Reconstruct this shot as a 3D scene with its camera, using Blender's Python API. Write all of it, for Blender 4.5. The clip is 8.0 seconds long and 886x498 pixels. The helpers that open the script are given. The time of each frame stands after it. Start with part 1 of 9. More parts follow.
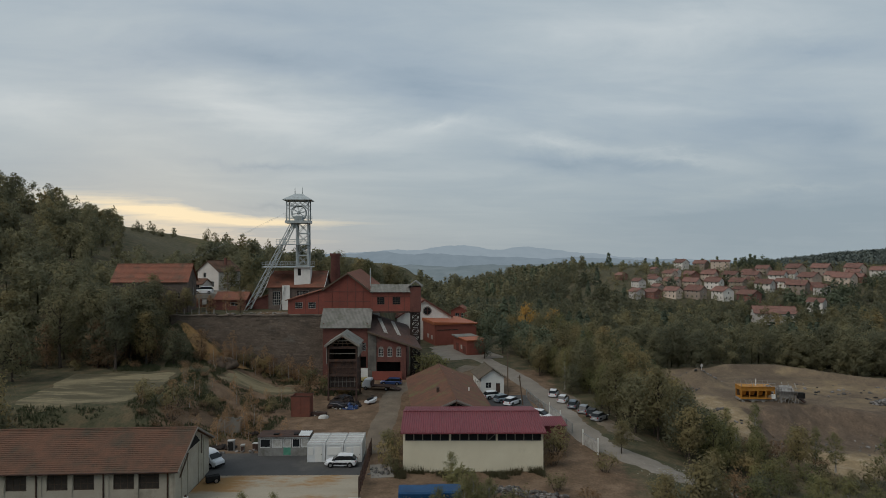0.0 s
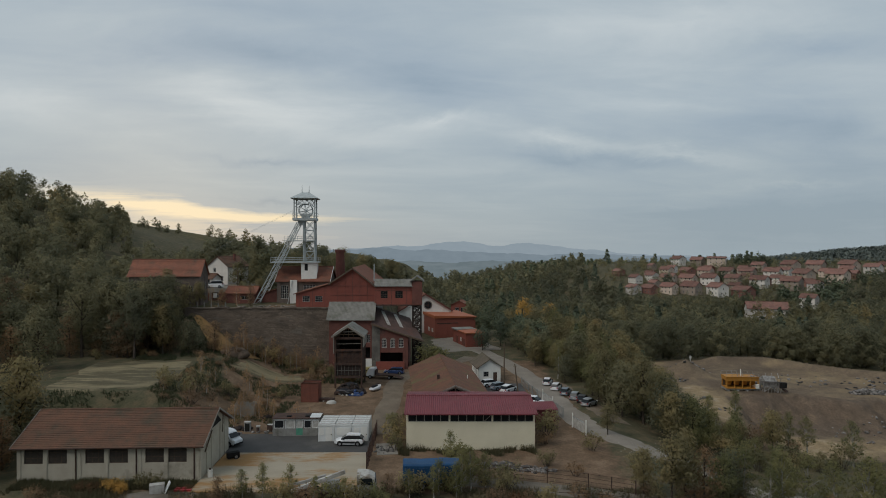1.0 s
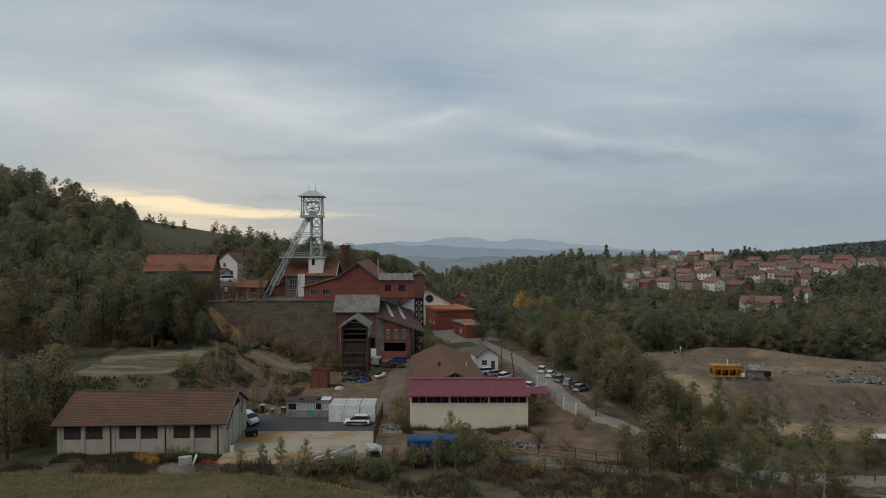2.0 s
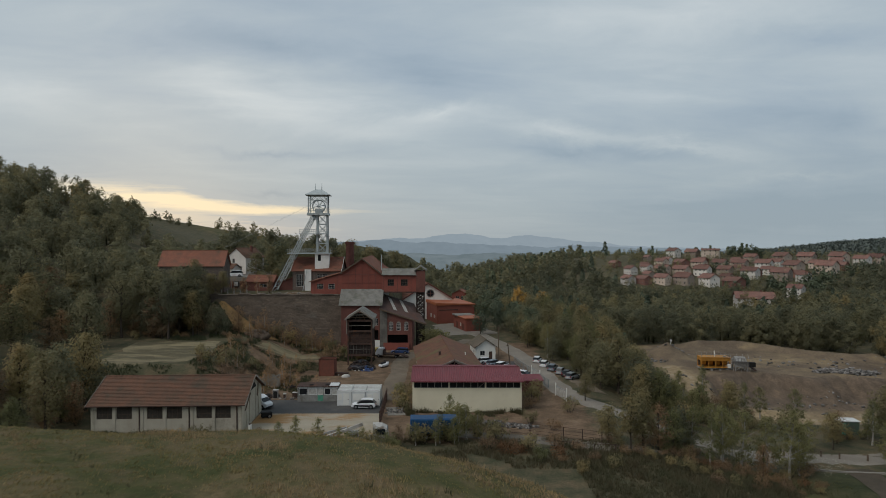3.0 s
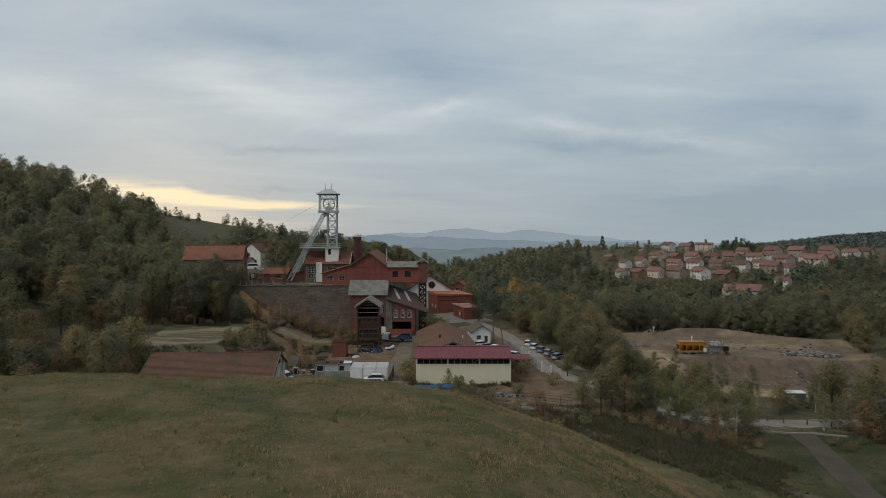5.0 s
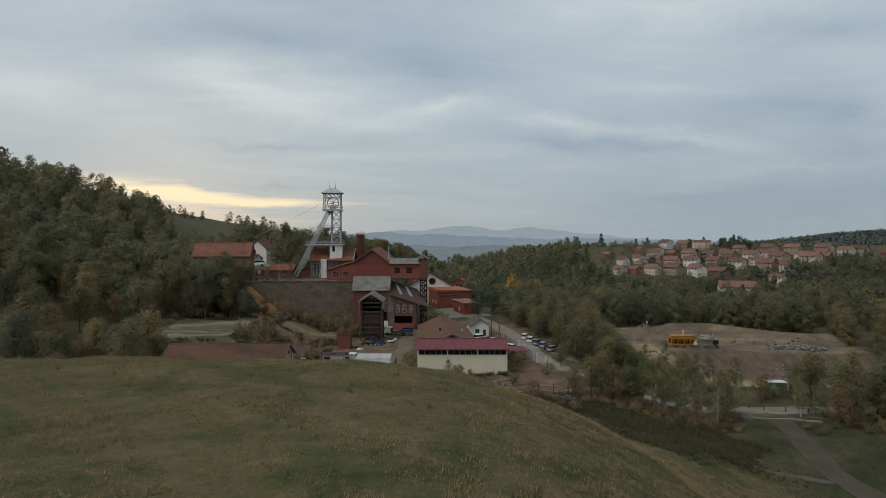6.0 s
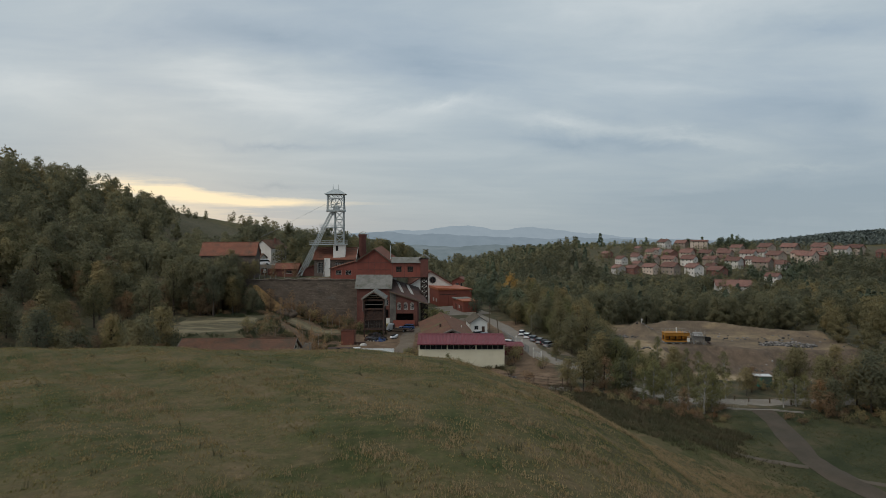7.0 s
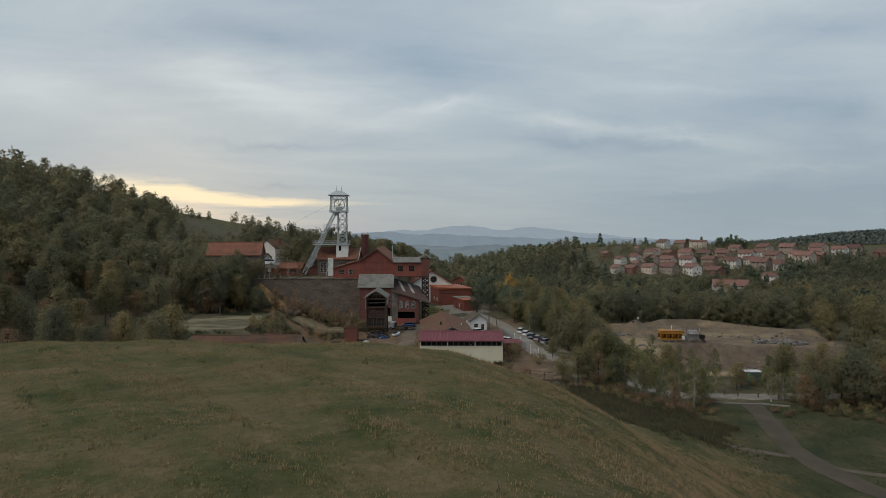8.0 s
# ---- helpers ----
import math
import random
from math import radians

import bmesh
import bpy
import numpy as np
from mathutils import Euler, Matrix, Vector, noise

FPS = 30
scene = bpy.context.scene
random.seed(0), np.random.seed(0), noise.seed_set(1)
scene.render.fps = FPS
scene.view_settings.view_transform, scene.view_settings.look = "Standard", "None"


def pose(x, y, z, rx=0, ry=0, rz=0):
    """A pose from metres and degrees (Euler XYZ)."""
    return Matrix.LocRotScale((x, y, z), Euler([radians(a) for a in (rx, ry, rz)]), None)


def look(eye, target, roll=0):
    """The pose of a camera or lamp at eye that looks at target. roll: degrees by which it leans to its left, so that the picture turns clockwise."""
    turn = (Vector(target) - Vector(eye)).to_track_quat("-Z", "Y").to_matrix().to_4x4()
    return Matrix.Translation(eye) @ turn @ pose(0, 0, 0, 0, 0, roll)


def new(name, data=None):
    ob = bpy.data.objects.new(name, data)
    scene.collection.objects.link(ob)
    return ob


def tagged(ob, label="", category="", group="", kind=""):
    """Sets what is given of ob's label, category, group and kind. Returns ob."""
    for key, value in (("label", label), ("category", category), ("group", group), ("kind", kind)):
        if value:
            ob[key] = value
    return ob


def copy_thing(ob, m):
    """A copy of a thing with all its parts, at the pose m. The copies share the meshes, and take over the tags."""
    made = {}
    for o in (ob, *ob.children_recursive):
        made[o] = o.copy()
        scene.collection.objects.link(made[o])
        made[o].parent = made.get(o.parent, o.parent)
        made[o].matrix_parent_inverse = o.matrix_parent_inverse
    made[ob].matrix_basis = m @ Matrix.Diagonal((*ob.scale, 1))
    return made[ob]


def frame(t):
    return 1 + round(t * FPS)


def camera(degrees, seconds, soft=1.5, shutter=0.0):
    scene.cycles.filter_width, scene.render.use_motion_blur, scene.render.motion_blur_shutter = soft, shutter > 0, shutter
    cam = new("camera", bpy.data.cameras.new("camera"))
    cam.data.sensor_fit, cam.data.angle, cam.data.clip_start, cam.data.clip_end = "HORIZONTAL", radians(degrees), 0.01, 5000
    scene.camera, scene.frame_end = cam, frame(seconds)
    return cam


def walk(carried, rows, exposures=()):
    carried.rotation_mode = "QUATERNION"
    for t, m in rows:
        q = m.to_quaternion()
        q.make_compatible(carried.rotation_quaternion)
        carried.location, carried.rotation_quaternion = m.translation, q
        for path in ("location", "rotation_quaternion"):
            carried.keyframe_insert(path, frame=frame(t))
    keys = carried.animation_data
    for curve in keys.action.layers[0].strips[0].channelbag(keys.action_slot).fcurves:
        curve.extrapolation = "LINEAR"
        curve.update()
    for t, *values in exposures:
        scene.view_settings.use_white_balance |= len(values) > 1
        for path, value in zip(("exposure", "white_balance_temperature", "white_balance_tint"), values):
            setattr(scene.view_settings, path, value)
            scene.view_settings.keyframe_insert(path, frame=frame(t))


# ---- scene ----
cam = camera(68.8, 8.0, soft=0.8, shutter=0.5)

PATH = [
    (0, (0.102, 0.83, 28.94), (0.136, 2.83, 28.938), 0.0),
    (0.5, (-0.012, -2.819, 28.987), (0.023, -0.82, 28.978), 0.1),
    (1, (-0.026, -6.695, 29.03), (0.007, -4.695, 29.016), 0.1),
    (1.5, (-0.014, -10.622, 29.038), (0.016, -8.622, 29.017), 0.0),
    (3, (-0.062, -22.571, 29.145), (-0.035, -20.571, 29.107), 0.1),
    (3.5, (0.001, -26.7, 29.203), (0.026, -24.701, 29.16), 0.0),
    (4, (0.063, -30.728, 29.23), (0.087, -28.728, 29.182), 0.1),
    (4.5, (0.133, -34.696, 29.293), (0.156, -32.697, 29.242), -0.0),
    (6, (0.145, -45.622, 29.457), (0.166, -43.623, 29.395), -0.0),
    (6.5, (0.19, -48.691, 29.487), (0.209, -46.692, 29.423), 0.0),
    (7, (0.228, -51.576, 29.556), (0.247, -49.577, 29.493), 0.0),
    (7.5, (0.295, -54.16, 29.634), (0.311, -52.161, 29.57), 0.0),
    (8, (0.315, -56.475, 29.685), (0.331, -54.476, 29.622), 0.0),
]
walk(cam, [(t, look(eye, target, roll)) for t, eye, target, roll in PATH], exposures=((0.0, -0.02), (2.0, 0.0), (4.0, 0.06), (8.0, 0.08)))

# ---- world, sun, exposure ----
SUN_AZ = radians(-24.0)     # from +y towards +x
SUN_EL = radians(9.0)
world = bpy.data.worlds.new("world")
scene.world = world
world.use_nodes = True


def node(tree, kind, **values):
    n = tree.nodes.new(kind)
    for key, value in values.items():
        if key in n.inputs:
            n.inputs[key].default_value = value
    return n


def math_node(tree, op, a, b=None, clamp=False):
    n = tree.nodes.new("ShaderNodeMath")
    n.operation, n.use_clamp = op, clamp
    for i, v in enumerate((a, b)):
        if v is None:
            continue
        if isinstance(v, (int, float)):
            n.inputs[i].default_value = v
        else:
            tree.links.new(v, n.inputs[i])
    return n.outputs[0]


def ramp(tree, fac, stops):
    n = tree.nodes.new("ShaderNodeValToRGB")
    while len(n.color_ramp.elements) < len(stops):
        n.color_ramp.elements.new(0.5)
    for e, (p, c) in zip(n.color_ramp.elements, stops):
        e.position = p
        e.color = (*c, 1) if len(c) == 3 else c
    tree.links.new(fac, n.inputs[0])
    return n.outputs[0]


def mix_rgb(tree, fac, a, b, blend="MIX"):
    n = tree.nodes.new("ShaderNodeMix")
    n.data_type, n.blend_type = "RGBA", blend
    ins = [s for s in n.inputs if s.enabled]
    for sock, v in zip(ins, (fac, a, b)):
        if isinstance(v, (int, float)):
            sock.default_value = v
        elif isinstance(v, tuple):
            sock.default_value = (*v, 1) if len(v) == 3 else v
        else:
            tree.links.new(v, sock)
    return [s for s in n.outputs if s.enabled][0]


# banks of cloud ahead: slope across, slope up, half width, half height, turn, how much lighter or darker
BANKS = [
    (-0.01, 0.25, 0.28, 0.10, -8, -0.17), (-0.26, 0.285, 0.30, 0.055, -8, -0.16), (-0.45, 0.30, 0.22, 0.06, 0, -0.10), (-0.30, 0.37, 0.35, 0.05, 0, -0.08),
    (-0.62, 0.22, 0.35, 0.09, -12, 0.13), (-0.28, 0.215, 0.30, 0.055, -14, 0.18), (-0.10, 0.165, 0.34, 0.05, -5, 0.11), (0.0, 0.19, 0.18, 0.028, 4, 0.19),
    (0.21, 0.163, 0.22, 0.028, -9, 0.19), (0.38, 0.138, 0.20, 0.022, -10, 0.16), (0.42, 0.35, 0.34, 0.08, 6, 0.14), (0.20, 0.33, 0.22, 0.06, 0, 0.10),
    (0.36, 0.22, 0.26, 0.045, 4, 0.06), (0.62, 0.18, 0.34, 0.09, -6, -0.19), (0.60, 0.31, 0.26, 0.05, 8, -0.11), (-0.24, 0.131, 0.20, 0.014, -2, -0.18),
    (0.20, 0.133, 0.24, 0.028, -3, -0.16), (0.33, 0.128, 0.14, 0.02, -3, -0.10), (0.55, 0.096, 0.26, 0.010, 0, 0.11), (0.36, 0.060, 0.16, 0.012, 5, 0.10), (0.55, 0.035, 0.55, 0.08, 0, -0.36), (-0.27, 0.064, 0.13, 0.015, -2, -0.24),
]


def build_sky():
    t = world.node_tree
    t.nodes.clear()
    coord = t.nodes.new("ShaderNodeTexCoord").outputs["Generated"]
    sep = t.nodes.new("ShaderNodeSeparateXYZ")
    t.links.new(coord, sep.inputs[0])
    x, y, z = sep.outputs
    up = math_node(t, "MAXIMUM", z, 0.0)
    low = math_node(t, "ADD", up, 0.10)
    px, py = math_node(t, "DIVIDE", x, low), math_node(t, "DIVIDE", y, low)

    def cloud(sx, sy, scale, detail, rough, distort, offset):
        c = t.nodes.new("ShaderNodeCombineXYZ")
        t.links.new(math_node(t, "MULTIPLY", px, sx), c.inputs[0])
        t.links.new(math_node(t, "MULTIPLY", py, sy), c.inputs[1])
        c.inputs[2].default_value = offset
        n = node(t, "ShaderNodeTexNoise", Scale=scale, Detail=detail, Roughness=rough, Distortion=distort)
        t.links.new(c.outputs[0], n.inputs["Vector"])
        return n.outputs[0]

    broad = cloud(0.8, 1.0, 0.42, 2.0, 0.45, 0.4, 3.7)
    fine = cloud(0.75, 1.1, 1.1, 8.0, 0.55, 0.9, 8.1)
    # slope coordinates ahead of the place, bent a little so that no bank of cloud has a clean edge
    ahead = math_node(t, "MAXIMUM", y, 0.25)
    u, v = math_node(t, "DIVIDE", x, ahead), math_node(t, "DIVIDE", z, ahead)

    def at_slope(su, sv, offset, scale, detail, rough, distort):
        c = t.nodes.new("ShaderNodeCombineXYZ")
        t.links.new(math_node(t, "MULTIPLY", u, su), c.inputs[0])
        t.links.new(math_node(t, "MULTIPLY", v, sv), c.inputs[1])
        c.inputs[2].default_value = offset
        n = node(t, "ShaderNodeTexNoise", Scale=scale, Detail=detail, Roughness=rough, Distortion=distort)
        t.links.new(c.outputs[0], n.inputs["Vector"])
        return n.outputs[0]

    bend = math_node(t, "SUBTRACT", at_slope(1.0, 2.4, 5.1, 3.2, 5.0, 0.6, 0.3), 0.5)
    bend2 = math_node(t, "SUBTRACT", at_slope(1.0, 2.0, 9.4, 5.0, 6.0, 0.65, 0.4), 0.5)
    c = t.nodes.new("ShaderNodeCombineXYZ")
    t.links.new(math_node(t, "ADD", u, math_node(t, "MULTIPLY", bend, 0.22)), c.inputs[0])
    t.links.new(math_node(t, "ADD", v, math_node(t, "MULTIPLY", bend2, 0.075)), c.inputs[1])
    bent = c.outputs[0]
    c = t.nodes.new("ShaderNodeCombineXYZ")
    t.links.new(math_node(t, "ADD", u, math_node(t, "MULTIPLY", bend, 0.10)), c.inputs[0])
    t.links.new(math_node(t, "ADD", v, math_node(t, "MULTIPLY", bend2, 0.022)), c.inputs[1])
    straight = c.outputs[0]

    def bank(cu, cv, ru, rv, turn, weight, where=bent):
        """One soft-edged bank of cloud, lighter or darker than the sheet round it."""
        mp = t.nodes.new("ShaderNodeMapping")
        mp.vector_type = "TEXTURE"
        mp.inputs["Location"].default_value = (cu, cv, 0)
        mp.inputs["Rotation"].default_value = (0, 0, radians(turn))
        mp.inputs["Scale"].default_value = (ru, rv, 1)
        t.links.new(where, mp.inputs[0])
        g = t.nodes.new("ShaderNodeTexGradient")
        g.gradient_type = "QUADRATIC_SPHERE"
        t.links.new(mp.outputs[0], g.inputs[0])
        return math_node(t, "MULTIPLY", g.outputs["Fac"], weight)

    total = math_node(t, "ADD", math_node(t, "MULTIPLY", broad, 0.34), math_node(t, "MULTIPLY", fine, 0.30))
    total = math_node(t, "ADD", total, math_node(t, "MULTIPLY", at_slope(0.9, 4.2, 2.2, 4.5, 7.0, 0.6, 0.7), 0.18))
    total = math_node(t, "ADD", total, 0.095)
    for one in BANKS:
        total = math_node(t, "ADD", total, bank(*one))
    shade = ramp(t, total, [(0.30, (0.285, 0.372, 0.46)), (0.43, (0.36, 0.442, 0.52)), (0.54, (0.43, 0.505, 0.56)), (0.74, (0.60, 0.655, 0.68))])
    # pale haze near the horizon
    near = ramp(t, up, [(0.0, (1, 1, 1)), (0.05, (0.75, 0.75, 0.75)), (0.20, (0, 0, 0))])
    haze = mix_rgb(t, 0.72, shade, (0.315, 0.378, 0.41))
    shade = mix_rgb(t, near, shade, haze)
    # sunset break in the cloud: a slanting bright slot with darker bars across it
    slot = math_node(t, "ADD", bank(-0.44, 0.060, 0.27, 0.020, -5, 1.25, straight), bank(-0.30, 0.042, 0.27, 0.013, -2, 1.3, straight))
    slot = math_node(t, "ADD", slot, bank(-0.50, 0.075, 0.26, 0.022, -6, 0.42, straight))
    slot = math_node(t, "ADD", slot, bank(-0.42, 0.03, 0.40, 0.05, -3, 0.40, straight))
    bars = math_node(t, "MULTIPLY", math_node(t, "SUBTRACT", at_slope(1.2, 17.0, 1.3, 4.0, 5.0, 0.6, 0.3), 0.48), 2.2)
    slot = math_node(t, "SUBTRACT", slot, math_node(t, "MAXIMUM", bars, 0.0))
    slot = math_node(t, "ADD", slot, bank(-0.27, 0.064, 0.16, 0.017, -2, -1.6, straight))
    shade = mix_rgb(t, math_node(t, "MINIMUM", math_node(t, "MAXIMUM", slot, 0.0), 0.85), shade, (0.93, 0.79, 0.54))
    sky = t.nodes.new("ShaderNodeTexSky")
    sky.sky_type, sky.sun_disc = "NISHITA", False
    sky.sun_elevation, sky.sun_rotation = SUN_EL, SUN_AZ
    clear, grey = node(t, "ShaderNodeBackground", Strength=0.05), node(t, "ShaderNodeBackground", Strength=SKY)
    t.links.new(sky.outputs[0], clear.inputs[0])
    t.links.new(shade, grey.inputs[0])
    mixer = node(t, "ShaderNodeMixShader")
    mixer.inputs[0].default_value = 0.94
    t.links.new(clear.outputs[0], mixer.inputs[1])
    t.links.new(grey.outputs[0], mixer.inputs[2])
    t.links.new(mixer.outputs[0], t.nodes.new("ShaderNodeOutputWorld").inputs[0])


SKY = 1.0
build_sky()
sun_data = bpy.data.lights.new("sun", "SUN")
sun_data.energy, sun_data.angle, sun_data.color = 1.45, radians(40), (1.0, 0.94, 0.87)
sun = new("sun", sun_data)
sun.matrix_world = look((-200, -60, 260), (0, 90, 0))
scene.view_settings.exposure = 0.0


# ---- materials ----
def mat(name, color, rough=0.85, vary=0.25, scale=1.2, fine=14.0, bump=0.25, tint=None, metal=0.0, stretch=(1, 1, 1), per_object=0.0,
        island=0.0, spec=0.16, stains=None, stain_at=(0.55, 0.7), bump_dist=0.02):
    """Base colour broken by two sizes of noise, with fine relief; tint: a second colour at the large scale; stains: dirt patches."""
    m = bpy.data.materials.new(name)
    m.use_nodes = True
    t = m.node_tree
    b = t.nodes["Principled BSDF"]
    coord = t.nodes.new("ShaderNodeTexCoord").outputs["Object"]
    mp = t.nodes.new("ShaderNodeMapping")
    mp.inputs["Scale"].default_value = stretch
    t.links.new(coord, mp.inputs[0])
    big = node(t, "ShaderNodeTexNoise", Scale=scale, Detail=4.0, Roughness=0.6)
    small = node(t, "ShaderNodeTexNoise", Scale=fine, Detail=3.0, Roughness=0.65)
    for n in (big, small):
        t.links.new(mp.outputs[0], n.inputs["Vector"])
    second = tint or tuple(c * 0.6 for c in color)
    col = mix_rgb(t, ramp(t, big.outputs[0], [(0.35, (0, 0, 0)), (0.68, (1, 1, 1))]), color, second)
    if stains:
        st = node(t, "ShaderNodeTexNoise", Scale=scale * 0.45, Detail=5.0, Roughness=0.7)
        mp2 = t.nodes.new("ShaderNodeMapping")
        mp2.inputs["Location"].default_value = (7.3, 2.1, 4.4)
        t.links.new(mp.outputs[0], mp2.inputs[0])
        t.links.new(mp2.outputs[0], st.inputs["Vector"])
        col = mix_rgb(t, ramp(t, st.outputs[0], [(stain_at[0], (0, 0, 0)), (stain_at[1], (1, 1, 1))]), col, stains)
    grain = ramp(t, small.outputs[0], [(0.25, (1 - vary,) * 3), (0.75, (1 + vary,) * 3)])
    col = mix_rgb(t, 1.0, col, grain, "MULTIPLY")
    if per_object:
        info = t.nodes.new("ShaderNodeObjectInfo").outputs["Random"]
        col = mix_rgb(t, 1.0, col, ramp(t, info, [(0, (1 - per_object,) * 3), (1, (1 + per_object * 0.6,) * 3)]), "MULTIPLY")
    if island:
        geo = t.nodes.new("ShaderNodeNewGeometry").outputs["Random Per Island"]
        col = mix_rgb(t, 1.0, col, ramp(t, geo, [(0, (1 - island,) * 3), (1, (1 + island * 0.6,) * 3)]), "MULTIPLY")
    t.links.new(col, b.inputs["Base Color"])
    b.inputs["Roughness"].default_value, b.inputs["Metallic"].default_value = rough, metal
    b.inputs["Specular IOR Level"].default_value = spec
    if bump:
        bp = node(t, "ShaderNodeBump", Strength=bump, Distance=bump_dist)
        t.links.new(small.outputs[0], bp.inputs["Height"])
        t.links.new(bp.outputs[0], b.inputs["Normal"])
    return m


def leaf_mat(name, stops, patch=0.13, see=0.5, spread=0.12):
    """Foliage: colours that change from tree to tree and from leaf to leaf."""
    m = bpy.data.materials.new(name)
    m.use_nodes = True
    t = m.node_tree
    b = t.nodes["Principled BSDF"]
    place = t.nodes.new("ShaderNodeNewGeometry")
    n = node(t, "ShaderNodeTexNoise", Scale=patch, Detail=2.0)
    t.links.new(place.outputs["Position"], n.inputs["Vector"])
    info = t.nodes.new("ShaderNodeObjectInfo").outputs["Random"]
    tone = t.nodes.new("ShaderNodeAttribute")
    tone.attribute_name = "tone"
    pick = math_node(t, "ADD", math_node(t, "MULTIPLY", n.outputs[0], 0.62), math_node(t, "MULTIPLY", info, 0.40))
    pick = math_node(t, "ADD", pick, math_node(t, "MULTIPLY", place.outputs["Random Per Island"], 0.10))
    pick = math_node(t, "ADD", pick, tone.outputs["Fac"])
    col = ramp(t, math_node(t, "SUBTRACT", pick, 0.12), stops)
    geo = ramp(t, place.outputs["Random Per Island"], [(0, (1.26 - spread * 0.6,) * 3), (1, (1.26 + spread * 0.6,) * 3)])
    col = mix_rgb(t, 1.0, col, geo, "MULTIPLY")
    t.links.new(col, b.inputs["Base Color"])
    b.inputs["Roughness"].default_value = 0.75
    b.inputs["Specular IOR Level"].default_value = 0.15
    tr = node(t, "ShaderNodeBsdfTranslucent")
    t.links.new(col, tr.inputs[0])
    mx = node(t, "ShaderNodeMixShader")
    mx.inputs[0].default_value = see
    out = t.nodes["Material Output"]
    t.links.new(b.outputs[0], mx.inputs[1])
    t.links.new(tr.outputs[0], mx.inputs[2])
    t.links.new(mx.outputs[0], out.inputs[0])
    return m


def glass_mat(name, color=(0.016, 0.018, 0.02), rough=0.18):
    m = bpy.data.materials.new(name)
    m.use_nodes = True
    b = m.node_tree.nodes["Principled BSDF"]
    b.inputs["Base Color"].default_value = (*color, 1)
    b.inputs["Roughness"].default_value = rough
    b.inputs["Specular IOR Level"].default_value = 0.25
    return m


M_CREAM = mat("cream_render", (0.62, 0.57, 0.43), vary=0.08, scale=0.35, tint=(0.56, 0.51, 0.38), stains=(0.42, 0.38, 0.28), stain_at=(0.62, 0.82), bump=0.1)
M_SHEDWALL = mat("weathered_render", (0.40, 0.37, 0.30), vary=0.15, scale=0.5, tint=(0.33, 0.30, 0.24), stains=(0.20, 0.18, 0.14), stain_at=(0.55, 0.75), bump=0.2)
M_REDSHEET = mat("red_roof_sheet", (0.175, 0.047, 0.054), rough=0.55, vary=0.12, scale=0.4, tint=(0.14, 0.04, 0.046), stains=(0.13, 0.055, 0.05), bump=0.05)
M_TILE = mat("old_clay_tile", (0.155, 0.080, 0.052), vary=0.30, scale=0.7, fine=9, tint=(0.105, 0.064, 0.045), stains=(0.07, 0.062, 0.045), stain_at=(0.5, 0.72), island=0.16)
M_TILE_MOSS = mat("mossy_clay_tile", (0.165, 0.078, 0.05), vary=0.3, scale=0.6, fine=9, tint=(0.115, 0.064, 0.044), stains=(0.125, 0.108, 0.05), stain_at=(0.52, 0.68), island=0.16)
M_TILE_GREY = mat("grey_mossy_tile", (0.135, 0.105, 0.080), vary=0.3, scale=0.6, fine=9, tint=(0.10, 0.085, 0.062), stains=(0.115, 0.108, 0.062), stain_at=(0.5, 0.66), island=0.16)
M_TILE_RED = mat("red_clay_tile", (0.225, 0.092, 0.060), vary=0.28, scale=0.6, fine=8, tint=(0.165, 0.078, 0.054), stains=(0.115, 0.072, 0.052), island=0.14, per_object=0.3)
M_ORANGE_ROOF = mat("orange_sheet_roof", (0.31, 0.105, 0.053), rough=0.6, vary=0.10, scale=0.4, tint=(0.29, 0.085, 0.035), stains=(0.22, 0.08, 0.04), bump=0.05)
M_ORANGE_WALL = mat("rust_red_cladding", (0.215, 0.068, 0.048), rough=0.6, vary=0.12, scale=0.4, tint=(0.175, 0.058, 0.042), bump=0.05)
M_BRICKRED = mat("red_painted_panel", (0.222, 0.070, 0.052), vary=0.18, scale=0.45, fine=10, tint=(0.178, 0.061, 0.047), stains=(0.115, 0.055, 0.045), stain_at=(0.55, 0.78), per_object=0.12)
M_DARKRED = mat("sooty_red_brick", (0.152, 0.064, 0.051), vary=0.25, scale=0.6, fine=12, tint=(0.115, 0.050, 0.041), stains=(0.065, 0.045, 0.038))
M_SLATE = mat("fibre_cement_sheet", (0.21, 0.20, 0.18), vary=0.22, scale=0.8, tint=(0.15, 0.145, 0.13), stains=(0.10, 0.10, 0.075), stain_at=(0.48, 0.7))
M_LEANROOF = mat("rust_brown_sheet", (0.105, 0.067, 0.057), rough=0.6, vary=0.2, scale=0.6, tint=(0.065, 0.048, 0.043), stains=(0.12, 0.06, 0.045), stain_at=(0.58, 0.75))
M_STONE = mat("dark_rubble_stone", (0.170, 0.132, 0.102), vary=0.4, scale=0.5, fine=5, tint=(0.100, 0.080, 0.064), stains=(0.17, 0.15, 0.125), stain_at=(0.56, 0.72), per_object=0.35, stretch=(0.6, 1, 1.5), bump=0.5, bump_dist=0.06)
M_STONE_LIGHT = mat("grey_brown_stone", (0.142, 0.112, 0.094), vary=0.3, scale=0.8, fine=6, tint=(0.10, 0.080, 0.068), stains=(0.072, 0.060, 0.052), bump=0.4, bump_dist=0.04)
M_PIER = mat("sooty_concrete", (0.15, 0.138, 0.12), vary=0.2, scale=0.6, tint=(0.095, 0.088, 0.078), stains=(0.06, 0.055, 0.048))
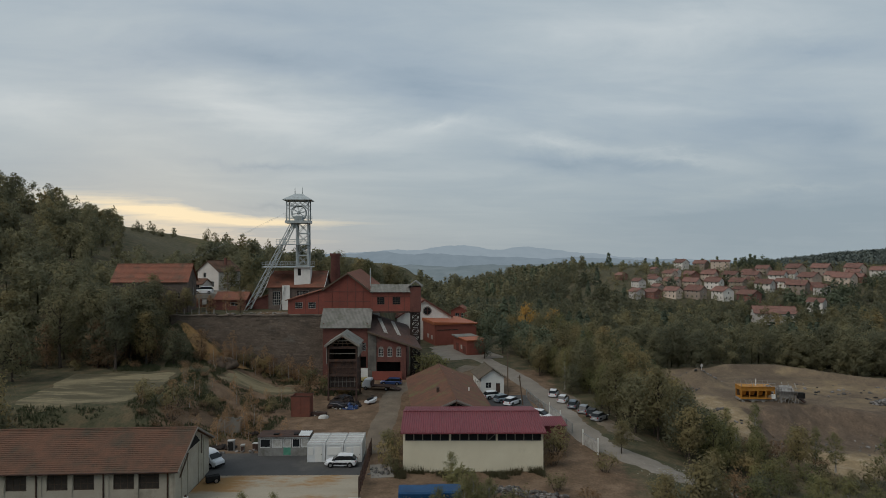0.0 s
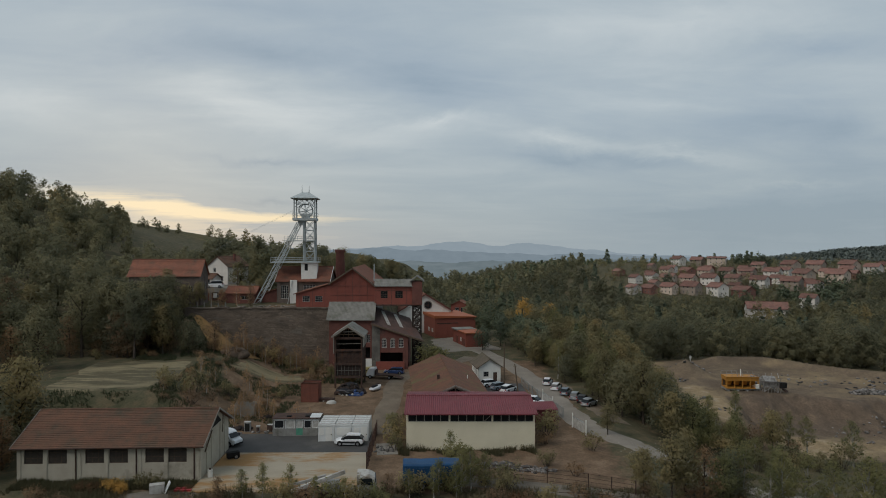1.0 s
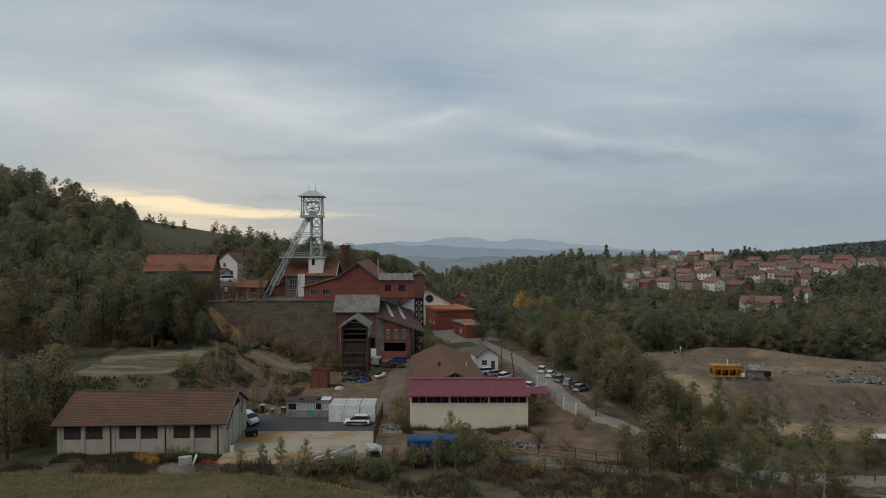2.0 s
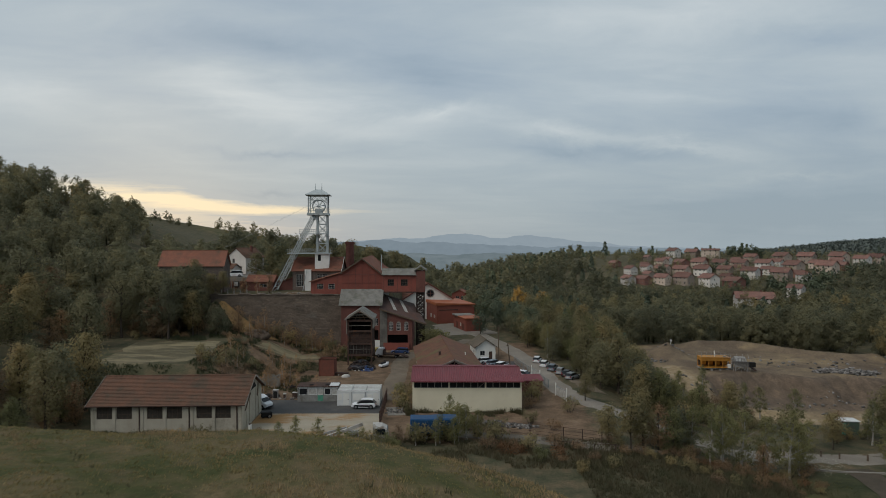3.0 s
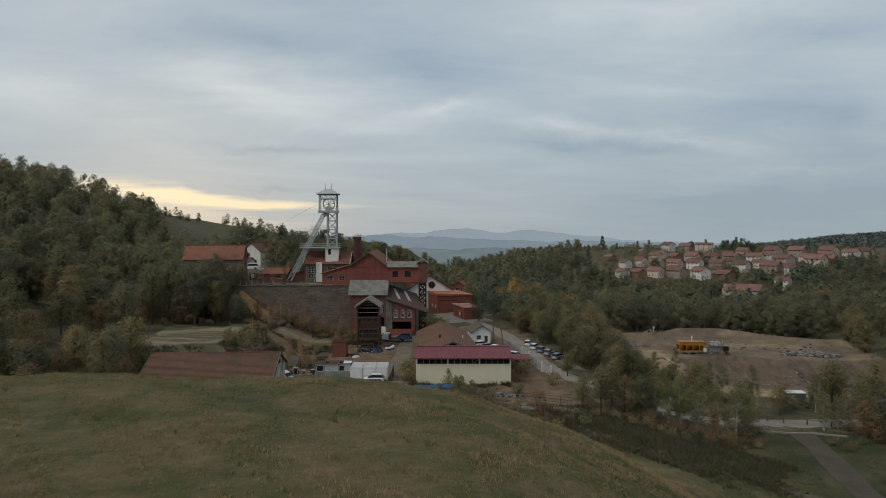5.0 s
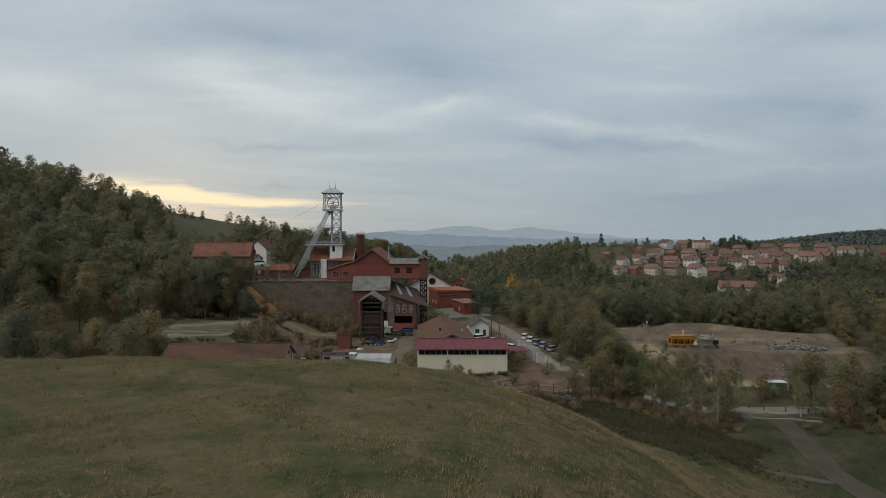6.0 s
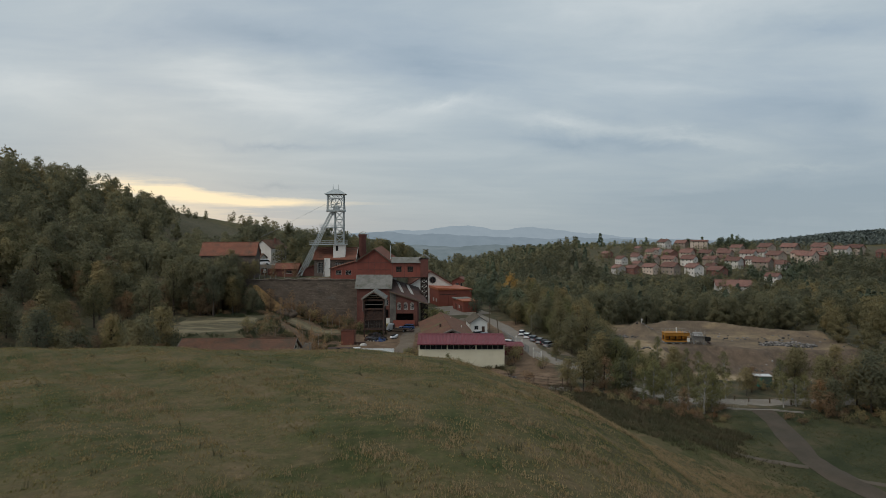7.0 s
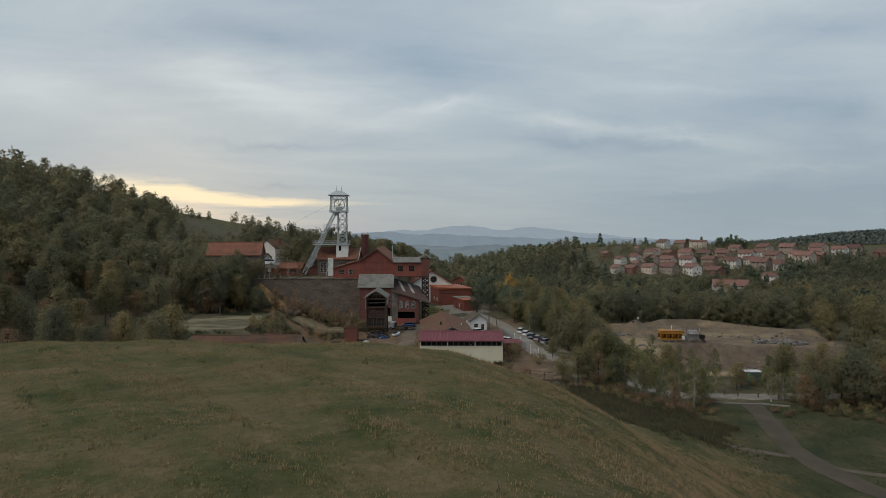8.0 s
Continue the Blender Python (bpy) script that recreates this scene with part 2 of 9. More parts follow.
M_TILE_VILLAGE = mat("village_clay_tile", (0.215, 0.112, 0.088), vary=0.2, scale=0.5, fine=6, tint=(0.15, 0.085, 0.070), stains=(0.12, 0.083, 0.07), per_object=0.35)
M_CONCRETE = mat("stained_concrete", (0.24, 0.22, 0.19), vary=0.15, scale=0.5, tint=(0.18, 0.165, 0.14), stains=(0.10, 0.09, 0.075))
M_WHITE = mat("white_render", (0.66, 0.65, 0.61), vary=0.07, scale=0.6, tint=(0.58, 0.57, 0.53), stains=(0.42, 0.40, 0.35), stain_at=(0.6, 0.85), bump=0.1)
M_HOUSE = mat("house_render", (0.47, 0.385, 0.315), vary=0.1, scale=0.4, tint=(0.40, 0.32, 0.26), per_object=0.45, bump=0.1)
M_HOUSE_PALE = mat("pale_house_render", (0.64, 0.60, 0.55), vary=0.1, scale=0.4, tint=(0.55, 0.51, 0.46), per_object=0.25, bump=0.1)
M_HOUSE_RED = mat("dull_red_house_render", (0.23, 0.115, 0.09), vary=0.12, scale=0.4, tint=(0.185, 0.098, 0.08), per_object=0.2, bump=0.1)
M_STEEL = mat("pale_painted_steel", (0.41, 0.44, 0.435), rough=0.5, vary=0.15, scale=1.5, tint=(0.33, 0.355, 0.35), stains=(0.27, 0.235, 0.20), stain_at=(0.62, 0.78), metal=0.1)
M_RUST = mat("rusty_steel", (0.088, 0.054, 0.042), rough=0.8, vary=0.3, scale=1.2, tint=(0.045, 0.033, 0.029), stains=(0.12, 0.055, 0.03), metal=0.2)
M_DARKRUST = mat("dark_rusty_plate", (0.038, 0.028, 0.024), rough=0.8, vary=0.35, scale=0.9, tint=(0.026, 0.021, 0.019), stains=(0.075, 0.045, 0.033), stain_at=(0.55, 0.75))
M_RUSTBOX = mat("rust_red_container_paint", (0.16, 0.06, 0.042), rough=0.7, vary=0.2, scale=0.9, tint=(0.12, 0.05, 0.038), stains=(0.24, 0.17, 0.13), stain_at=(0.66, 0.72))
# near-black painted as the shade inside openings; also colours some black parts
M_DARK = mat("shade_and_black_parts", (0.02, 0.019, 0.018), vary=0.2, bump=0)
M_FRAME = mat("pale_window_frame", (0.45, 0.44, 0.41), vary=0.08, bump=0)
M_WOOD = mat("weathered_wood", (0.12, 0.085, 0.06), vary=0.25, scale=2, tint=(0.08, 0.06, 0.045))
M_GLASS = glass_mat("window_glass")
M_DUSTY = mat("dusty_brown_glass", (0.060, 0.051, 0.043), rough=0.45, vary=0.3, scale=1.2, tint=(0.042, 0.037, 0.032), stains=(0.085, 0.072, 0.058), bump=0)
M_SKYLIGHT = mat("dusty_skylight_glass", (0.42, 0.41, 0.38), rough=0.4, vary=0.2, scale=2.0, tint=(0.26, 0.25, 0.23), bump=0)
M_BARK = mat("bark", (0.075, 0.06, 0.048), vary=0.35, scale=3, bump=0.4)
M_BIRCH = mat("birch_bark", (0.40, 0.38, 0.34), vary=0.3, scale=3, tint=(0.16, 0.14, 0.12))
M_LEAF = leaf_mat("mixed_foliage", [(0.20, (0.108, 0.102, 0.053)), (0.40, (0.167, 0.143, 0.074)), (0.58, (0.224, 0.182, 0.087)), (0.74, (0.264, 0.193, 0.091)), (0.88, (0.343, 0.214, 0.078))])
M_LEAF_DARK = leaf_mat("dark_foliage", [(0.22, (0.095, 0.097, 0.063)), (0.55, (0.158, 0.148, 0.085)), (0.88, (0.234, 0.197, 0.098))])
M_LEAF_LIGHT = leaf_mat("light_foliage", [(0.25, (0.120, 0.121, 0.055)), (0.6, (0.176, 0.163, 0.071)), (0.9, (0.250, 0.207, 0.083))])
M_LEAF_BROWN = leaf_mat("autumn_foliage", [(0.22, (0.153, 0.103, 0.064)), (0.55, (0.209, 0.134, 0.076)), (0.88, (0.304, 0.166, 0.074))])
M_LEAF_YELLOW = leaf_mat("yellow_foliage", [(0.2, (0.307, 0.192, 0.057)), (0.6, (0.430, 0.247, 0.066)), (0.9, (0.522, 0.288, 0.083))])
M_NEEDLE = leaf_mat("conifer_needles", [(0.25, (0.056, 0.069, 0.046)), (0.6, (0.086, 0.100, 0.059)), (0.9, (0.115, 0.123, 0.066))], see=0.1)
# blue-grey of distance haze is mixed into the ridge foliage's base colours
M_RIDGE = leaf_mat("hazed_ridge_foliage", [(0.25, (0.072, 0.086, 0.080)), (0.6, (0.092, 0.106, 0.094)), (0.9, (0.115, 0.125, 0.100))], see=0.2)
M_ASPHALT = mat("asphalt", (0.072, 0.070, 0.068), vary=0.2, scale=0.3, fine=20, tint=(0.056, 0.055, 0.054), stains=(0.10, 0.095, 0.085), stain_at=(0.55, 0.75))
M_ROAD = mat("pale_road_surface", (0.215, 0.188, 0.155), vary=0.18, scale=0.25, fine=12, tint=(0.170, 0.148, 0.122), stains=(0.265, 0.235, 0.20), stain_at=(0.5, 0.75))
M_PAD = mat("sandy_concrete", (0.33, 0.29, 0.22), vary=0.12, scale=0.25, fine=8, tint=(0.28, 0.24, 0.18), stains=(0.27, 0.155, 0.065), stain_at=(0.50, 0.60), stretch=(0.5, 1.6, 1))
M_GRAVEL = mat("brown_grey_gravel", (0.082, 0.064, 0.047), vary=0.35, scale=0.3, fine=12, tint=(0.058, 0.048, 0.034), stains=(0.080, 0.066, 0.051), stain_at=(0.55, 0.75))
M_LANE = mat("grey_dusty_lane", (0.165, 0.142, 0.115), vary=0.25, scale=0.4, fine=9, tint=(0.125, 0.108, 0.088), stains=(0.09, 0.075, 0.056), stain_at=(0.5, 0.66))
M_PATH = mat("trodden_path_earth", (0.105, 0.085, 0.064), vary=0.3, scale=0.5, fine=10, tint=(0.08, 0.066, 0.048), stains=(0.13, 0.108, 0.082))
M_DIRT = mat("trodden_dirt", (0.165, 0.130, 0.095), vary=0.25, scale=0.3, fine=9, tint=(0.12, 0.095, 0.07), stains=(0.20, 0.165, 0.125), stain_at=(0.5, 0.7))
M_SLAB = mat("mossy_concrete_slab", (0.225, 0.185, 0.11), vary=0.25, scale=0.3, fine=5, tint=(0.165, 0.14, 0.085), stains=(0.09, 0.077, 0.046), stain_at=(0.45, 0.58), stretch=(0.35, 1.8, 1))


# ---- mesh helpers ----
def box(bm, x0, y0, z0, x1, y1, z1):
    v = [bm.verts.new(p) for p in ((x0, y0, z0), (x1, y0, z0), (x1, y1, z0), (x0, y1, z0), (x0, y0, z1), (x1, y0, z1), (x1, y1, z1), (x0, y1, z1))]
    for f in ((3, 2, 1, 0), (4, 5, 6, 7), (0, 1, 5, 4), (1, 2, 6, 5), (2, 3, 7, 6), (3, 0, 4, 7)):
        bm.faces.new([v[i] for i in f])


def beam(bm, p, q, w, h=None):
    """A straight bar of rectangular section from p to q."""
    p, q = Vector(p), Vector(q)
    h = h or w
    d = (q - p).normalized()
    side = d.cross(Vector((0, 0, 1)))
    side = side.normalized() if side.length > 1e-3 else Vector((1, 0, 0))
    up = side.cross(d)
    c = [s * side * w / 2 + u * up * h / 2 for s, u in ((-1, -1), (1, -1), (1, 1), (-1, 1))]
    a, b = [bm.verts.new(p + o) for o in c], [bm.verts.new(q + o) for o in c]
    bm.faces.new(a[::-1]), bm.faces.new(b)
    for i in range(4):
        bm.faces.new((a[i], a[(i + 1) % 4], b[(i + 1) % 4], b[i]))


def tube(bm, p, q, r0, r1, n=8, caps=True):
    p, q = Vector(p), Vector(q)
    d = (q - p).normalized()
    side = d.cross(Vector((0, 0, 1)))
    side = side.normalized() if side.length > 1e-3 else Vector((1, 0, 0))
    up = side.cross(d)
    rings = [[bm.verts.new(c + r * (math.cos(a) * side + math.sin(a) * up)) for a in (2 * math.pi * i / n for i in range(n))] for c, r in ((p, r0), (q, r1))]
    for i in range(n):
        bm.faces.new((rings[0][i], rings[0][(i + 1) % n], rings[1][(i + 1) % n], rings[1][i]))
    if caps:
        bm.faces.new(rings[0][::-1]), bm.faces.new(rings[1])


def prism(bm, pts, y0, y1):
    """A polygon in x and z, drawn out from y0 to y1."""
    a, b = [bm.verts.new((x, y0, z)) for x, z in pts], [bm.verts.new((x, y1, z)) for x, z in pts]
    bm.faces.new(a), bm.faces.new(b[::-1])
    for i in range(len(pts)):
        j = (i + 1) % len(pts)
        bm.faces.new((a[j], a[i], b[i], b[j]))


def prism_x(bm, pts, x0, x1):
    """A polygon in y and z, drawn out from x0 to x1."""
    a, b = [bm.verts.new((x0, y, z)) for y, z in pts], [bm.verts.new((x1, y, z)) for y, z in pts]
    bm.faces.new(a[::-1]), bm.faces.new(b)
    for i in range(len(pts)):
        j = (i + 1) % len(pts)
        bm.faces.new((a[i], a[j], b[j], b[i]))


def wall(bm, x0, x1, y0, y1, z0, z1, holes=()):
    """A wall along x between y0 and y1 with openings (xa, xb, za, zb) right through it."""
    cuts = sorted({x0, x1, *(v for h in holes for v in h[:2])})
    for a, b in zip(cuts, cuts[1:]):
        z = z0
        for h in sorted((h for h in holes if h[0] <= a + 1e-6 and h[1] >= b - 1e-6), key=lambda h: h[2]):
            if h[2] > z + 1e-6:
                box(bm, a, y0, z, b, y1, h[2])
            z = h[3]
        if z < z1 - 1e-6:
            box(bm, a, y0, z, b, y1, z1)


def wall_y(bm, y0, y1, x0, x1, z0, z1, holes=()):
    """The same along y."""
    cuts = sorted({y0, y1, *(v for h in holes for v in h[:2])})
    for a, b in zip(cuts, cuts[1:]):
        z = z0
        for h in sorted((h for h in holes if h[0] <= a + 1e-6 and h[1] >= b - 1e-6), key=lambda h: h[2]):
            if h[2] > z + 1e-6:
                box(bm, x0, a, z, x1, b, h[2])
            z = h[3]
        if z < z1 - 1e-6:
            box(bm, x0, a, z, x1, b, z1)


def finish(bm, name, material, smooth=False):
    if len(bm.verts) < 4000:
        bmesh.ops.remove_doubles(bm, verts=bm.verts, dist=1e-4)
    bmesh.ops.recalc_face_normals(bm, faces=bm.faces)
    me = bpy.data.meshes.new(name)
    bm.to_mesh(me)
    bm.free()
    me.materials.append(material)
    if smooth:
        me.polygons.foreach_set("use_smooth", [True] * len(me.polygons))
    return me


def part(name, bm, material, parent, label="", smooth=False):
    ob = new(name, finish(bm, name, material, smooth))
    ob.parent = parent
    return tagged(ob, label)


def thing(name, m, label, category, group="", kind=""):
    ob = new(name)
    ob.empty_display_size = 0.5
    ob.matrix_world = m
    return tagged(ob, label, category, group, kind)


def shape(fn, *args, **kw):
    bm = bmesh.new()
    fn(bm, *args, **kw)
    return bm


def from_arrays(name, verts, faces, material, smooth=False, normals=None):
    """A mesh out of numpy arrays; faces all have the same number of corners. normals: soft shading normals, one a corner point."""
    me = bpy.data.meshes.new(name)
    n, k = faces.shape
    me.vertices.add(len(verts)), me.loops.add(n * k), me.polygons.add(n)
    me.vertices.foreach_set("co", np.ascontiguousarray(verts, dtype=np.float32).ravel())
    me.loops.foreach_set("vertex_index", np.ascontiguousarray(faces, dtype=np.int32).ravel())
    me.polygons.foreach_set("loop_start", np.arange(0, n * k, k, dtype=np.int32))
    if smooth or normals is not None:
        me.polygons.foreach_set("use_smooth", np.ones(n, dtype=bool))
    me.update(calc_edges=True)
    if normals is not None:
        me.normals_split_custom_set_from_vertices(normals)
    me.materials.append(material)
    return me


def courses(bm, a, b, c, d, step=0.36, lift=0.045):
    """A tiled slope: a to b is the eave, d to c the ridge above it; each course laps over the one below."""
    a, b, c, d = map(Vector, (a, b, c, d))
    n = max(2, round((d - a).length / step))
    up = (b - a).cross(d - a).normalized()
    if up.z < 0:
        up = -up
    last = None
    for i in range(n):
        s, e = i / n, (i + 1) / n
        low = [bm.verts.new(p + up * lift) for p in (a.lerp(d, s), b.lerp(c, s))]
        high = [bm.verts.new(p + up * 0.006) for p in (a.lerp(d, e), b.lerp(c, e))]
        bm.faces.new((low[0], low[1], high[1], high[0]))
        if last:
            bm.faces.new((last[0], last[1], low[1], low[0]))
        last = high


def gable_roof(parent, x0, x1, y0, y1, eave, ridge, material, over=0.35, thick=0.14, axis="x", step=0.36, name="roof", label=""):
    """Two tiled slopes over a rectangle; the ridge runs along the axis. One slope a part, with its ridge tiles."""
    made = []
    if axis == "x":
        ym = (y0 + y1) / 2
        run = ym - y0
        drop = (ridge - eave) * over / run
        slopes = [((x0 - over, y0 - over, eave - drop), (x1 + over, y0 - over, eave - drop), (x1 + over, ym, ridge), (x0 - over, ym, ridge)),
                  ((x1 + over, y1 + over, eave - drop), (x0 - over, y1 + over, eave - drop), (x0 - over, ym, ridge), (x1 + over, ym, ridge))]
        ends = ((x0 - over, ym, ridge + 0.03), (x1 + over, ym, ridge + 0.03))
    else:
        xm = (x0 + x1) / 2
        run = xm - x0
        drop = (ridge - eave) * over / run
        slopes = [((x0 - over, y1 + over, eave - drop), (x0 - over, y0 - over, eave - drop), (xm, y0 - over, ridge), (xm, y1 + over, ridge)),
                  ((x1 + over, y0 - over, eave - drop), (x1 + over, y1 + over, eave - drop), (xm, y1 + over, ridge), (xm, y0 - over, ridge))]
        ends = ((xm, y0 - over, ridge + 0.03), (xm, y1 + over, ridge + 0.03))
    for quad in slopes:
        bm = bmesh.new()
        courses(bm, *quad, step=step)
        lo = [bm.verts.new(Vector(p) - Vector((0, 0, thick))) for p in quad]
        hi = [bm.verts.new(Vector(p) - Vector((0, 0, 0.005))) for p in quad]
        bm.faces.new(lo[::-1])
        for i in range(4):
            bm.faces.new((lo[i], lo[(i + 1) % 4], hi[(i + 1) % 4], hi[i]))
        made.append(part(name, bm, material, parent, label))
    bm = bmesh.new()
    tube(bm, *ends, 0.13, 0.13, 6)
    part("ridge_tiles", bm, material, made[0])
    return made


def window(parent, at, w, h, nx=2, nz=2, turn=0.0, frame=None, glass=None, deep=0.12, name="window", bar=0.05):
    """A frame with bars, and a pane in it. at: the middle of its sill line, on the wall's face; it looks along -y before the turn."""
    bm = bmesh.new()
    b = bar
    box(bm, -w / 2, 0, 0, -w / 2 + b, deep, h), box(bm, w / 2 - b, 0, 0, w / 2, deep, h)
    box(bm, -w / 2 + b, 0, 0, w / 2 - b, deep, b), box(bm, -w / 2 + b, 0, h - b, w / 2 - b, deep, h)
    for i in range(1, nx):
        x = -w / 2 + w * i / nx
        box(bm, x - b * 0.35, 0.02, b, x + b * 0.35, deep * 0.7, h - b)
    for i in range(1, nz):
        z = h * i / nz
        box(bm, -w / 2 + b, 0.025, z - b * 0.35, w / 2 - b, deep * 0.65, z + b * 0.35)
    ob = part(name, bm, frame or M_FRAME, parent)
    ob.matrix_basis = pose(*at, 0, 0, turn)
    part("pane", shape(box, -w / 2 + b * 0.5, deep * 0.45, b * 0.5, w / 2 - b * 0.5, deep * 0.55, h - b * 0.5), glass or M_GLASS, ob)
    return ob


# ---- the ground ----
def S(a, b, v):
    u = np.clip((v - a) / (b - a), 0, 1)
    return u * u * (3 - 2 * u)


def hump(x, y, cx, cy, rx, ry):
    return np.exp(-((x - cx) / rx) ** 2 - ((y - cy) / ry) ** 2)


def ripple(x, y, k, seed):
    return np.sin(x * k + seed) * np.cos(y * k * 1.13 + seed * 2.3) + 0.5 * np.sin(x * k * 2.3 + y * k * 1.7 + seed * 0.7)


def ground(x, y):
    x, y = np.asarray(x, float), np.asarray(y, float)
    # slab terrace, mine terrace and the wooded hillside above the yard
    z = 5.0 * S(-31, -47, x) * S(92, 100, y)
    edge = -9 - 9.5 * (1 - S(162, 176, y))
    walled = S(-61, -57, x)
    z = np.maximum(z, 14.0 * S(edge, edge - 5, x) * S(139.5 + 8.3 * walled, 148 + 1.3 * walled, y - 1.5 * S(-35, -60, x)) * (1 - 1.25 * S(245, 350, y) * S(-130, -65, x)))
    z = np.maximum(z, np.where(y < 147.6, 13.1 - 0.74 * np.hypot(x + 56.5, y - 147.3), 0) * S(-66, -60, x))
    lift = np.maximum(0, -x - 64 - 5 * S(110, 160, y))
    hill = 0.355 * lift * lift / (lift + 8) * (1 - 0.5 * S(300, 430, y)) * (1 - S(720, 980, y)) * S(-100, 20, y)
    z = np.maximum(z, z * 0.35 + np.minimum(hill, 62))
    z = z + 3 * S(190, 300, y) * S(-5, -60, x) + 11 * hump(x, y, -200, 470, 110, 110) - 10 * S(230, 420, y) * S(-90, -20, x) * (1 - S(0, 40, x))
    # low land towards the pit and the valley
    right = S(27, 50, x - 6 * S(110, 140, y))
    z = z + right * (-4.7 - 1.7 * S(98, 122, y) - 5.0 * S(186, 235, y))
    berm = 186 - 24 * S(95, 122, x)
    gully = 1.9 * np.sin(x * 0.42 + 1.3 * np.sin(x * 0.17)) + 1.3 * np.sin(x * 0.95 + 2 * np.sin(x * 0.3))
    pit = S(67, 73, x + 8 * S(138, 120, y)) * (1 - S(150, 175, x)) * S(92, 104, y) * (1 - S(135, 145, y + 5 * S(86, 96, x) + gully))
    z = z - 4.3 * pit + 4.4 * np.maximum(0, 1 - np.hypot((x - 69.0) / 8.0, (y - 168) / 6.5)) ** 1.15 + 1.9 * np.exp(-((y - berm) / 3.4) ** 2) * S(76, 86, x) * (1 - S(126, 134, x))
    area = S(60, 72, x) * (1 - S(135, 160, x)) * S(96, 108, y) * (1 - S(172, 184, y))
    z = z + area * (0.45 * ripple(x, y, 0.13, 2.0) + 0.22 * ripple(x, y, 0.37, 7.0)) * (0.35 + S(146, 120, y))
    face = pit * (1 - pit) * 4
    z = z + face * (0.55 * ripple(x, y, 0.75, 3.0) + 0.3 * ripple(x, y, 1.6, 6.0))
    z = z - 9 * S(205, 280, y) * S(-12, 10, x) * (1 - right)
    # the village's hill, the wooded rise beside it, and the far ridge
    z = z + 24 * S(320, 520, y) * S(40, 150, x) - 15 * S(270, 650, y) * (1 - S(50, 140, x)) * S(-40, 10, x)
    z = z + 2 * hump(x, y, 165, 800, 95, 170) - 4.5 * hump(x, y, 105, 620, 36, 150) - 22 * S(560, 820, y) * S(40, 150, x)
    z = z - 3.4 * np.exp(-((y - 468) / 46) ** 2) * S(120, 165, x) + 4.5 * hump(x, y, 214, 357, 13, 12) + 2.5 * hump(x, y, 244, 405, 12, 12)
    z = z + 46 * hump(x, y, 1500, 1700, 800, 380)
    z = z - 130 * S(900, 2600, y) * (1 - 0.8 * hump(x, y, 1350, 1700, 700, 600))
    # the grass plateau that the camera leaves behind
    top = 18.25 - 0.055 * (y + 10) - 22.8 * S(0, 50, x) + 0.25 * ripple(x, y, 0.16, 1.0) + 8 * S(-50, -120, x) - 6 * S(-40, -300, y)
    edge = y + 11 * S(-12, 9, x)
    t = S(13, 66, edge) * 0.45 + 0.55 * S(19, 58, edge)
    z = top * (1 - t) + z * t
    flat = S(-34, -26, x) * (1 - S(20, 30, x)) * S(64, 70, y) * (1 - S(200, 215, y))
    rough = 0.10 * ripple(x, y, 0.45, 4.0) + 0.05 * ripple(x, y, 1.1, 2.0)
    return z + rough * (1 - flat)


def ground_z(x, y):
    return float(ground(x, y))


def axis_steps(lo, hi, fine, far_lo, far_hi, grow=1.16):
    v = list(np.arange(lo, hi + 1e-6, fine))
    d = fine
    while v[-1] < far_hi:
        d *= grow
        v.append(v[-1] + d)
    d = fine
    while v[0] > far_lo:
        d *= grow
        v.insert(0, v[0] - d)
    return np.array(v)


def cover(x, y):
    """What lies on the ground: r bare earth, g green grass, b leaf litter under trees."""
    n = ripple(x, y, 0.21, 3.0) * 0.25 + ripple(x, y, 0.6, 5.0) * 0.12
    yard = S(-44, -38, x + 6 * n) * (1 - S(22, 30, x + 4 * n)) * S(66, 71, y + 4 * n) * (1 - S(150, 160, y))
    pit = S(52, 60, x + 5 * n - 0.06 * (y - 100)) * (1 - S(124, 132, x + 5 * n)) * S(90, 100, y + 5 * n) * (1 - S(188, 193, y + 24 * S(95, 122, x) + 3 * n))
    bank = S(-72, -66, x) * (1 - S(-24, -18, x)) * S(92, 99, y) * (1 - S(140, 152, y)) * S(0.1, 0.5, 0.4 + n)
    earth = np.clip(yard * 0.85 + pit + bank * 0.18, 0, 1)
    grass = (1 - S(17, 34, y)) + S(36, 44, x) * (1 - S(66, 72, y)) + S(14, 26, x) * (1 - S(42, 52, y))
    far = S(380, 520, y) * S(-0.2, 0.4, ripple(x, y, 0.013, 2.0)) * (1 - S(80, 130, x) * (1 - S(700, 800, y))) + hump(x, y, -190, 620, 150, 160)
    grass = np.clip(grass + far, 0, 1)
    litter = np.clip(1 - earth - grass, 0, 1)
    # shade painted on the pit's face, and the pale worn track down to it
    face_shade = pit * S(126, 132, y + 5 * S(86, 96, x)) * (1 - S(143, 147, y + 5 * S(86, 96, x) + 1.5 * n)) * S(66, 70, x)
    way = 63 + 1.2 * np.sin(y * 0.12) - 5 * S(146, 116, y) + 8 * S(100, 112, y) * S(124, 112, y)
    track = 1.3 * np.exp(-((x - way) / 6.2) ** 2) * S(98, 106, y) * (1 - S(150, 160, y)) + 1.0 * hump(x, y, 80, 118, 26, 7) + 0.7 * hump(x, y, 96, 163, 18, 4)
    meadow = S(43, 51, x + 6 * n - 0.1 * (y - 30)) * (1 - S(70, 76, y)) * S(-60, 0, y)
    return earth, grass, litter, pit, face_shade, np.clip(track, 0, 1), meadow


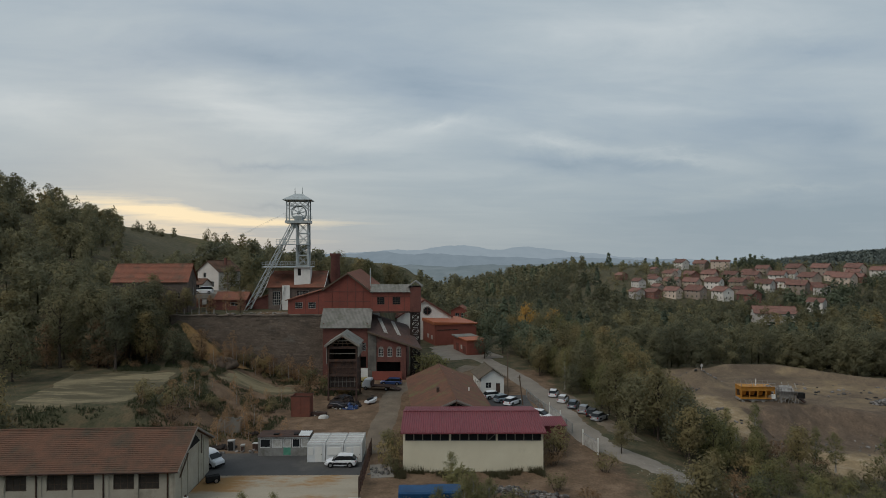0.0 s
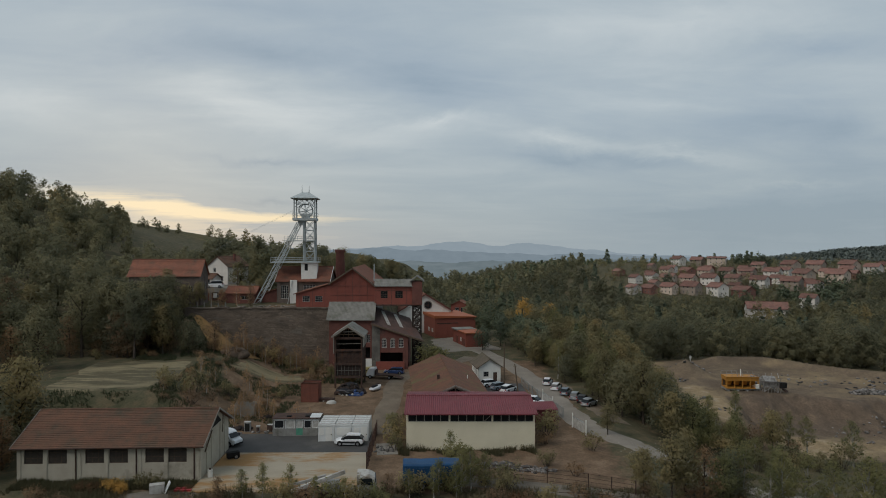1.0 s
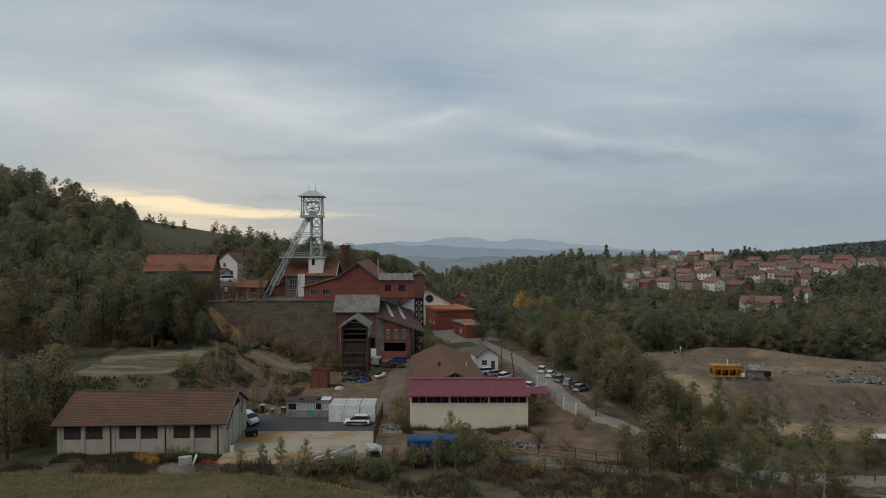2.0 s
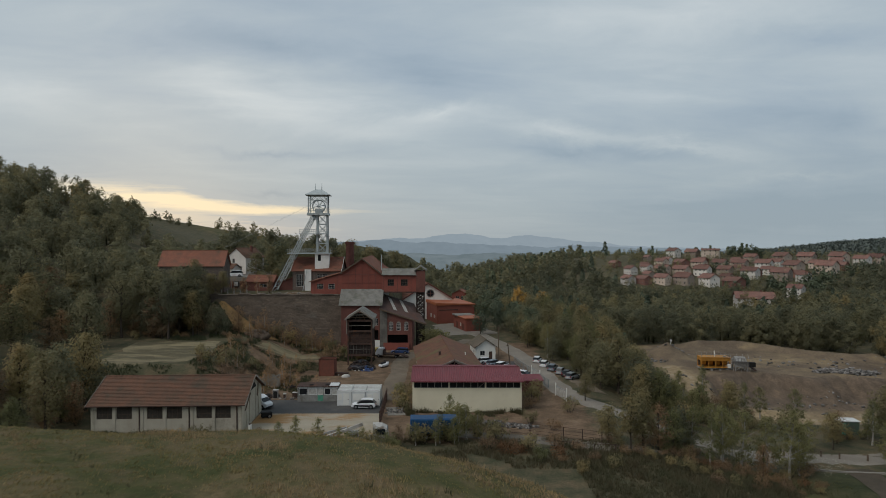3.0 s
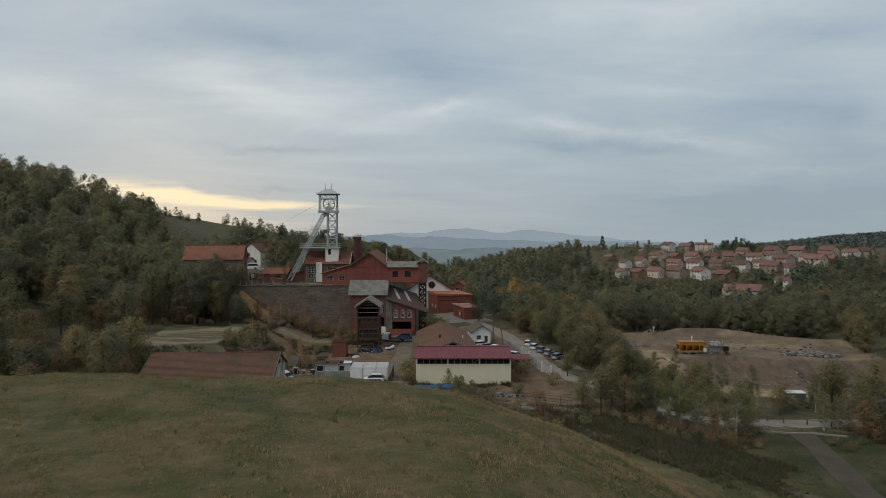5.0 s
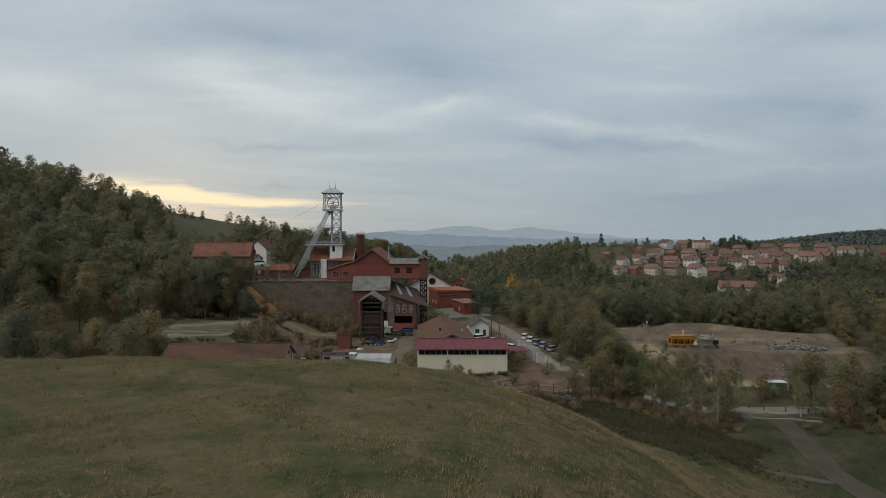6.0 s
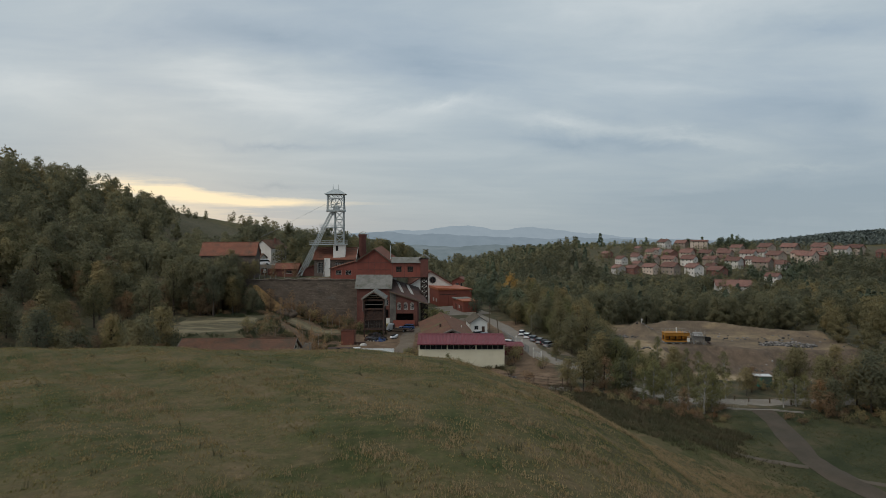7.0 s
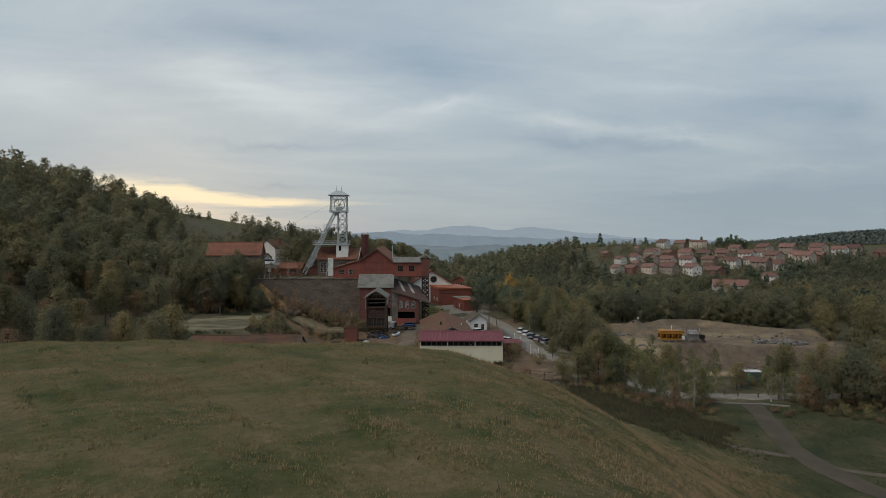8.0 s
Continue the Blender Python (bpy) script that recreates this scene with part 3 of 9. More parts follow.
def ground_mat():
    m = bpy.data.materials.new("ground_cover")
    m.use_nodes = True
    t = m.node_tree
    b = t.nodes["Principled BSDF"]
    coord = t.nodes.new("ShaderNodeTexCoord").outputs["Object"]

    def nz(scale, detail=4.0, rough=0.6, sy=1.0):
        mp = t.nodes.new("ShaderNodeMapping")
        mp.inputs["Scale"].default_value = (1, sy, 1)
        t.links.new(coord, mp.inputs[0])
        n = node(t, "ShaderNodeTexNoise", Scale=scale, Detail=detail, Roughness=rough)
        t.links.new(mp.outputs[0], n.inputs["Vector"])
        return n.outputs[0]

    att = t.nodes.new("ShaderNodeAttribute")
    att.attribute_name = "cover"
    sep = t.nodes.new("ShaderNodeSeparateColor")
    t.links.new(att.outputs["Color"], sep.inputs[0])
    earth_w, grass_w, pit_w = sep.outputs
    big, mid, fine = nz(0.06), nz(0.35), nz(3.0, 5.0, 0.7)
    grass = ramp(t, nz(0.12, 5.0, 0.62), [(0.36, (0.040, 0.046, 0.017)), (0.45, (0.068, 0.068, 0.027)), (0.53, (0.115, 0.089, 0.045)), (0.62, (0.160, 0.114, 0.064))])
    grass2 = ramp(t, nz(0.42, 6.0, 0.68), [(0.37, (0.035, 0.048, 0.015)), (0.48, (0.073, 0.070, 0.028)), (0.58, (0.112, 0.085, 0.046)), (0.68, (0.172, 0.124, 0.068))])
    grass = mix_rgb(t, 0.55, grass, grass2)
    earth = ramp(t, mid, [(0.3, (0.089, 0.063, 0.041)), (0.5, (0.142, 0.095, 0.061)), (0.7, (0.200, 0.138, 0.092))])
    sand = ramp(t, nz(0.09, 6.0, 0.66), [(0.3, (0.094, 0.070, 0.051)), (0.44, (0.129, 0.097, 0.068)), (0.53, (0.164, 0.123, 0.082)), (0.62, (0.216, 0.160, 0.097)), (0.75, (0.275, 0.208, 0.130))])
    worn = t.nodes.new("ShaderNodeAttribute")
    worn.attribute_name = "shade_wear"
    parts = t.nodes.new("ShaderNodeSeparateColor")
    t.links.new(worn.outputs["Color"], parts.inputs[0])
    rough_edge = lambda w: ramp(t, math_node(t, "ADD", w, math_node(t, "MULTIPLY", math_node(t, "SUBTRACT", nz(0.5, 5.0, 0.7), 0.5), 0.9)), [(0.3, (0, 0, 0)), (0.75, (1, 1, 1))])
    # darker colours painted as shade along the pit's steep face
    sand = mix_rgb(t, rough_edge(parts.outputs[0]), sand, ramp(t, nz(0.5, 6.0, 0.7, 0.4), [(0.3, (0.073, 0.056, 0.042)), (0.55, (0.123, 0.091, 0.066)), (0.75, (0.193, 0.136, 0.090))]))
    sand = mix_rgb(t, math_node(t, "MULTIPLY", rough_edge(parts.outputs[1]), 0.9), sand, ramp(t, nz(0.3, 5.0, 0.65), [(0.3, (0.175, 0.130, 0.080)), (0.5, (0.265, 0.195, 0.112)), (0.7, (0.34, 0.275, 0.19))]))
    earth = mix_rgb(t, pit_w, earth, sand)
    damp = ramp(t, nz(0.16, 5.0, 0.65), [(0.35, (0.030, 0.036, 0.017)), (0.52, (0.050, 0.052, 0.026)), (0.68, (0.085, 0.070, 0.040))])
    grass = mix_rgb(t, parts.outputs[2], grass, damp)
    litter = ramp(t, mid, [(0.3, (0.047, 0.051, 0.028)), (0.5, (0.080, 0.072, 0.043)), (0.7, (0.130, 0.097, 0.058))])
    edge = math_node(t, "MULTIPLY", math_node(t, "SUBTRACT", nz(0.8, 5.0, 0.7), 0.5), 1.1)
    sharp = lambda w: ramp(t, math_node(t, "ADD", w, edge), [(0.35, (0, 0, 0)), (0.65, (1, 1, 1))])
    col = mix_rgb(t, sharp(grass_w), litter, grass)
    col = mix_rgb(t, sharp(earth_w), col, earth)
    col = mix_rgb(t, 1.0, col, ramp(t, fine, [(0.25, (0.68,) * 3), (0.75, (1.32,) * 3)]), "MULTIPLY")
    t.links.new(col, b.inputs["Base Color"])
    b.inputs["Roughness"].default_value = 0.95
    b.inputs["Specular IOR Level"].default_value = 0.1
    bp = node(t, "ShaderNodeBump", Strength=0.6, Distance=0.15)
    t.links.new(fine, bp.inputs["Height"])
    t.links.new(bp.outputs[0], b.inputs["Normal"])
    return m


def build_ground():
    xs = axis_steps(-110, 150, 1.4, -4800, 4800)
    ys = axis_steps(-70, 215, 1.4, -900, 4850)
    gx, gy = np.meshgrid(xs, ys)
    gz = ground(gx, gy)
    n, k = gx.shape
    idx = np.arange(n * k).reshape(n, k)
    faces = np.stack([idx[:-1, :-1], idx[:-1, 1:], idx[1:, 1:], idx[1:, :-1]], -1).reshape(-1, 4)
    me = from_arrays("ground", np.stack([gx, gy, gz], -1).reshape(-1, 3), faces, ground_mat(), True)
    e, g, l, p, face_shade, track, mead = cover(gx.ravel(), gy.ravel())
    att = me.color_attributes.new("shade_wear", "FLOAT_COLOR", "POINT")
    att.data.foreach_set("color", np.stack([face_shade, track, mead, np.ones_like(face_shade)], -1).astype(np.float32).ravel())
    att = me.color_attributes.new("cover", "FLOAT_COLOR", "POINT")
    att.data.foreach_set("color", np.stack([e, g, p, np.ones_like(e)], -1).astype(np.float32).ravel())
    tagged(new("ground", me), "rolling ground of rough grass, bare earth and leaf litter", "ground", kind="structure")


build_ground()


def draped(name, line, width, material, label, lift=0.06, category="road", kind="structure", spread=0.0):
    """A strip of surface that lies on the ground along a line of points."""
    pts = [Vector(p) for p in line]
    dense = []
    for a, b in zip(pts, pts[1:]):
        n = max(1, int((b - a).length / 1.5))
        dense += [a.lerp(b, i / n) for i in range(n)]
    dense.append(pts[-1])
    for _ in range(6):
        dense = [dense[0]] + [(dense[i - 1] + 2 * dense[i] + dense[i + 1]) / 4 for i in range(1, len(dense) - 1)] + [dense[-1]]
    rows, across = [], 7
    for i, p in enumerate(dense):
        d = (dense[min(i + 1, len(dense) - 1)] - dense[max(i - 1, 0)]).normalized()
        side = Vector((-d.y, d.x, 0))
        w = width * (1 + 0.06 * math.sin(i * 0.7) + 0.04 * math.sin(i * 1.9)) * (1 - spread + 2 * spread * i / len(dense))
        for j in range(across):
            q = p + side * w * (j / (across - 1) - 0.5)
            edge = -0.10 if j in (0, across - 1) else 0.0
            rows.append((q.x, q.y, ground_z(q.x, q.y) + lift + edge))
    idx = np.arange(len(rows)).reshape(-1, across)
    faces = np.stack([idx[:-1, :-1], idx[:-1, 1:], idx[1:, 1:], idx[1:, :-1]], -1).reshape(-1, 4)
    return tagged(new(name, from_arrays(name, np.array(rows), faces, material, True)), label, category, kind=kind)


def patch(name, cx, cy, rx, ry, turn, material, label, lift=0.10, seed=1.0, category="pavement"):
    """An uneven sheet of paving or dirt that follows the ground and sinks into it at its ragged edge."""
    n, rings = 64, 14
    verts = []
    c, d = math.cos(radians(turn)), math.sin(radians(turn))
    for k in range(rings + 1):
        f = k / rings
        for i in range(n):
            a = 2 * math.pi * i / n
            box_r = 1 / max(abs(math.cos(a)), abs(math.sin(a))) ** 0.75
            w = f * box_r * (1 + 0.07 * math.sin(3 * a + seed) + 0.05 * math.sin(7 * a + 2 * seed) + 0.035 * math.sin(13 * a + 3 * seed))
            u, v = rx * w * math.cos(a), ry * w * math.sin(a)
            x, y = cx + u * c - v * d, cy + u * d + v * c
            verts.append((x, y, ground_z(x, y) + lift - (0.3 if k == rings else 0)))
    idx = np.arange(len(verts)).reshape(rings + 1, n)
    f = np.stack([idx[:-1], np.roll(idx[:-1], -1, 1), np.roll(idx[1:], -1, 1), idx[1:]], -1).reshape(-1, 4)
    return tagged(new(name, from_arrays(name, np.array(verts), f, material, True)), label, category, kind="structure")


def slab(name, x0, x1, y0, y1, material, label, lift=0.05, rz=0.0, category="pavement", level=None):
    """A flat paved area, with an edge that goes into the ground."""
    cx, cy = (x0 + x1) / 2, (y0 + y1) / 2
    top = max(ground_z(x, y) for x in np.linspace(x0, x1, 5) for y in np.linspace(y0, y1, 5)) + lift
    top = top if level is None else level
    bm = bmesh.new()
    box(bm, x0 - cx, y0 - cy, -0.5, x1 - cx, y1 - cy, 0)
    ob = new(name, finish(bm, name, material))
    ob.matrix_world = pose(cx, cy, top, 0, 0, rz)
    return tagged(ob, label, category, kind="structure")


# ---- roads and paved yards ----
draped("road", [(-3, 240, 0), (2, 212, 0), (8, 190, 0), (14.5, 165, 0), (19, 148, 0), (22.3, 128, 0), (23.2, 110, 0), (24.5, 96, 0), (31, 84, 0), (44, 77, 0), (62, 74.5, 0), (85, 75, 0), (130, 84, 0)], 5.3, M_ROAD, "pale worn road that bends past the sheds")
draped("verge", [(24.5, 132, 0), (26.2, 124, 0), (28.0, 114, 0), (29.6, 106, 0), (31, 99, 0)], 4.6, M_DIRT, "brown dirt verge where the cars park", lift=0.045, category="verge")
draped("dirt_track", [(-8, 92, 0), (-8.2, 104, 0), (-7.5, 116, 0), (-8, 128, 0), (-6, 138, 0), (2, 146, 0), (10, 160, 0)], 4.6, M_DIRT, "sandy dirt track across the mine yard", lift=0.05)
draped("field_path", [(61.6, 70, 0), (61.2, 65.5, 0), (58.9, 56, 0), (56.6, 47.5, 0), (55.6, 41.5, 0), (56.4, 36, 0), (58.6, 30, 0), (63, 22, 0), (72, 8, 0)], 3.9, M_GRAVEL, "grey gravel field path through the meadow", lift=0.16, category="path")
draped("side_path", [(54.0, 40.4, 0), (49, 42.8, 0), (45, 45, 0), (40, 47.6, 0)], 1.2, M_PATH, "narrow trodden side path in the meadow", lift=0.13, category="path")
draped("side_path", [(55.5, 37.2, 0), (59, 35.5, 0), (63, 33.7, 0), (74, 29.4, 0)], 1.3, M_PATH, "narrow trodden side path in the meadow", lift=0.13, category="path")
slab("asphalt_yard", -36.5, -8.6, 83.4, 92.4, M_ASPHALT, "dark asphalt yard before the site cabins", level=0.05)
slab("concrete_pad", -28.5, -8.5, 69.0, 83.3, M_PAD, "sandy concrete pad stained with ochre mud", level=0.11)
patch("slab_terrace", -56.8, 113, 9.9, 13.6, 6, M_SLAB, "large cracked concrete slab with moss and puddles")
patch("slab_terrace", -34.5, 132.8, 7.4, 4.4, 0, M_SLAB, "small mossy concrete slab beside a bank", lift=0.06, seed=2.3)
M_OCHRE = mat("ochre_sand_slide", (0.30, 0.178, 0.072), vary=0.3, scale=0.5, tint=(0.22, 0.135, 0.062), stains=(0.12, 0.085, 0.05))
draped("sand_slide", [(-55.2, 146.6, 0), (-52.4, 144.8, 0), (-49.6, 143.2, 0), (-46.6, 141.4, 0), (-43.4, 139.6, 0), (-41.0, 138.4, 0)], 5.6, M_OCHRE, "ochre sand sliding down from the wall's end", lift=0.22, category="sand", spread=0.6)
slab("broken_slab", -7.9, -5.0, 82.5, 87.5, M_CONCRETE, "pale broken concrete slab beside the fence", level=0.06, rz=7)
patch("shed_forecourt", 8.5, 181, 8.5, 13, 14, M_ROAD, "pale gravel forecourt between the sheds", lift=0.05, seed=3.1)
slab("gravel_lot", 2.5, 18.5, 113, 128, M_ASPHALT, "dark parking lot beside the white lodge", level=0.04)


draped("lane", [(1, 73.4, 0), (9, 71.4, 0), (14, 70.0, 0), (18.6, 68.3, 0), (24, 66.2, 0), (31, 64.6, 0)], 3.4, M_LANE, "narrow grey lane below the hangar", lift=0.10)
patch("shed_front_dirt", -31.5, 67.6, 4.6, 1.7, 4, M_LANE, "pale trodden dirt before the long shed", lift=0.08, seed=4.0)


# ---- the hangar with the red roof ----
def corrugated(bm, x0, x1, y0, y1, z0, z1, pitch=0.30, deep=0.075, thick=0.03):
    """A corrugated sheet, its waves along y, from z0 at y0 to z1 at y1."""
    n = max(2, int((x1 - x0) / pitch) * 4)
    top, low = [], []
    for j, (y, z) in enumerate(((y0, z0), (y1, z1))):
        top.append([bm.verts.new((x0 + (x1 - x0) * i / n, y, z + deep * (0, 1, 0, -1)[i % 4] * 0.5)) for i in range(n + 1)])
        low.append([bm.verts.new((x0 + (x1 - x0) * i / n, y, z - thick - deep + deep * (0, 1, 0, -1)[i % 4] * 0.5)) for i in range(n + 1)])
    for i in range(n):
        bm.faces.new((top[0][i], top[0][i + 1], top[1][i + 1], top[1][i]))
        bm.faces.new((low[0][i + 1], low[0][i], low[1][i], low[1][i + 1]))
        for j, s in ((0, 1), (1, -1)):
            bm.faces.new((low[j][i], low[j][i + 1], top[j][i + 1], top[j][i])[::s])
    for i in (0, n):
        bm.faces.new((low[0][i], top[0][i], top[1][i], low[1][i]))


def build_hangar():
    h = thing("hangar", pose(5.45, 84.6, 0, 0, 0, -0.5), "cream rendered hangar with a red corrugated roof", "building")
    w, d, e, r = 9.1, 12.6, 5.15, 6.3
    bm = bmesh.new()
    box(bm, -w, 0, -0.3, w, 0.25, 3.95), box(bm, -w, 0, 4.95, w, 0.25, e)
    for x0, x1 in ((-w, -w + 0.25), (-3.12, -2.9), (2.95, 3.17), (w - 0.25, w)):
        box(bm, x0, 0.0, 3.95, x1, 0.25, 4.95)
    part("front_wall", bm, M_CREAM, h)
    bm = bmesh.new()
    prism_x(bm, [(0.25, -0.3), (d, -0.3), (d, e), (d / 2, r - 0.1), (0.25, e)], -w, -w + 0.25)
    part("side_wall", bm, M_CREAM, h)
    bm = bmesh.new()
    prism_x(bm, [(0.25, -0.3), (d, -0.3), (d, e), (d / 2, r - 0.1), (0.25, e)], w - 0.25, w)
    part("side_wall", bm, M_CREAM, h)
    part("back_wall", shape(box, -w + 0.25, d - 0.25, -0.3, w - 0.25, d, e), M_CREAM, h)
    # added near-black sheet that stands for the shade behind the windows
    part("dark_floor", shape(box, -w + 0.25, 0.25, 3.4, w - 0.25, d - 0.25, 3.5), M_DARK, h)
    for lo, hi in ((-w + 0.25, -3.12), (-2.9, 2.95), (3.17, w - 0.25)):
        for i in range(5):
            a, b = lo + (hi - lo) * i / 5, lo + (hi - lo) * (i + 1) / 5
            window(h, ((a + b) / 2, 0.06, 3.97), b - a, 0.96, 1, 1, frame=M_CONCRETE, bar=0.06)
    bm = bmesh.new()
    beam(bm, (1.9, 0.05, 4.0), (2.9, 0.05, 4.9), 0.07)
    part("brace", bm, M_CONCRETE, h)
    for y0, y1, z0, z1 in ((-0.75, d / 2, e + 0.12, r), (d / 2, d + 0.5, r, e + 0.12)):
        part("roof", shape(corrugated, -w - 0.3, w + 0.3, y0, y1, z0, z1), M_REDSHEET, h)
    part("ridge_cap", shape(beam, (-w - 0.3, d / 2, r + 0.05), (w + 0.3, d / 2, r + 0.05), 0.5, 0.05), M_REDSHEET, h)
    part("gutter", shape(beam, (-w - 0.3, -0.8, e + 0.02), (w + 0.3, -0.8, e + 0.02), 0.12, 0.12), M_REDSHEET, h)


build_hangar()


# ---- long tiled shed ----
def build_long_shed():
    s = thing("long_shed", pose(-39.4, 72.75, 0, 0, 0, 1.9), "long weathered shed with a brown tiled roof", "building")
    w, d, e, r = 10.95, 12.2, 4.55, 7.35
    gaps = []
    for c in (-9.0, -6.15, -1.75, 1.1, 5.4, 8.15):
        gaps.append((c - 1.12, c + 1.12, 2.25, 4.3))
    part("front_wall", shape(wall, -w, w, 0, 0.3, -0.6, e, gaps), M_SHEDWALL, s)
    bm = bmesh.new()
    prism_x(bm, [(0.3, -0.6), (d, -0.6), (d, e), (d / 2, r - 0.15), (0.3, e)], w - 0.3, w)
    part("gable_wall", bm, M_SHEDWALL, s)
    bm = bmesh.new()
    prism_x(bm, [(0.3, -0.6), (d, -0.6), (d, e), (d / 2, r - 0.15), (0.3, e)], -w, -w + 0.3)
    part("gable_wall", bm, M_SHEDWALL, s)
    part("back_wall", shape(box, -w + 0.3, d - 0.3, -0.6, w - 0.3, d, e), M_SHEDWALL, s)
    part("floor", shape(box, -w + 0.3, 0.3, -0.2, w - 0.3, d - 0.3, 0.0), M_DARK, s)
    for a, b, c, f in gaps:
        window(s, ((a + b) / 2, 0.12, c), b - a, f - c, 3, 3, frame=M_WOOD, glass=M_DUSTY, bar=0.05)
    for x in (-3.95, 3.25, 10.2):
        bm = bmesh.new()
        tube(bm, (x, -0.10, -0.4), (x, -0.10, e - 0.1), 0.08, 0.08, 8)
        part("downpipe", bm, M_RUST, s)
    for x in (-10.7, -7.6, -3.6, -0.35, 3.6, 6.8, 10.55):
        part("pilaster", shape(box, x - 0.22, -0.07, -0.6, x + 0.22, 0.0, e - 0.05), M_SHEDWALL, s)
    gable_roof(s, -w, w, 0, d, e, r, M_TILE, over=0.55, step=0.34)
    part("gutter", shape(beam, (-w - 0.5, -0.62, e - 0.28), (w + 0.5, -0.62, e - 0.28), 0.13, 0.11), M_RUST, s)
    for x in (-w - 0.56, w + 0.56):
        for y0, y1 in ((-0.6, d / 2), (d + 0.6, d / 2)):
            part("verge_board", shape(beam, (x, y0, e - 0.32), (x, y1, r + 0.0), 0.06, 0.24), M_CONCRETE, s, "pale grey verge board")
    # open gable, its shade a near-black panel, with struts; the slatted gate below it
    for y in (2.2, 4.2, 8.0, 10.0):
        part("wall_post", shape(box, w, y - 0.1, -0.6, w + 0.09, y + 0.1, e + 0.4), M_SHEDWALL, s)
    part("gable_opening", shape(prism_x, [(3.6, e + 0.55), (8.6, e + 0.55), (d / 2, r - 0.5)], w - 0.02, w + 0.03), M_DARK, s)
    part("strut", shape(beam, (w + 0.1, 1.4, 3.0), (w + 0.55, 2.8, e + 0.8), 0.12), M_WOOD, s)
    part("strut", shape(beam, (w + 0.1, 9.0, 3.4), (w + 0.55, 7.6, e + 1.6), 0.12), M_WOOD, s)


build_long_shed()


# ---- tiled mid hall and the white lodge ----
def build_mid_hall():
    s = thing("tiled_hall", pose(3.7, 98.6, 0, 0, 0, 4.3), "low hall with a mossy brown tiled roof", "building")
    w, d, e, r = 5.7, 29.5, 3.75, 6.15
    part("side_wall", shape(box, -w, 0, -0.2, -w + 0.25, d, e), M_SHEDWALL, s)
    part("side_wall", shape(box, w - 0.25, 0, -0.2, w, d, e), M_SHEDWALL, s)
    for y in (0, d - 0.25):
        part("gable_wall", shape(prism, [(-w + 0.25, -0.2), (w - 0.25, -0.2), (w - 0.25, e), (0, r - 0.2), (-w + 0.25, e)], y, y + 0.25), M_SHEDWALL, s)
    gable_roof(s, -w, w, 0, d, e, r, M_TILE_MOSS, over=0.75, axis="y", step=0.34)
    for s0, s1 in ((-1, 0), (1, 0)):
        part("verge_board", shape(beam, (s0 * (w + 0.75), -0.8, e - 0.32), (0, -0.8, r), 0.07, 0.26), M_CONCRETE, s)
    # the gable's shade, painted as a near-black panel on the wall
    part("gable_opening", shape(prism, [(-2.4, e + 0.7), (2.4, e + 0.7), (0, r - 0.55)], -0.05, 0.0), M_DARK, s)
    part("king_post", shape(beam, (0, -0.7, e + 0.4), (0, -0.7, r - 0.1), 0.14), M_WOOD, s)
    part("chimney", shape(box, -2.2, 8.5, 4.4, -1.75, 8.95, 6.1), M_RUST, s)
    for i, (x, y) in enumerate(((3.6, 12), (2.2, 26))):
        part("vent", shape(tube, (x, y, 4.3), (x, y, 5.25), 0.1, 0.1), M_WHITE, s)


build_mid_hall()


def build_lodge():
    s = thing("lodge", pose(12.1, 129.2, 0, 0, 0, 8), "small white lodge with a brown tiled gable roof", "house")
    w, d, e, r = 2.35, 7.2, 3.45, 5.0
    part("front_wall", shape(wall, -w, w, 0, 0.25, -0.2, e, [(-1.35, -0.2, 1.2, 2.3), (0.75, 1.6, 0.0, 2.1)]), M_WHITE, s)
    part("gable", shape(prism, [(-w, e), (w, e), (0, r - 0.12)], 0, 0.25), M_WHITE, s)
    part("back_wall", shape(prism, [(-w, -0.2), (w, -0.2), (w, e), (0, r - 0.12), (-w, e)], d - 0.25, d), M_WHITE, s)
    for x in (-w, w - 0.25):
        part("side_wall", shape(wall_y, 0.25, d - 0.25, x, x + 0.25, -0.2, e, [(2.4, 3.4, 1.2, 2.2), (4.6, 5.5, 1.2, 2.2)]), M_WHITE, s)
    window(s, (-0.775, 0.08, 1.2), 1.15, 1.1, 2, 2)
    for y in (2.9, 5.05):
        window(s, (-w + 0.08, y, 1.2), 1.0, 1.0, 2, 1, turn=-90)
        window(s, (w - 0.08, y, 1.2), 1.0, 1.0, 2, 1, turn=90)
    part("door", shape(box, 0.75, 0.08, 0, 1.6, 0.14, 2.1), M_RUST, s, "dark front door")
    gable_roof(s, -w, w, 0, d, e, r, M_TILE_GREY, over=0.5, axis="y", step=0.36)


build_lodge()


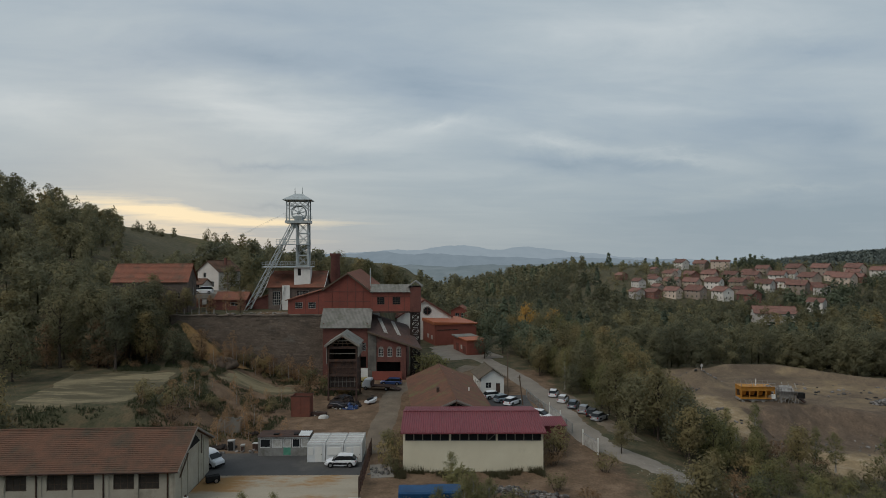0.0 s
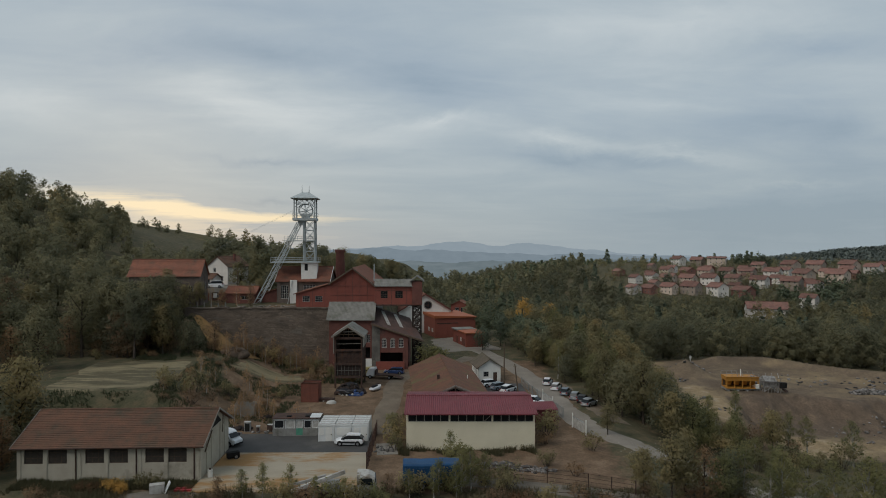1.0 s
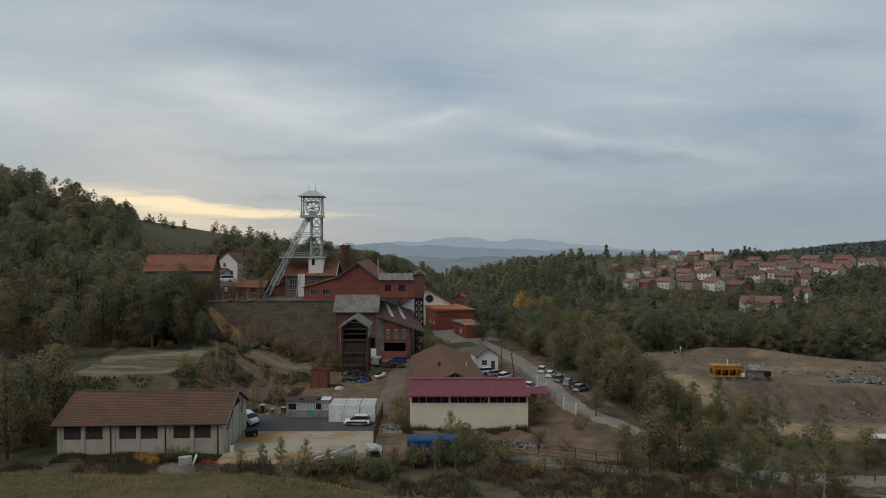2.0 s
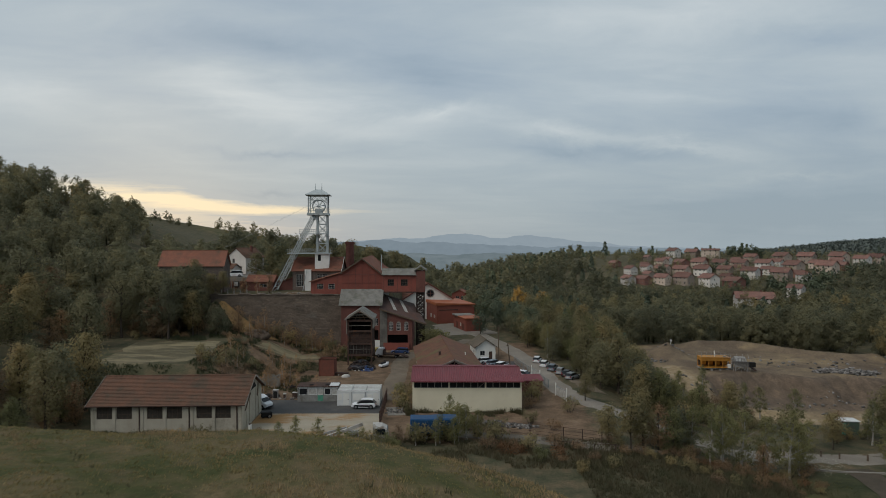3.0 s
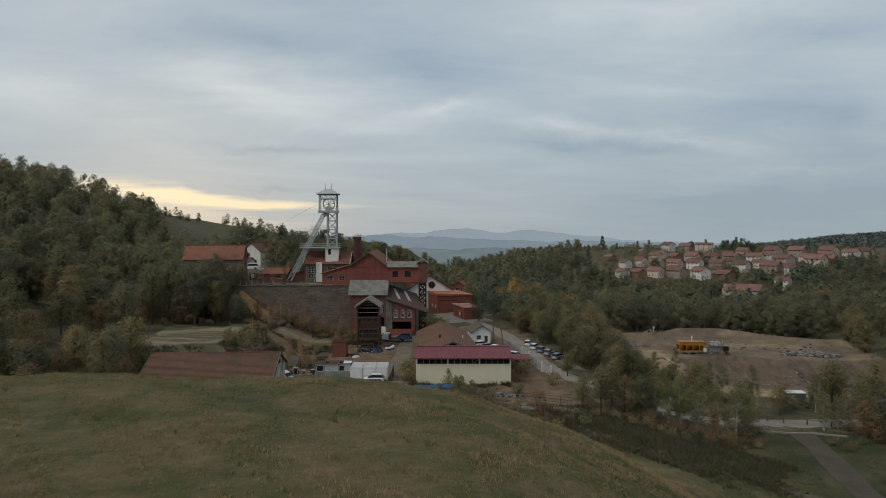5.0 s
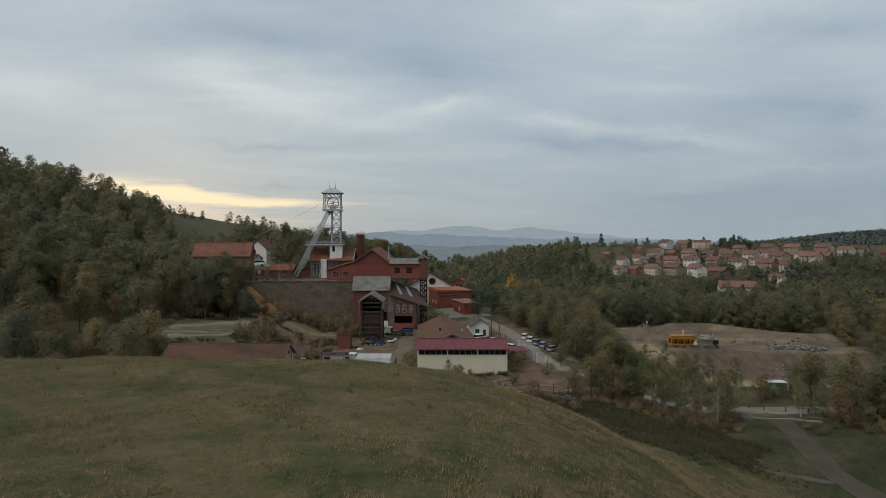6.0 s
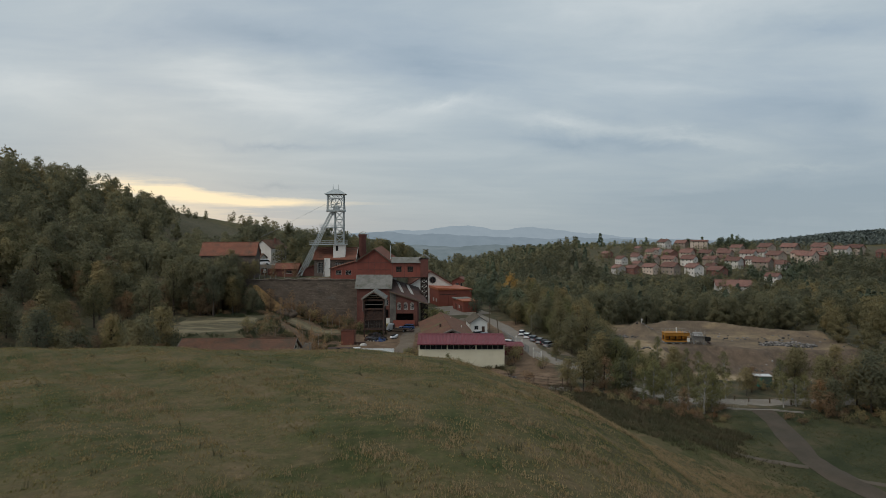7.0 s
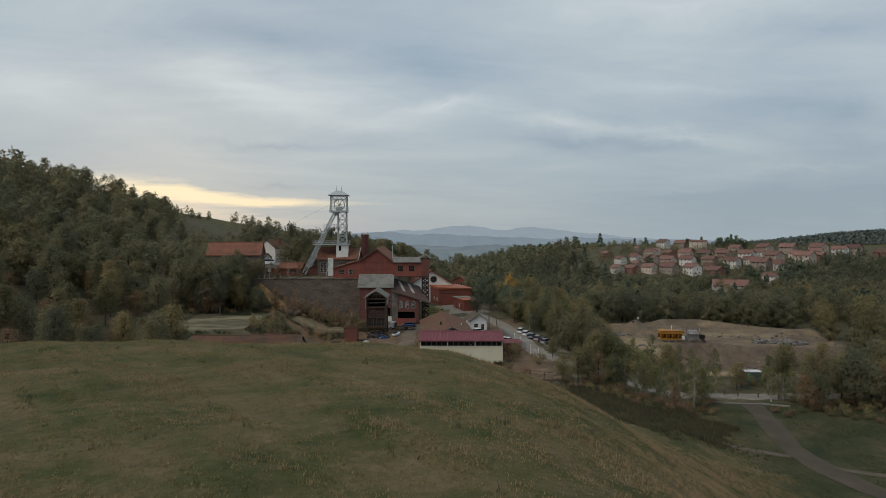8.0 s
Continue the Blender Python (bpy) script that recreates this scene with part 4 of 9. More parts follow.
# ---- mine buildings ----
def build_screening_plant():
    """The tall red gabled block, its lean-to, the bridge and its stair turret, the grey apron roof and the lean-to shop below."""
    s = thing("screening_plant", pose(-19.05, 148, 0, 0, 0, 0), "red panelled mine screening plant with grey sheet roofs", "building")
    # gable front: left -5.2, right 5.2; panels 15.1 to eaves
    xl, xr, zb, ap = -5.25, 5.25, 14.6, 23.2
    zl, zr = 19.7, 19.1
    depth = 27
    part("gable_wall", shape(prism, [(xl, zb), (xr, zb), (xr, zr), (0, ap), (xl, zl)], 0, 0.3), M_BRICKRED, s)
    for x in (-3.5, -1.75, 0, 1.75, 3.5):
        top = ap - abs(x) * (ap - zr) / 5.25
        part("panel_strip", shape(box, x - 0.06, -0.05, zb, x + 0.06, 0.0, top - 0.15), M_DARKRED, s)
    for z in (16.9, 19.1):
        part("panel_strip", shape(box, xl, -0.06, z - 0.07, xr, 0.0, z + 0.07), M_DARKRED, s)
    for x in (xl, xr - 0.3):
        part("side_wall", shape(box, x, 0.3, zb, x + 0.3, depth, min(zl, zr)), M_BRICKRED, s)
    part("back_wall", shape(prism, [(xl, zb), (xr, zb), (xr, zr), (0, ap), (xl, zl)], depth, depth + 0.3), M_BRICKRED, s)
    for sx, ze in ((-1, zl), (1, zr)):
        bm = bmesh.new()
        x1 = sx * 5.75
        z1 = ap - 5.75 * (ap - ze) / 5.25 + 0.25
        if sx < 0:
            courses(bm, (x1, depth + 0.6, z1), (x1, -0.6, z1), (0, -0.6, ap + 0.25), (0, depth + 0.6, ap + 0.25))
        else:
            courses(bm, (x1, -0.6, z1), (x1, depth + 0.6, z1), (0, depth + 0.6, ap + 0.25), (0, -0.6, ap + 0.25))
        prism(bm, [(0, ap + 0.08), (x1, z1 - 0.17), (x1, z1 - 0.01), (0, ap + 0.24)], -0.6, depth + 0.6)
        part("roof", bm, M_TILE_RED, s, "red tiled gable roof")
        part("verge_board", shape(beam, (x1, -0.64, z1 - 0.14), (0, -0.64, ap + 0.11), 0.06, 0.34), M_WOOD, s)
    # left lean-to with two barred windows
    lx = -13.5
    holes = [(-11.9, -10.2, 15.3, 16.7), (-8.9, -7.2, 15.3, 16.7)]
    part("lean_to_wall", shape(wall, lx, xl, 0.05, 0.3, 14.0, 17.2, holes), M_BRICKRED, s)
    part("lean_to_gable", shape(prism, [(lx, 17.2), (xl, 17.2), (xl, 19.4)], 0.05, 0.3), M_BRICKRED, s)
    for a, b, c, d in holes:
        window(s, ((a + b) / 2, 0.1, c), b - a, d - c, 4, 3, bar=0.05)
    for x in (-12.6, -9.55, -6.6):
        part("panel_strip", shape(box, x - 0.05, 0.0, 14.0, x + 0.05, 0.05, 17.2 + (x - lx) * 0.267 - 0.1), M_DARKRED, s)
    part("lean_to_roof", shape(prism, [(lx - 0.5, 17.05), (xl, 19.62), (xl, 19.82), (lx - 0.5, 17.25)], -0.35, 11), M_TILE_RED, s)
    part("lean_to_side", shape(box, lx, 0.3, 14.0, lx + 0.25, 11, 17.1), M_BRICKRED, s)
    # apron: grey sheet roof in front of the gable, and the tall wall below
    bm = bmesh.new()
    corrugated(bm, xl - 0.25, xr + 0.45, -5.0, -0.02, 11.5, 15.35, pitch=0.3, deep=0.06)
    part("apron_roof", bm, M_SLATE, s, "grey fibre cement apron roof")
    holes = [(3.3, 4.6, 6.3, 8.1), (2.9, 4.9, 2.6, 5.1)]
    part("front_wall", shape(wall, -4.9, 5.0, -4.3, -4.0, -0.3, 11.7, holes), M_DARKRED, s, "sooty brick front wall")
    # near-black sheet as the shade behind the front wall's openings
    part("back_wall", shape(box, -4.9, -3.0, -0.3, 5.0, -2.8, 11.0), M_DARK, s)
    for x in (-4.9, 4.7):
        part("side_wall", shape(box, x, -4.0, -0.3, x + 0.3, 0, 12.4), M_DARKRED, s)
    window(s, (3.95, -4.25, 6.3), 1.3, 1.8, 3, 4, bar=0.06)
    for x in (-4.6, -2.2, 0.2, 2.6, 4.8):
        part("pilaster", shape(box, x - 0.15, -4.36, -0.3, x + 0.15, -4.3, 11.5), M_DARKRED, s)
    part("white_panel", shape(box, 2.7, -4.38, 0, 5.0, -4.3, 2.5), M_WHITE, s, "whitewashed lower wall")
    # bridge
    bx0, bx1, bz = xr, 14.2, 14.7
    holes = [(6.7, 8.4, 16.2, 17.9), (10.2, 12.0, 16.2, 17.9)]
    part("bridge_wall", shape(wall, bx0, bx1, -0.35, -0.1, bz, 19.2, holes), M_BRICKRED, s)
    part("bridge_wall", shape(box, bx0, 4.2, bz, bx1, 4.45, 19.2), M_BRICKRED, s)
    part("bridge_floor", shape(box, bx0, -0.5, bz - 0.35, bx1 + 2.0, 4.5, bz), M_RUST, s)
    for a, b, c, d in holes:
        window(s, ((a + b) / 2, -0.28, c), b - a, d - c, 3, 4, bar=0.06, frame=M_WOOD)
    for x in (5.6, 9.3, 12.9):
        part("panel_strip", shape(box, x - 0.06, -0.4, bz, x + 0.06, -0.35, 19.2), M_DARKRED, s)
    part("panel_strip", shape(box, bx0, -0.42, 18.0, bx1, -0.35, 18.12), M_DARKRED, s)
    part("bridge_roof", shape(corrugated, bx0 - 0.1, bx1 + 0.2, -0.9, 2.05, 19.1, 20.7, pitch=0.3, deep=0.06), M_SLATE, s)
    part("bridge_roof", shape(corrugated, bx0 - 0.1, bx1 + 0.2, 2.05, 5.0, 20.7, 19.1, pitch=0.3, deep=0.06), M_SLATE, s)
    # turret
    part("turret_wall", shape(box, 14.2, -0.8, bz - 0.1, 16.6, 4.4, 20.2), M_DARKRED, s)
    part("turret_roof", shape(prism, [(13.7, 20.1), (15.4, 21.35), (17.1, 20.1), (17.1, 20.35), (15.4, 21.6), (13.7, 20.35)], -1.2, 4.8), M_SLATE, s)
    # lattice pillar under the turret
    bm = bmesh.new()
    for x, y in ((14.4, -0.5), (16.3, -0.5), (14.4, 2.5), (16.3, 2.5)):
        beam(bm, (x, y, -0.2), (x, y, bz - 0.3), 0.36)
    for i in range(9):
        z0, z1 = i * 1.55, i * 1.55 + 1.55
        for y in (-0.5, 2.5):
            beam(bm, (14.4, y, z0), (16.3, y, z1), 0.2), beam(bm, (16.3, y, z0), (14.4, y, z1), 0.2)
            beam(bm, (14.4, y, z1), (16.3, y, z1), 0.24)
        for x in (14.4, 16.3):
            beam(bm, (x, -0.5, z0), (x, 2.5, z1), 0.2), beam(bm, (x, 2.5, z0), (x, -0.5, z1), 0.2)
    part("lattice_pillar", bm, M_DARKRUST, s, "dark rusty lattice pillar under the turret")
    # lower shop: mono-pitch roof falling to one side, three arched windows
    sx0, sx1 = 5.05, 13.4

    def roof_z(x, y):
        return 10.75 - 0.324 * (x - 5.95) + 0.37 * (y + 4)

    def roof_sheet(corners, lo, hi):
        """A flat piece in the plane of the shop's roof, between two heights above it."""
        bm = bmesh.new()
        a = [bm.verts.new((x, y, roof_z(x, y) + lo)) for x, y in corners]
        c = [bm.verts.new((x, y, roof_z(x, y) + hi)) for x, y in corners]
        bm.faces.new(a[::-1]), bm.faces.new(c)
        for k in range(len(a)):
            n = (k + 1) % len(a)
            bm.faces.new((a[k], a[n], c[n], c[k]))
        return bm

    part("shop_roof", roof_sheet([(sx0 - 0.1, -4.9), (17.0, -4.9), (13.4, 3.6), (sx0 - 0.1, 3.6)], -0.25, 0.0), M_LEANROOF, s, "dark rust brown lean-to roof")
    for k in range(9):
        x = sx0 + 0.5 + 1.3 * k
        part("roof_seam", roof_sheet([(x, -4.9), (x + 0.1, -4.9), (x + 0.1 - 0.31 * k, 3.6), (x - 0.31 * k, 3.6)], 0.0, 0.06), M_LEANROOF, s)
    part("eave_board", roof_sheet([(sx0 - 0.1, -5.0), (17.05, -5.0), (17.0, -4.9), (sx0 - 0.1, -4.9)], -0.36, 0.03), M_WOOD, s)
    for x0, y0, x1, y1 in ((8.5, -3.1, 6.6, 2.4), (11.4, -2.3, 9.6, 2.8)):
        part("skylight", roof_sheet([(x0, y0), (x0 + 0.85, y0), (x1 + 0.85, y1), (x1, y1)], 0.01, 0.09), M_SKYLIGHT, s, "dusty glazed skylight strip")

    def top_at(x):
        return roof_z(x, -4.4) - 0.2
    part("basement", shape(box, -5.0, 0.35, -0.5, xr, depth, zb), M_PIER, s, "sooty concrete basement")
    arches = [(7.35, 8.45), (9.3, 10.4), (11.25, 12.35)]
    holes = [(a, b, 5.0, 6.9) for a, b in arches] + [(7.0, 12.2, 1.6, 3.9)]
    bm = bmesh.new()
    wall(bm, 6.9, sx1, -4.4, -4.1, -0.2, 7.4, holes)
    prism(bm, [(6.9, 7.4), (sx1, 7.4), (sx1, top_at(sx1)), (6.9, top_at(6.9))], -4.4, -4.1)
    part("shop_wall", bm, M_DARKRED, s, "red brick wall with arched windows")
    part("concrete_pier", shape(prism, [(sx0, -0.2), (6.9, -0.2), (6.9, top_at(6.9)), (sx0, top_at(sx0))], -4.5, -3.9), M_PIER, s, "stained concrete pier")
    # near-black sheet as the shade seen through the shop's lower opening
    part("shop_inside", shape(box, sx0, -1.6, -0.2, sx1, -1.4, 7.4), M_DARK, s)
    for a, b in arches:
        ob = window(s, ((a + b) / 2, -4.34, 5.0), b - a, 1.9, 3, 5, bar=0.09)
        bm = bmesh.new()
        prism(bm, [((b - a) / 2 * math.cos(t), 1.9 + 0.42 * math.sin(t)) for t in np.linspace(0, math.pi, 9)], -0.10, -0.05)
        part("arch_head", bm, M_CONCRETE, ob)
    part("red_gate", shape(box, 6.0, -4.9, -0.2, 12.6, -4.75, 1.9), M_BRICKRED, s, "red sheet gate at the foot of the wall")
    part("shop_side", shape(box, sx1 - 0.3, -4.1, -0.2, sx1, 14, 7.0), M_DARKRED, s)
    part("roof_pipe", shape(tube, (4.6, 6, 20), (4.6, 6, 24.2), 0.13, 0.13), M_STEEL, s)


build_screening_plant()


M_HOPPER = mat("ochre_stained_hopper", (0.36, 0.30, 0.14), vary=0.3, scale=0.8, tint=(0.12, 0.09, 0.045), stains=(0.07, 0.05, 0.035))


def build_trestle():
    """The loading tower in front of the plant, with its little gable roof and the hopper under it."""
    s = thing("loading_tower", pose(-16.9, 124.0, 0, 0, 0, 0), "rusty steel loading tower with a small gable roof", "tower")
    w, d = 3.15, 6.2
    for x in (-w, w):
        for y in (0, d):
            part("post", shape(box, x - 0.19, y - 0.19, -0.4, x + 0.19, y + 0.19, 10.6), M_RUST, s)
    for z in (2.3, 5.0, 7.9, 10.4):
        for y in (0, d):
            part("cross_beam", shape(box, -w + 0.22, y - 0.14, z - 0.24, w - 0.22, y + 0.14, z + 0.24), M_RUST, s)
        for x in (-w, w):
            part("side_beam", shape(box, x - 0.14, 0.22, z - 0.24, x + 0.14, d - 0.22, z + 0.24), M_RUST, s)
    for z0, z1 in ((2.6, 4.7), (5.3, 7.6)):
        bm = bmesh.new()
        for k in range(7):
            x = -w + 0.5 + (2 * w - 1.0) * k / 6
            beam(bm, (x, 0.04, z0), (x + 0.12 * math.sin(k * 2.3), 0.04, z1), 0.07)
        beam(bm, (-w + 0.2, 0.02, (z0 + z1) / 2), (w - 0.2, 0.02, (z0 + z1) / 2 + 0.05), 0.08)
        part("grating", bm, M_PIER if z0 < 4 else M_RUST, s)
    part("plate", shape(box, -w + 0.2, 0.25, 5.25, w - 0.2, 0.4, 7.5), M_RUST, s, "rust stained steel plating")
    part("plate", shape(box, -w + 0.2, 0.25, 2.6, w - 0.2, 0.4, 4.75), M_DARKRUST, s, "sooty steel plating")
    part("rail", shape(beam, (-w + 0.2, 0.0, 9.2), (w - 0.2, 0.0, 9.25), 0.1), M_CONCRETE, s)
    # near-black sheet as the shade inside the tower's open top
    part("inner_wall", shape(box, -w + 0.2, d - 0.4, 2.5, w - 0.2, d - 0.25, 11.5), M_DARK, s)
    for x in (-w + 0.02, w - 0.12):
        part("side_plate", shape(box, x, 0.3, 2.6, x + 0.1, d - 0.3, 9.9), M_RUST, s)
    bm = bmesh.new()
    a = [bm.verts.new((sx * 2.6, d / 2 + sy * 2.6, 2.5)) for sx, sy in ((-1, -1), (1, -1), (1, 1), (-1, 1))]
    b = [bm.verts.new((sx * 0.5, d / 2 + sy * 0.5, 0.5)) for sx, sy in ((-1, -1), (1, -1), (1, 1), (-1, 1))]
    for i in range(4):
        bm.faces.new((a[i], a[(i + 1) % 4], b[(i + 1) % 4], b[i]))
    bm.faces.new(b)
    part("hopper", bm, M_HOPPER, s, "ochre-stained hopper funnel")
    for sx in (-1, 1):
        part("roof", shape(prism, [(0, 12.95), (sx * 3.95, 10.75), (sx * 3.95, 10.95), (0, 13.15)], -0.9, d + 0.6), M_SLATE, s, "grey sheet roof")
        part("verge_board", shape(beam, (sx * 3.95, -0.93, 10.75), (0, -0.93, 12.98), 0.06, 0.42), M_CONCRETE, s)
        part("roof_truss", shape(beam, (sx * 3.0, 0, 10.7), (0, 0, 12.6), 0.16), M_WOOD, s)
        part("side_cladding", shape(box, sx * 3.55 - 0.08, -0.2, 7.2 if sx < 0 else 8.6, sx * 3.55 + 0.08, d, 10.8), M_CONCRETE, s)
    part("tie_beam", shape(beam, (-3.0, -0.02, 11.2), (3.0, -0.02, 11.2), 0.16), M_WOOD, s)
    for x in (-1.4, 0.0, 1.4):
        part("strut", shape(beam, (x, -0.02, 10.5), (x * 0.3, -0.02, 12.3), 0.12), M_WOOD, s)
    part("rail", shape(beam, (-1.2, -0.3, 11.75), (1.3, -0.3, 11.8), 0.16), M_CONCRETE, s)
    return s


trestle = build_trestle()
trestle.scale = (0.84, 1.0, 0.97)


def build_retaining_wall():
    """Dark stone wall under the mine terrace, course by course of rough blocks."""
    w = thing("wall_terrace", pose(0, 147.2, 0), "dark rubble stone retaining wall under the terrace", "wall", kind="structure")
    part("core", shape(box, -58.5, -0.25, -1, -24.0, 1.4, 13.9), M_STONE, w)
    rng = random.Random(3)
    stone = finish(shape(box, -0.5, -0.1, -0.5, 0.5, 0.0, 0.5), "stone", M_STONE)
    for k in range(290):
        ob = new("stone", stone)
        ob.parent = w
        ob.location = (rng.uniform(-57.5, -24.4), -0.15 - rng.uniform(0, 0.07), rng.uniform(0.5, 13.6))
        ob.scale = (rng.uniform(0.4, 1.5), 1, rng.uniform(0.2, 0.55))
        ob.rotation_euler = (0, radians(rng.uniform(-4, 4)), 0)
    x = -58.8
    while x < -24.4:
        l = rng.uniform(0.7, 1.9)
        c = part("coping", shape(box, 0, -0.4, 0, l - 0.05, 1.3, rng.uniform(0.1, 0.3)), M_STONE, w)
        c.location = (x, rng.uniform(-0.15, 0.1), 13.85 + rng.uniform(-0.15, 0.05))
        x += l


build_retaining_wall()


def build_winding_hall():
    s = thing("winding_hall", pose(-33.1, 159.0, 13.9, 0, 0, 0), "dark stone winding hall with a red tiled roof", "building")
    w, d, e, r = 6.6, 11, 5.9, 9.3
    holes = [(-5.6, -3.7, 1.2, 4.6), (0.2, 3.2, 2.6, 4.8)]
    part("front_wall", shape(wall, -w, w, 0, 0.4, -0.3, e, holes), M_STONE_LIGHT, s)
    for a, b, c, f in holes:
        window(s, ((a + b) / 2, 0.15, c), b - a, f - c, 4, 5, bar=0.09)
    for x in (-w, w - 0.4):
        part("side_wall", shape(prism_x, [(0.4, -0.3), (d, -0.3), (d, e), (d / 2, r - 0.15), (0.4, e)], x, x + 0.4), M_STONE_LIGHT, s)
    part("back_wall", shape(box, -w + 0.4, d - 0.4, -0.3, w - 0.4, d, e), M_STONE_LIGHT, s)
    gable_roof(s, -w, w, 0, d, e, r, M_TILE_RED, over=0.45, step=0.38)
    for x in (-w - 0.5, w + 0.5):
        part("verge_board", shape(beam, (x, -0.5, e - 0.3), (x, d / 2, r + 0.02), 0.08, 0.3), M_WHITE, s)
    part("white_chute", shape(box, -3.15, -0.5, -0.2, -1.35, 0.0, e + 0.1), M_WHITE, s, "whitewashed chute housing")
    part("chute_ladder", shape(beam, (-3.6, -1.2, -0.2), (-2.5, -0.6, e), 0.14), M_STEEL, s)
    part("annex", shape(prism, [(-10.6, -0.3), (-w, -0.3), (-w, 3.6), (-10.6, 2.3)], 1.2, 8), M_DARKRED, s)
    part("annex_roof", shape(prism, [(-11.0, 2.25), (-w, 3.7), (-w, 3.9), (-11.0, 2.45)], 0.8, 8.4), M_TILE_RED, s)
    c = thing("brick_chimney", pose(-25.4, 172, 13.9), "slender dark red brick chimney", "chimney")
    part("shaft", shape(tube, (0, 0, 0), (0, 0, 12.9), 1.55, 1.15, 12), M_DARKRED, c)
    part("cap", shape(tube, (0, 0, 12.9), (0, 0, 13.7), 1.45, 1.45, 12), M_DARKRED, c)


build_winding_hall()


def build_headframe():
    """The steel winding tower: four-legged lattice shaft, raking stay, wheel chamber with its little roof."""
    s = thing("headframe", pose(-31.75, 161.5, 14.0, 0, 0, 4), "pale grey steel mine headframe with winding wheel", "headframe")
    top = 21.4                       # deck above the terrace
    hx, hy = 1.38, 1.5
    for x in (-hx, hx):
        for y in (-hy, hy):
            part("leg", shape(box, x - 0.2, y - 0.2, 0, x + 0.2, y + 0.2, top), M_STEEL, s)
    levels = [10.6, 13.2, 15.9, 18.6, top]
    for z0, z1 in zip(levels, levels[1:]):
        for y in (-hy, hy):
            bm = bmesh.new()
            beam(bm, (-hx, y, z0), (hx, y, z1), 0.12), beam(bm, (hx, y, z0), (-hx, y, z1), 0.12)
            part("cross_brace", bm, M_STEEL, s)
            part("girt", shape(box, -hx + 0.2, y - 0.12, z0 - 0.16, hx - 0.2, y + 0.12, z0 + 0.16), M_STEEL, s)
        for x in (-hx, hx):
            bm = bmesh.new()
            beam(bm, (x, -hy, z0), (x, hy, z1), 0.12), beam(bm, (x, hy, z0), (x, -hy, z1), 0.12)
            part("cross_brace", bm, M_STEEL, s)
            part("girt", shape(box, x - 0.12, -hy + 0.2, z0 - 0.16, x + 0.12, hy - 0.2, z0 + 0.16), M_STEEL, s)
    # raking stays: two box lattice legs
    for y in (-1.9, 1.9):
        p0, p1 = Vector((-2.4, y * 0.8, top - 0.3)), Vector((-13.0, y * 1.7, -0.2))
        bm = bmesh.new()
        off = Vector((0.62, 0, 0.34))
        for o in (off, -off):
            beam(bm, p0 + o, p1 + o * 1.5, 0.28, 0.2)
        n = 22
        for i in range(n):
            a, b = p0.lerp(p1, i / n), p0.lerp(p1, (i + 1) / n)
            k = 1 + 0.5 * i / n
            beam(bm, a + off * k * (1 if i % 2 else -1), b - off * k * (1 if i % 2 else -1), 0.11)
        part("raking_stay", bm, M_STEEL, s)
    for f in (0.25, 0.42, 0.62, 0.8):
        a, b = Vector((-2.4, -1.5, top - 0.3)).lerp(Vector((-12.6, -3.2, -0.2)), f), Vector((-2.4, 1.5, top - 0.3)).lerp(Vector((-12.6, 3.2, -0.2)), f)
        part("stay_tie", shape(beam, a, b, 0.2), M_STEEL, s)
    part("haunch", shape(prism, [(-2.9, top - 0.4), (-1.3, top - 0.4), (-1.3, top - 0.9), (-2.2, top - 1.5)], -1.5, 1.5), M_STEEL, s)

    def platform(x0, x1, z, rail=1.1):
        bm = bmesh.new()
        box(bm, x0, -2.5, z - 0.22, x1, 2.5, z)
        pl = part("platform", bm, M_STEEL, s)
        for y in (-2.4, 2.4):
            bm = bmesh.new()
            n = max(2, int((x1 - x0) / 1.1))
            for i in range(n + 1):
                x = x0 + 0.05 + (x1 - x0 - 0.1) * i / n
                box(bm, x - 0.035, y - 0.035, z, x + 0.035, y + 0.035, z + rail)
            for h in (rail * 0.5, rail):
                beam(bm, (x0, y, z + h), (x1, y, z + h), 0.07)
            part("railing", bm, M_STEEL, pl)
        return pl

    platform(-9.6, 2.5, 10.5)
    platform(-6.2, 1.6, 16.0)
    platform(-4.1, 1.9, top + 0.35, 1.3)
    part("deck_edge", shape(box, -4.1, -2.55, top - 0.3, 1.9, 2.55, top + 0.12), M_STEEL, s)
    # wheel chamber
    ch = top + 0.35
    for x in (-3.7, 1.5):
        for y in (-2.2, 2.2):
            part("chamber_post", shape(box, x - 0.15, y - 0.15, ch, x + 0.15, y + 0.15, ch + 5.0), M_STEEL, s)
    for y in (-2.2, 2.2):
        bars = [((-3.7, y, ch + 3.6), (1.5, y, ch + 3.6), 0.14), ((-3.7, y, ch + 4.9), (1.5, y, ch + 4.9), 0.2)]
        for i in range(4):
            a, b = -3.7 + 1.3 * i, -2.4 + 1.3 * i
            bars += [((a, y, ch + 3.6), (b, y, ch + 4.9), 0.09), ((b, y, ch + 3.6), (a, y, ch + 4.9), 0.09)]
        bars += [((x, y, ch + 2.6), (x + k * 1.2, y, ch + 3.6), 0.12) for x, k in ((-3.7, 1), (1.5, -1))]
        for p, q, w in bars:
            part("truss_bar", shape(beam, p, q, w), M_STEEL, s)
    bm = bmesh.new()
    c, e0 = (-0.7, 0.0), ch + 4.95
    ring = [bm.verts.new((x, y, e0)) for x, y in ((-4.55, -3.2), (2.35, -3.2), (2.35, 3.2), (-4.55, 3.2))]
    ring2 = [bm.verts.new((x, y, e0 + 0.16)) for x, y in ((-4.55, -3.2), (2.35, -3.2), (2.35, 3.2), (-4.55, 3.2))]
